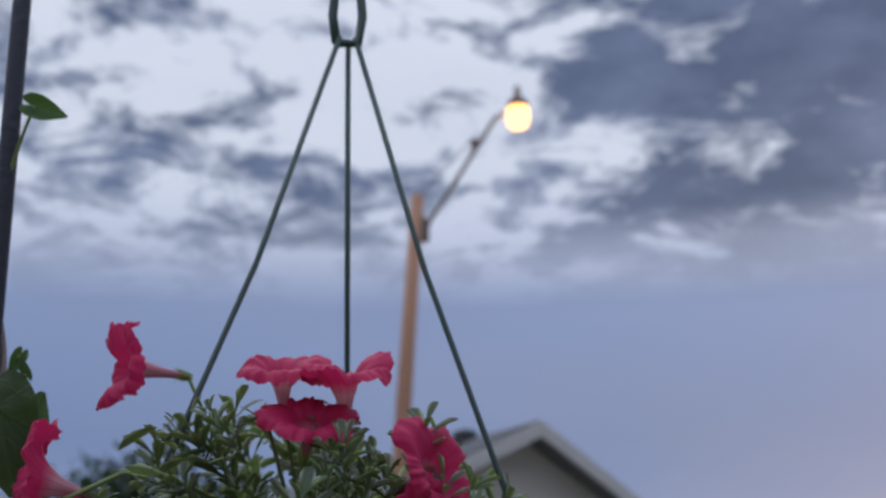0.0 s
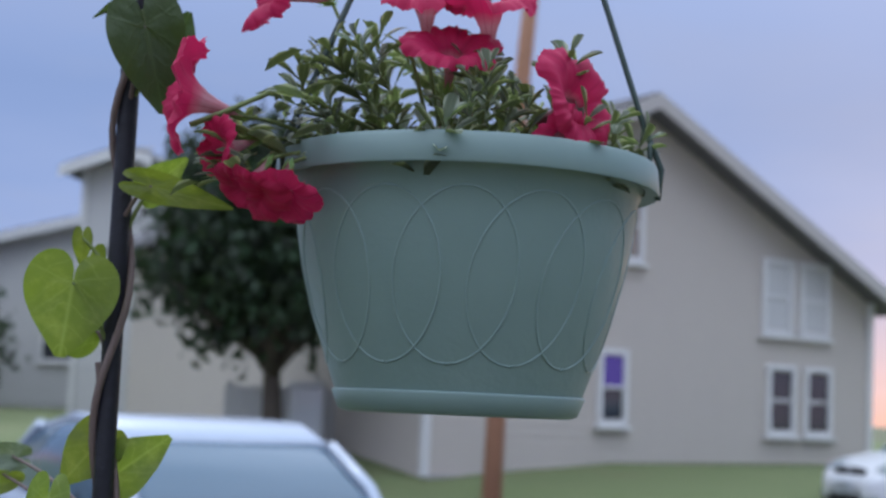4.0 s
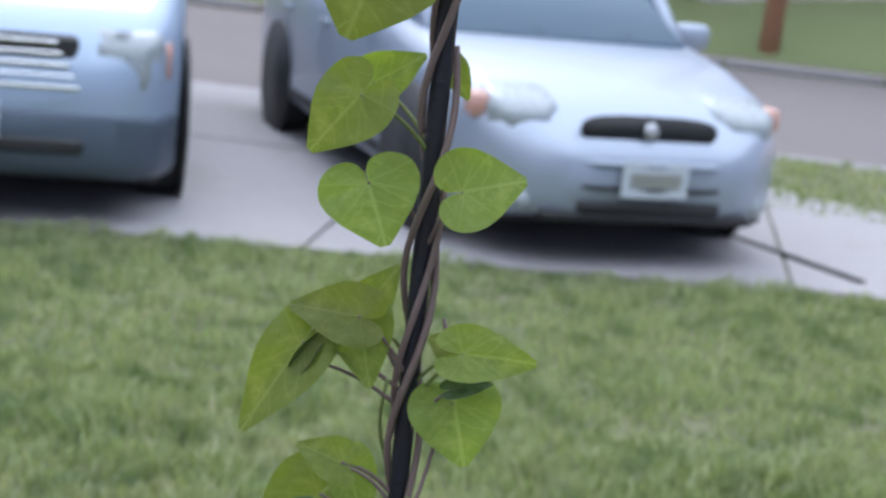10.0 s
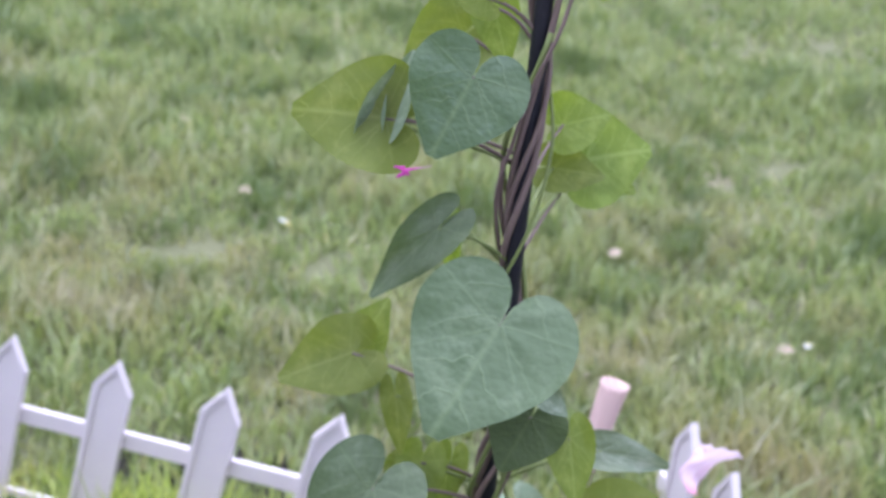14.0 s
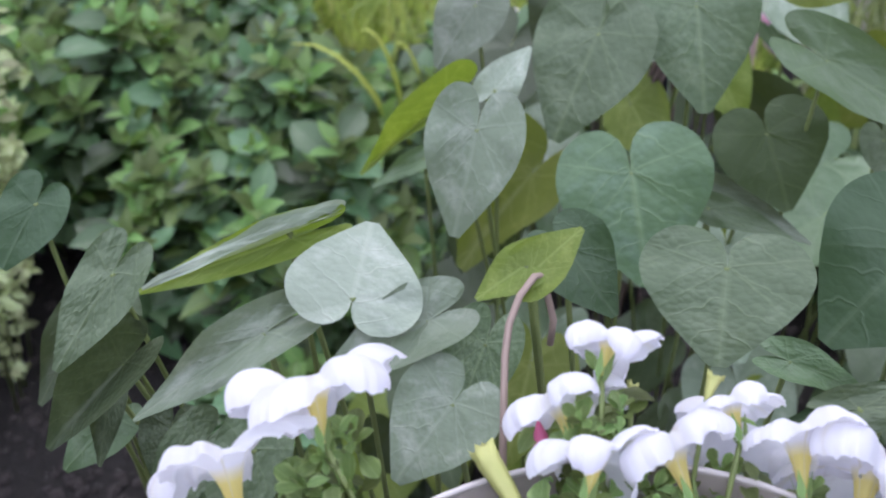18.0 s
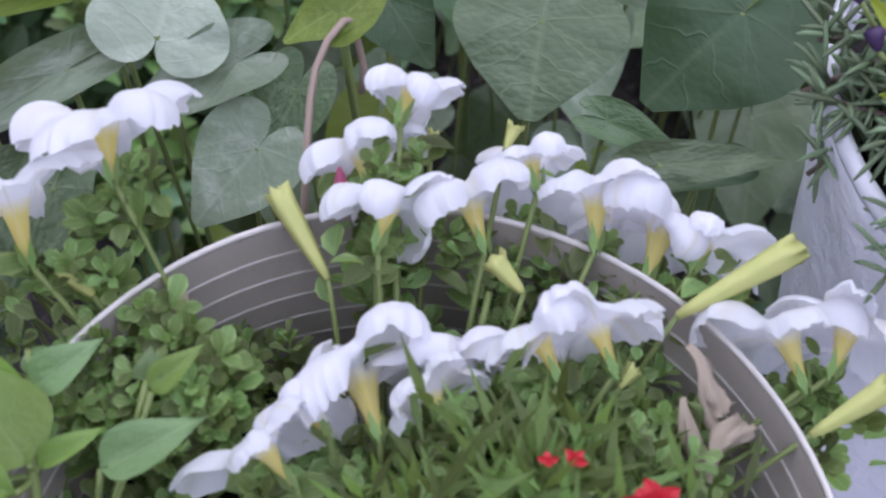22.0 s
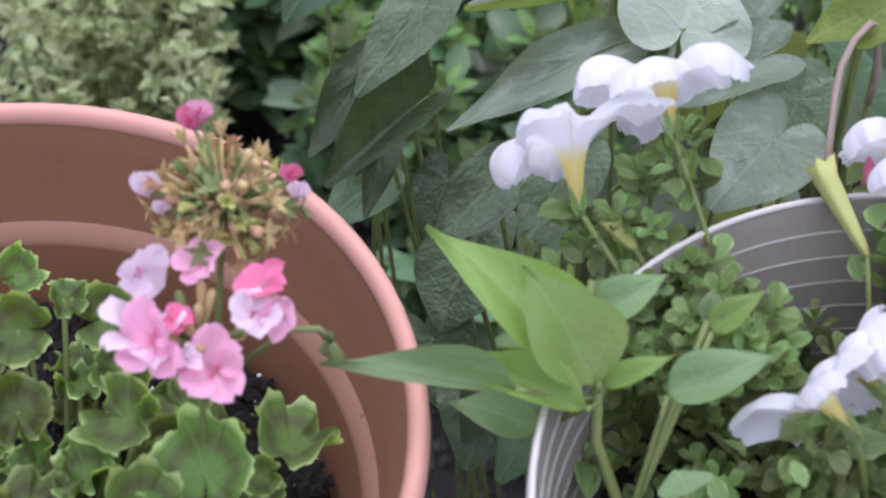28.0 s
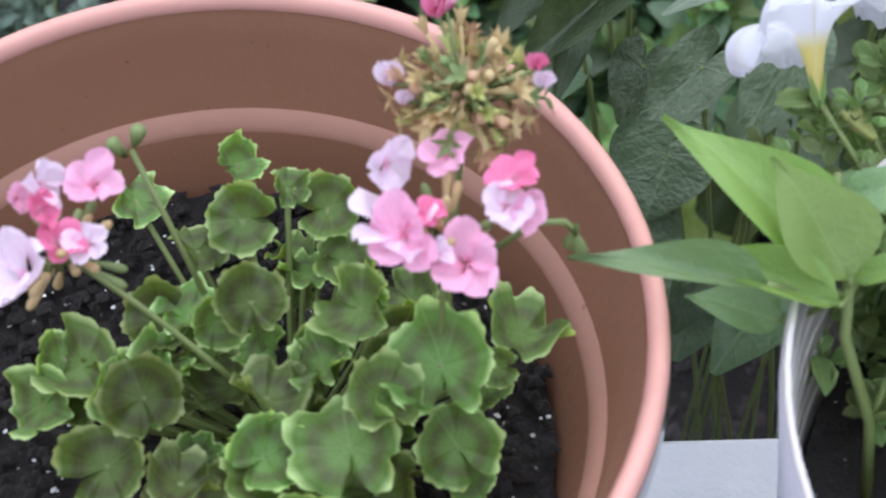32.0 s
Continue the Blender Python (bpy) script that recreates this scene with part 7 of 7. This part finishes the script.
def sightline_gap(x, y, z):
    """Foliage is cleared along the camera's line of sight here, so the lining shows."""
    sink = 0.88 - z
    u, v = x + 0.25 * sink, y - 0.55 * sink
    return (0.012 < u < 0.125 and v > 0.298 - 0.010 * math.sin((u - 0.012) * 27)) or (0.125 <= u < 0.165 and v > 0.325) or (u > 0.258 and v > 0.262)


def petunia_region(q):
    if WHITE_BASES and q.random() < 0.33:
        b = WHITE_BASES[q.randrange(len(WHITE_BASES))]
        d = q.uniform(0.004, 0.035)
        return (b[0] + q.gauss(0, 0.007 + 0.2 * d), b[1] - 0.2 * d + q.gauss(0, 0.007 + 0.2 * d), b[2] - d), (0, 0, 0.4)
    while True:
        a, rad = q.uniform(0, 6.28), 0.152 * math.sqrt(q.random())
        x, y = WP.x + rad * math.cos(a), WP.y + rad * math.sin(a)
        if rad > 0.118 and y < WP.y:
            x, y = WP.x + (x - WP.x) * 0.8, WP.y + (y - WP.y) * 0.8
        if x < 0.070 and y < 0.200:
            x, y = x + 0.07, y + 0.04
        top = 0.876 - 0.5 * max(0.0, rad - 0.09) + 0.10 * (x - 0.10)
        z = q.uniform(0.815, top)
        if not sightline_gap(x, y, z):
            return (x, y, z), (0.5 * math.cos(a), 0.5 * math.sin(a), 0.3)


q = random.Random(22)
tops = []
for _ in range(520):
    p, w = petunia_region(q)
    tops.append((p, (w[0] + q.uniform(-0.5, 0.5), w[1] + q.uniform(-0.6, 0.3), 1.0), q.uniform(0.7, 1.2)))
for _ in range(80):
    tops.append(((q.uniform(0.005, 0.075), q.uniform(0.225, 0.29), q.uniform(0.855, 0.886)), (q.uniform(-0.5, 0.3), q.uniform(-0.7, 0.1), 1.0), q.uniform(0.7, 1.1)))
for _ in range(70):
    tops.append(((q.uniform(0.20, 0.262), q.uniform(0.17, 0.29), q.uniform(0.86, 0.897)), (q.uniform(-0.3, 0.5), q.uniform(-0.7, 0.1), 1.0), q.uniform(0.7, 1.1)))
tops = [k for k in tops if not sightline_gap(*k[0]) or k[0][0] > 0.098]
rosettes("foliage", tops, 9, 0.0150, PETUNIA_LEAF, petunias, "small spoon-shaped green leaves in rosettes", 21, 0.52, 0.55)
leaf_cloud("foliage", 500, petunia_region, 0.0150, PETUNIA_LEAF, petunias, "small oval green leaves", 23)
for k in range(22):
    q = random.Random(100 + k)
    p, _ = petunia_region(q)
    tube_part("stem", curve(p, (WP.x + (p[0] - WP.x) * 0.4, WP.y + (p[1] - WP.y) * 0.4, PSOIL.z - 0.01), -0.01), 0.0015, GREEN_STEM, petunias, sides=5)

red = thing("red_dianthus", "narrow-leaved plant with small red flowers among the petunias", "flowering plant", at=(0.20, 0.245, PSOIL.z))


def lance_region(q):
    x, y = q.gauss(0.200, 0.028), q.gauss(0.243, 0.018)
    return (x, y, q.uniform(0.855, 0.900)), (q.uniform(-0.6, 0.6), 0.3, 0.9)


s = Shape()
q = random.Random(8)
inv = red.matrix_basis.inverted()
for _ in range(330):
    p, wy = lance_region(q)
    d = Vector((q.uniform(-0.9, 0.9), q.uniform(-0.4, 0.7), q.uniform(0.3, 1.2))).normalized() * q.uniform(0.018, 0.038)
    m = inv @ leaf_pose(p, Vector(p) + d, 0.0042, (q.uniform(-0.5, 0.5), -0.6, 0.8))
    s.add([(0, 0, 0), (0.4, -0.5, 0.03), (0.4, 0.5, 0.03), (1, 0, 0.0)], [(0, 1, 3, 2)], [(0, 0), (0.4, -0.4), (0.4, 0.4), (1, 0)], m)
part("foliage", s, PETUNIA_LEAF, red, "narrow green leaves", kind="stuff")
for x, y, z, w_ in ((0.236, 0.250, 0.912, 0.009), (0.241, 0.247, 0.909, 0.007), (0.231, 0.247, 0.911, 0.007), (0.205, 0.257, 0.909, 0.005), (0.196, 0.254, 0.908, 0.004)):
    for j in range(4):
        a = j * 1.57 + x * 90
        place_part("petal", OVALS[j % 3], RED_PETAL, red, leaf_pose((x, y, z), (x + w_ * math.cos(a), y + w_ * math.sin(a) * 0.7, z + w_ * 0.4), w_ * 0.75, (0.1, -0.7, 0.7)))
for k in range(14):
    p, _ = lance_region(q)
    tube_part("stem", [p, (0.20 + (p[0] - 0.20) * 0.5, 0.245, PSOIL.z)], 0.001, GREEN_STEM, red, sides=5)

basil = thing("broad_leaved_seedling", "young plant with broad pointed bright green leaves", "plant", at=(0.055, 0.178, PSOIL.z))
tube_part("stem", [(0.055, 0.178, PSOIL.z - 0.01), (0.045, 0.185, 0.835), (0.026, 0.194, 0.866), (0.021, 0.204, 0.881), (0.017, 0.211, 0.890)], 0.0022, GREEN_STEM, basil)


def basil_leaf(base, tip, wide, mat=BASIL):
    b, t = Vector(base), Vector(tip)
    n = (EYE_POINT - b).normalized() * 0.7 + Vector((RNG.uniform(-0.2, 0.2), 0.0, 0.5))
    place_part("leaf", LANCES[RNG.randrange(3)], mat, basil, leaf_pose(b, t, wide, n))
    tube_part("leaf_stalk", curve(b, (0.022, 0.203, 0.878) if b.x < 0.045 else (0.045, 0.187, 0.836), 0.002), 0.0014, GREEN_STEM, basil, sides=5)


basil_leaf((0.019, 0.209, 0.879), (-0.060, 0.236, 0.909), 0.034, BASIL)
basil_leaf((0.021, 0.203, 0.886), (-0.017, 0.223, 0.912), 0.037, BASIL)
basil_leaf((0.021, 0.192, 0.884), (-0.042, 0.186, 0.894), 0.020, BASIL)
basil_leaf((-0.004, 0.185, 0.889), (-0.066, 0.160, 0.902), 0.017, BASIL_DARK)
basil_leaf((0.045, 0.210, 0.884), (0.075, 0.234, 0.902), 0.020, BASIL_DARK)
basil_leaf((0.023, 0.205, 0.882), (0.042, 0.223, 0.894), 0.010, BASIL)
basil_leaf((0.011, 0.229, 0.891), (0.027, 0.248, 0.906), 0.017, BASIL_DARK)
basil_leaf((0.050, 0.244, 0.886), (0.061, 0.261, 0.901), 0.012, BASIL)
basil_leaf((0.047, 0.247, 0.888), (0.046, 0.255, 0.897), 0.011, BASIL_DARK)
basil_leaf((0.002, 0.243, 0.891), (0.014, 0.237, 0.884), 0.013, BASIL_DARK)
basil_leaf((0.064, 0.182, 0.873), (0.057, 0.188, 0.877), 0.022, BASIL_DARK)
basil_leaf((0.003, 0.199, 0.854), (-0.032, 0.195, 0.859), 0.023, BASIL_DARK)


# ---------------------------------------------------------------- pink geranium in the terracotta pot
geranium = thing("pink_geranium", "pink geranium with round scalloped leaves and a spent flower head", "flowering plant", at=(TC.x, TC.y, TC.z + 0.112))
GROOT = Vector((-0.165, 0.115, TC.z + 0.105))


def geranium_leaf(at, rad):
    p, rad = Vector(at), rad * 0.88
    n = (EYE_POINT - p).normalized() * 0.75 * 0.6 + Vector((RNG.uniform(-0.8, 0.8), RNG.uniform(-0.8, 0.6), 0.75))
    x = Vector((RNG.uniform(-1, 1), RNG.uniform(-1, 1), 0))
    m = leaf_pose(p, p + (x - n * x.dot(n) / n.length_squared).normalized() * rad, rad, n)
    place_part("leaf", SCALLOPS[RNG.randrange(9)], GERANIUM_LEAF, geranium, m)
    tube_part("leaf_stalk", curve(p, GROOT + (p - GROOT) * 0.15, 0.004), 0.0013, GREEN_STEM, geranium, sides=5)


PETALS = [blade_mesh(50 + k, "petal", 0.25, 0.15 * k - 0.1, 0.09, 10, 3) for k in range(3)]


def floret(at, rad, mat):
    rad *= 1.08
    p = Vector(at)
    n = (EYE_POINT - p).normalized() + Vector((RNG.uniform(-0.9, 0.9), RNG.uniform(-0.5, 0.9), RNG.uniform(-0.4, 0.9)))
    n.normalize()
    u = n.orthogonal().normalized()
    v = n.cross(u)
    turn_ = RNG.uniform(0, 6.28)
    for j in range(5):
        a = turn_ + j * 2 * math.pi / 5
        d = u * math.cos(a) + v * math.sin(a)
        place_part("petal", PETALS[j % 3], mat, geranium, leaf_pose(p + d * rad * 0.05, p + d * rad * RNG.uniform(0.85, 1.1) + n * rad * RNG.uniform(0.1, 0.75), rad * RNG.uniform(0.85, 1.05), n - d * 0.3))


def spray(centre, root, stalk=0.0012):
    c = Vector(centre)
    tube_part("flower_stem", curve(c, root, -0.004), stalk, GREEN_STEM, geranium, "greenish flower stem")
    for j in range(26):
        d = Vector((RNG.gauss(0, 1), RNG.gauss(0, 1), RNG.gauss(0.7, 0.8))).normalized() * RNG.uniform(0.012, 0.025)
        bud(c + d * 0.45, c + d, 0.0019, (BUD_GREEN, HEAD_TAN, HEAD_TAN)[j % 3], geranium, tuple(c), "small unopened bud")


geranium_leaf((-0.103, 0.133, 0.840), 0.024)
geranium_leaf((-0.119, 0.092, 0.830), 0.024)
geranium_leaf((-0.181, 0.126, 0.840), 0.016)
geranium_leaf((-0.143, 0.071, 0.820), 0.021)
geranium_leaf((-0.203, 0.053, 0.810), 0.019)
geranium_leaf((-0.140, 0.139, 0.845), 0.018)
geranium_leaf((-0.208, 0.162, 0.835), 0.017)
geranium_leaf((-0.183, 0.187, 0.830), 0.016)
geranium_leaf((-0.157, 0.096, 0.830), 0.017)
geranium_leaf((-0.113, 0.108, 0.845), 0.017)
geranium_leaf((-0.201, 0.078, 0.825), 0.018)
geranium_leaf((-0.152, 0.120, 0.830), 0.013)
geranium_leaf((-0.219, 0.114, 0.820), 0.016)
geranium_leaf((-0.087, 0.169, 0.825), 0.020)
geranium_leaf((-0.090, 0.121, 0.810), 0.019)
geranium_leaf((-0.226, 0.186, 0.835), 0.012)
geranium_leaf((-0.262, 0.160, 0.820), 0.015)
geranium_leaf((-0.221, 0.146, 0.825), 0.014)
geranium_leaf((-0.247, 0.085, 0.810), 0.014)
geranium_leaf((-0.170, 0.055, 0.820), 0.016)
geranium_leaf((-0.084, 0.142, 0.840), 0.009)
geranium_leaf((-0.198, 0.181, 0.840), 0.010)
geranium_leaf((-0.125, 0.143, 0.830), 0.015)
geranium_leaf((-0.195, 0.112, 0.815), 0.012)
geranium_leaf((-0.168, 0.172, 0.820), 0.014)
geranium_leaf((-0.104, 0.094, 0.810), 0.017)
geranium_leaf((-0.236, 0.077, 0.800), 0.015)
geranium_leaf((-0.237, 0.085, 0.812), 0.019)
geranium_leaf((-0.212, 0.080, 0.812), 0.019)
geranium_leaf((-0.243, 0.066, 0.806), 0.017)
floret((-0.119, 0.132, 0.907), 0.0162, BLUSH)
floret((-0.115, 0.132, 0.912), 0.0132, PALE_PINK)
floret((-0.095, 0.136, 0.902), 0.0130, PALE_PINK)
floret((-0.135, 0.153, 0.916), 0.0107, BLUSH)
floret((-0.116, 0.165, 0.917), 0.0088, PALE_PINK)
floret((-0.091, 0.163, 0.920), 0.0086, HOT_PINK)
floret((-0.089, 0.153, 0.918), 0.0085, BLUSH)
floret((-0.084, 0.158, 0.914), 0.0076, PALE_PINK)
floret((-0.110, 0.140, 0.916), 0.0057, HOT_PINK)
floret((-0.103, 0.132, 0.908), 0.0047, BLUSH)
floret((-0.228, 0.068, 0.894), 0.0164, BLUSH)
floret((-0.227, 0.107, 0.902), 0.0106, PALE_PINK)
floret((-0.241, 0.097, 0.906), 0.0092, BLUSH)
floret((-0.218, 0.090, 0.894), 0.0077, BLUSH)
floret((-0.236, 0.088, 0.904), 0.0071, HOT_PINK)
floret((-0.227, 0.084, 0.896), 0.0081, HOT_PINK)
floret((-0.246, 0.089, 0.905), 0.0061, PALE_PINK)

q = random.Random(15)
for j in range(46):
    a, d = q.uniform(0, 6.28), 0.085 * math.sqrt(q.random())
    geranium_leaf((-0.155 + d * math.cos(a), 0.116 + d * math.sin(a) * 0.8, q.uniform(0.79, 0.845) - 0.25 * d), q.uniform(0.010, 0.017))
spray((-0.109, 0.148, 0.893), (-0.107, 0.140, 0.835))
spray((-0.232, 0.090, 0.880), (-0.174, 0.098, 0.830))
spent = Vector((-0.124, 0.193, 0.918))
tube_part("flower_stem", curve(spent, (-0.11, 0.15, 0.83), -0.004), 0.0013, GREEN_STEM, geranium, "greenish flower stem")
q = random.Random(77)
inv = geranium.matrix_basis.inverted()
for j in range(92):
    d = Vector((q.gauss(0, 1), q.gauss(0, 1), q.gauss(0.1, 0.75))).normalized()
    d.z = max(d.z, -0.75)
    ln = q.uniform(0.013, 0.0255)
    c = spent + Vector((d.x * ln * 1.1, d.y * ln * 1.1, d.z * ln * 0.85))
    star = Shape().tube([inv @ spent.lerp(c, u) for u in (0.1, 0.5, 1.0)], [0.0005, 0.0005, 0.0008], 5)
    e = d.orthogonal().normalized()
    f = d.cross(e)
    shut = d.z > 0.35 and j % 3
    for i in range(5):
        o = e * math.cos(i * 1.257 + j) + f * math.sin(i * 1.257 + j)
        tip_ = c + (o * q.uniform(0.8, 1.2) + d * (2.2 if shut else q.uniform(-0.1, 0.9))) * (0.0034 if shut else 0.0062)
        star.add([(0, -0.15, 0), (0.45, -0.5, 0.06), (1, 0, 0), (0.45, 0.5, 0.06), (0, 0.15, 0), (0.45, 0, -0.04)], [(0, 1, 5, 4), (1, 2, 5), (2, 3, 5), (3, 4, 5)], [(0, 0), (0.4, -0.4), (1, 0), (0.4, 0.4), (0, 0), (0.4, 0)], inv @ leaf_pose(c, tip_, 0.0034, d))
    part("spent_floret", star, (HEAD_TAN, HEAD_RUST, HEAD_TAN, BUD_YELLOW, HEAD_TAN, BUD_GREEN, HEAD_TAN)[j % 7], geranium)
for j in range(26):
    d = Vector((q.gauss(0, 1), q.gauss(0, 1), q.gauss(0.5, 0.6))).normalized() * q.uniform(0.017, 0.024)
    bud(spent + d * 0.68, spent + d, 0.0021, (HEAD_TAN, BUD_YELLOW if j % 2 else BUD_GREEN, HEAD_RUST)[j % 3], geranium, tuple(spent), "plump green and tan seed bud")
for j in range(60):
    d = Vector((q.gauss(0, 1), q.gauss(0, 1), q.gauss(0.6, 0.6))).normalized() * q.uniform(0.008, 0.017)
    mid = spent + d * 0.6 + Vector((q.uniform(-0.003, 0.003), q.uniform(-0.003, 0.003), 0.002))
    part("dry_thread", Shape().tube([inv @ spent, inv @ mid, inv @ (spent + d)], [0.0004, 0.0006, 0.0003], 4), HEAD_RUST if j % 3 else HEAD_TAN, geranium)
for p, mat, rad in (((-0.139, 0.201, 0.943), HOT_PINK, 0.008), ((-0.137, 0.203, 0.946), PALE_PINK, 0.007), ((-0.102, 0.205, 0.930), HOT_PINK, 0.006), ((-0.147, 0.180, 0.925), BLUSH, 0.008), ((-0.140, 0.178, 0.920), BLUSH, 0.005), ((-0.098, 0.203, 0.925), BLUSH, 0.006)):
    tube_part("floret_stalk", [spent, Vector(p)], 0.0007, BUD_GREEN, geranium, sides=5)
    for j in range(3):
        n = (EYE_POINT - Vector(p)).normalized()
        place_part("petal", PETALS[j], mat, geranium, leaf_pose(Vector(p) - Vector((0, 0, rad * 0.2)), Vector(p) + Vector((0.45 * rad * (j - 1), 0.3 * rad * (j % 2), rad * (1.25 - 0.2 * j))), rad * 0.95, n + Vector((0.6 * (j - 1), 0, 0))))
for a, b in (((-0.232, 0.131, 0.892), (-0.238, 0.131, 0.898)), ((-0.231, 0.136, 0.893), (-0.229, 0.139, 0.902)), ((-0.070, 0.172, 0.893), (-0.067, 0.172, 0.883)), ((-0.071, 0.174, 0.892), (-0.072, 0.173, 0.884))):
    bud(a, b, 0.0032, BUD_GREEN, geranium, a, "drooping green bud")
tube_part("flower_stem", [(-0.231, 0.134, 0.893), (-0.215, 0.127, 0.870), (-0.196, 0.118, 0.845)], 0.0012, GREEN_STEM, geranium, "thin greenish brown stem")
tube_part("flower_stem", [(-0.100, 0.155, 0.880), (-0.083, 0.166, 0.899), (-0.074, 0.171, 0.899), (-0.070, 0.173, 0.893)], 0.0013, GREEN_STEM, geranium)

# ---------------------------------------------------------------- trailing succulent in the white planter
moss = thing("trailing_portulaca", "trailing succulent with needle leaves spilling over the white planter", "succulent", at=(FP.x, FP.y, 0.886))
q = random.Random(31)
inv = moss.matrix_basis.inverted()
stems = []
for j in range(58):
    a = q.uniform(3.15, 4.7)
    rad = q.uniform(0.05, 0.136)
    top = Vector((FP.x + rad * math.cos(a), FP.y + rad * math.sin(a), q.uniform(0.905, 0.945)))
    end = top + Vector((math.cos(a) * q.uniform(0.0, 0.035), math.sin(a) * q.uniform(0.0, 0.035), q.uniform(-0.06, 0.02)))
    pts = [Vector((FP.x + 0.03 * math.cos(a), FP.y + 0.03 * math.sin(a), 0.886)), top, end]
    tube_part("stem", pts, 0.0013, VINE_STEM, moss, "reddish stem", sides=5)
    stems.append(pts)
s = Shape()
for pts in stems:
    for _ in range(26):
        u = q.uniform(0.4, 1.0)
        p = pts[0].lerp(pts[1], u * 2) if u < 0.5 else pts[1].lerp(pts[2], (u - 0.5) * 2)
        d = Vector((q.gauss(0, 1), q.gauss(0, 1), q.gauss(0.2, 0.8))).normalized() * q.uniform(0.014, 0.028)
        s.tube([inv @ p, inv @ (p + d * 0.35 + Vector((0, 0, 0.001))), inv @ (p + d * 0.8 + Vector((0, 0, 0.001))), inv @ (p + d)], [0.0008, 0.0013, 0.0011, 0.0004], 6)
part("foliage", s, SUCCULENT, moss, "blue-green needle leaves", kind="stuff")
for j in range(12):
    p = Vector((0.295 + q.uniform(-0.012, 0.03), 0.46 + q.uniform(-0.02, 0.02), 0.945 + q.uniform(-0.012, 0.012)))
    d = Vector((q.uniform(-1, 1), q.uniform(-0.3, 1), q.uniform(0.1, 0.9))).normalized() * 0.022
    place_part("leaf", OVALS[j % 3], YELLOW_LEAF, moss, leaf_pose(p, p + d, 0.008, (0, -0.6, 1)), "yellow-green tip leaf")
tube_part("stem", [(0.31, 0.46, 0.945), (0.34, 0.47, 0.92), (0.38, 0.48, 0.886)], 0.0016, VINE_STEM, moss)
for a, b in (((0.262, 0.458, 0.962), (0.236, 0.470, 0.972)), ((0.275, 0.452, 0.945), (0.270, 0.458, 0.951))):
    bud(a, b, 0.0045, PURPLE, moss, (0.38, 0.48, 0.886), "dark purple furled flower")

# ---------------------------------------------------------------- pink petunias in the basket
pinks = thing("pink_petunia", "magenta petunia with pale-edged leaves growing in the hanging basket", "flowering plant", at=(BASKET.x, BASKET.y, BASKET.z + 0.155))
BROOT = BASKET + Vector((0, 0, 0.15))


def pink(base, centre, wide):
    bloom(base, centre, wide * 1.22, PINK_PETAL, pinks, BROOT)


pink((0.159, 1.000, 1.862), (0.116, 0.990, 1.866), 0.047)
pink((0.223, 0.985, 1.826), (0.220, 0.968, 1.864), 0.050)
pink((0.263, 0.972, 1.818), (0.259, 0.958, 1.856), 0.052)
pink((0.236, 0.970, 1.800), (0.239, 0.950, 1.824), 0.044)
pink((0.110, 0.952, 1.774), (0.078, 0.946, 1.783), 0.058)
pink((0.292, 0.955, 1.780), (0.316, 0.932, 1.787), 0.054)
pink((0.290, 0.945, 1.770), (0.306, 0.930, 1.764), 0.038)
pink((0.120, 0.955, 1.760), (0.104, 0.948, 1.753), 0.038)
pink((0.128, 0.952, 1.748), (0.116, 0.940, 1.725), 0.042)
pink((0.141, 0.950, 1.746), (0.137, 0.938, 1.724), 0.038)


def basket_region(q):
    a, rad = q.uniform(0, 6.28), 0.125 * math.sqrt(q.random())
    x, y = BASKET.x + rad * math.cos(a), BASKET.y + rad * math.sin(a)
    top = BASKET.z + 0.235 + 0.03 * noise.noise((x * 20, y * 20, 3.0)) - 0.02 * (x - BASKET.x) / 0.1 - 1.0 * max(0, rad - 0.10)
    return (x, y, q.uniform(BASKET.z + 0.155, top)), (0.5 * math.cos(a), 0.5 * math.sin(a), 0.5)


q = random.Random(63)
tops = []
for _ in range(130):
    p, w = basket_region(q)
    tops.append((p, (w[0] + q.uniform(-0.4, 0.4), w[1] + q.uniform(-0.4, 0.2), 1.0), q.uniform(0.7, 1.25)))
rosettes("foliage", tops, 9, 0.027, BASKET_LEAF, pinks, "narrow grey-green leaves with pale edges in rosettes", 61, 0.34, 0.75)


def spill_region(q):
    u = q.random()
    return (BASKET.x - 0.105 - 0.055 * u + q.gauss(0, 0.010), BASKET.y - 0.06 + q.gauss(0, 0.025), BASKET.z + 0.185 - 0.045 * u + q.gauss(0, 0.012)), (-0.6, -0.2, 0.1)


leaf_cloud("foliage", 90, spill_region, 0.024, BASKET_LEAF, pinks, "trailing pale-edged leaves", 62, slim=0.62)
for k in range(16):
    q = random.Random(300 + k)
    p, _ = basket_region(q)
    tube_part("stem", curve((p[0], p[1], p[2] + 0.01), BROOT + Vector(((p[0] - BROOT.x) * 0.4, (p[1] - BROOT.y) * 0.4, -0.01)), -0.004), 0.0015, GREEN_STEM, pinks, sides=5)
tube_part("stem", [(0.19, 0.98, 1.775), (0.135, 0.955, 1.795), (0.10, 0.945, 1.775), (0.08, 0.94, 1.765)], 0.0018, GREEN_STEM, pinks, "trailing stem")
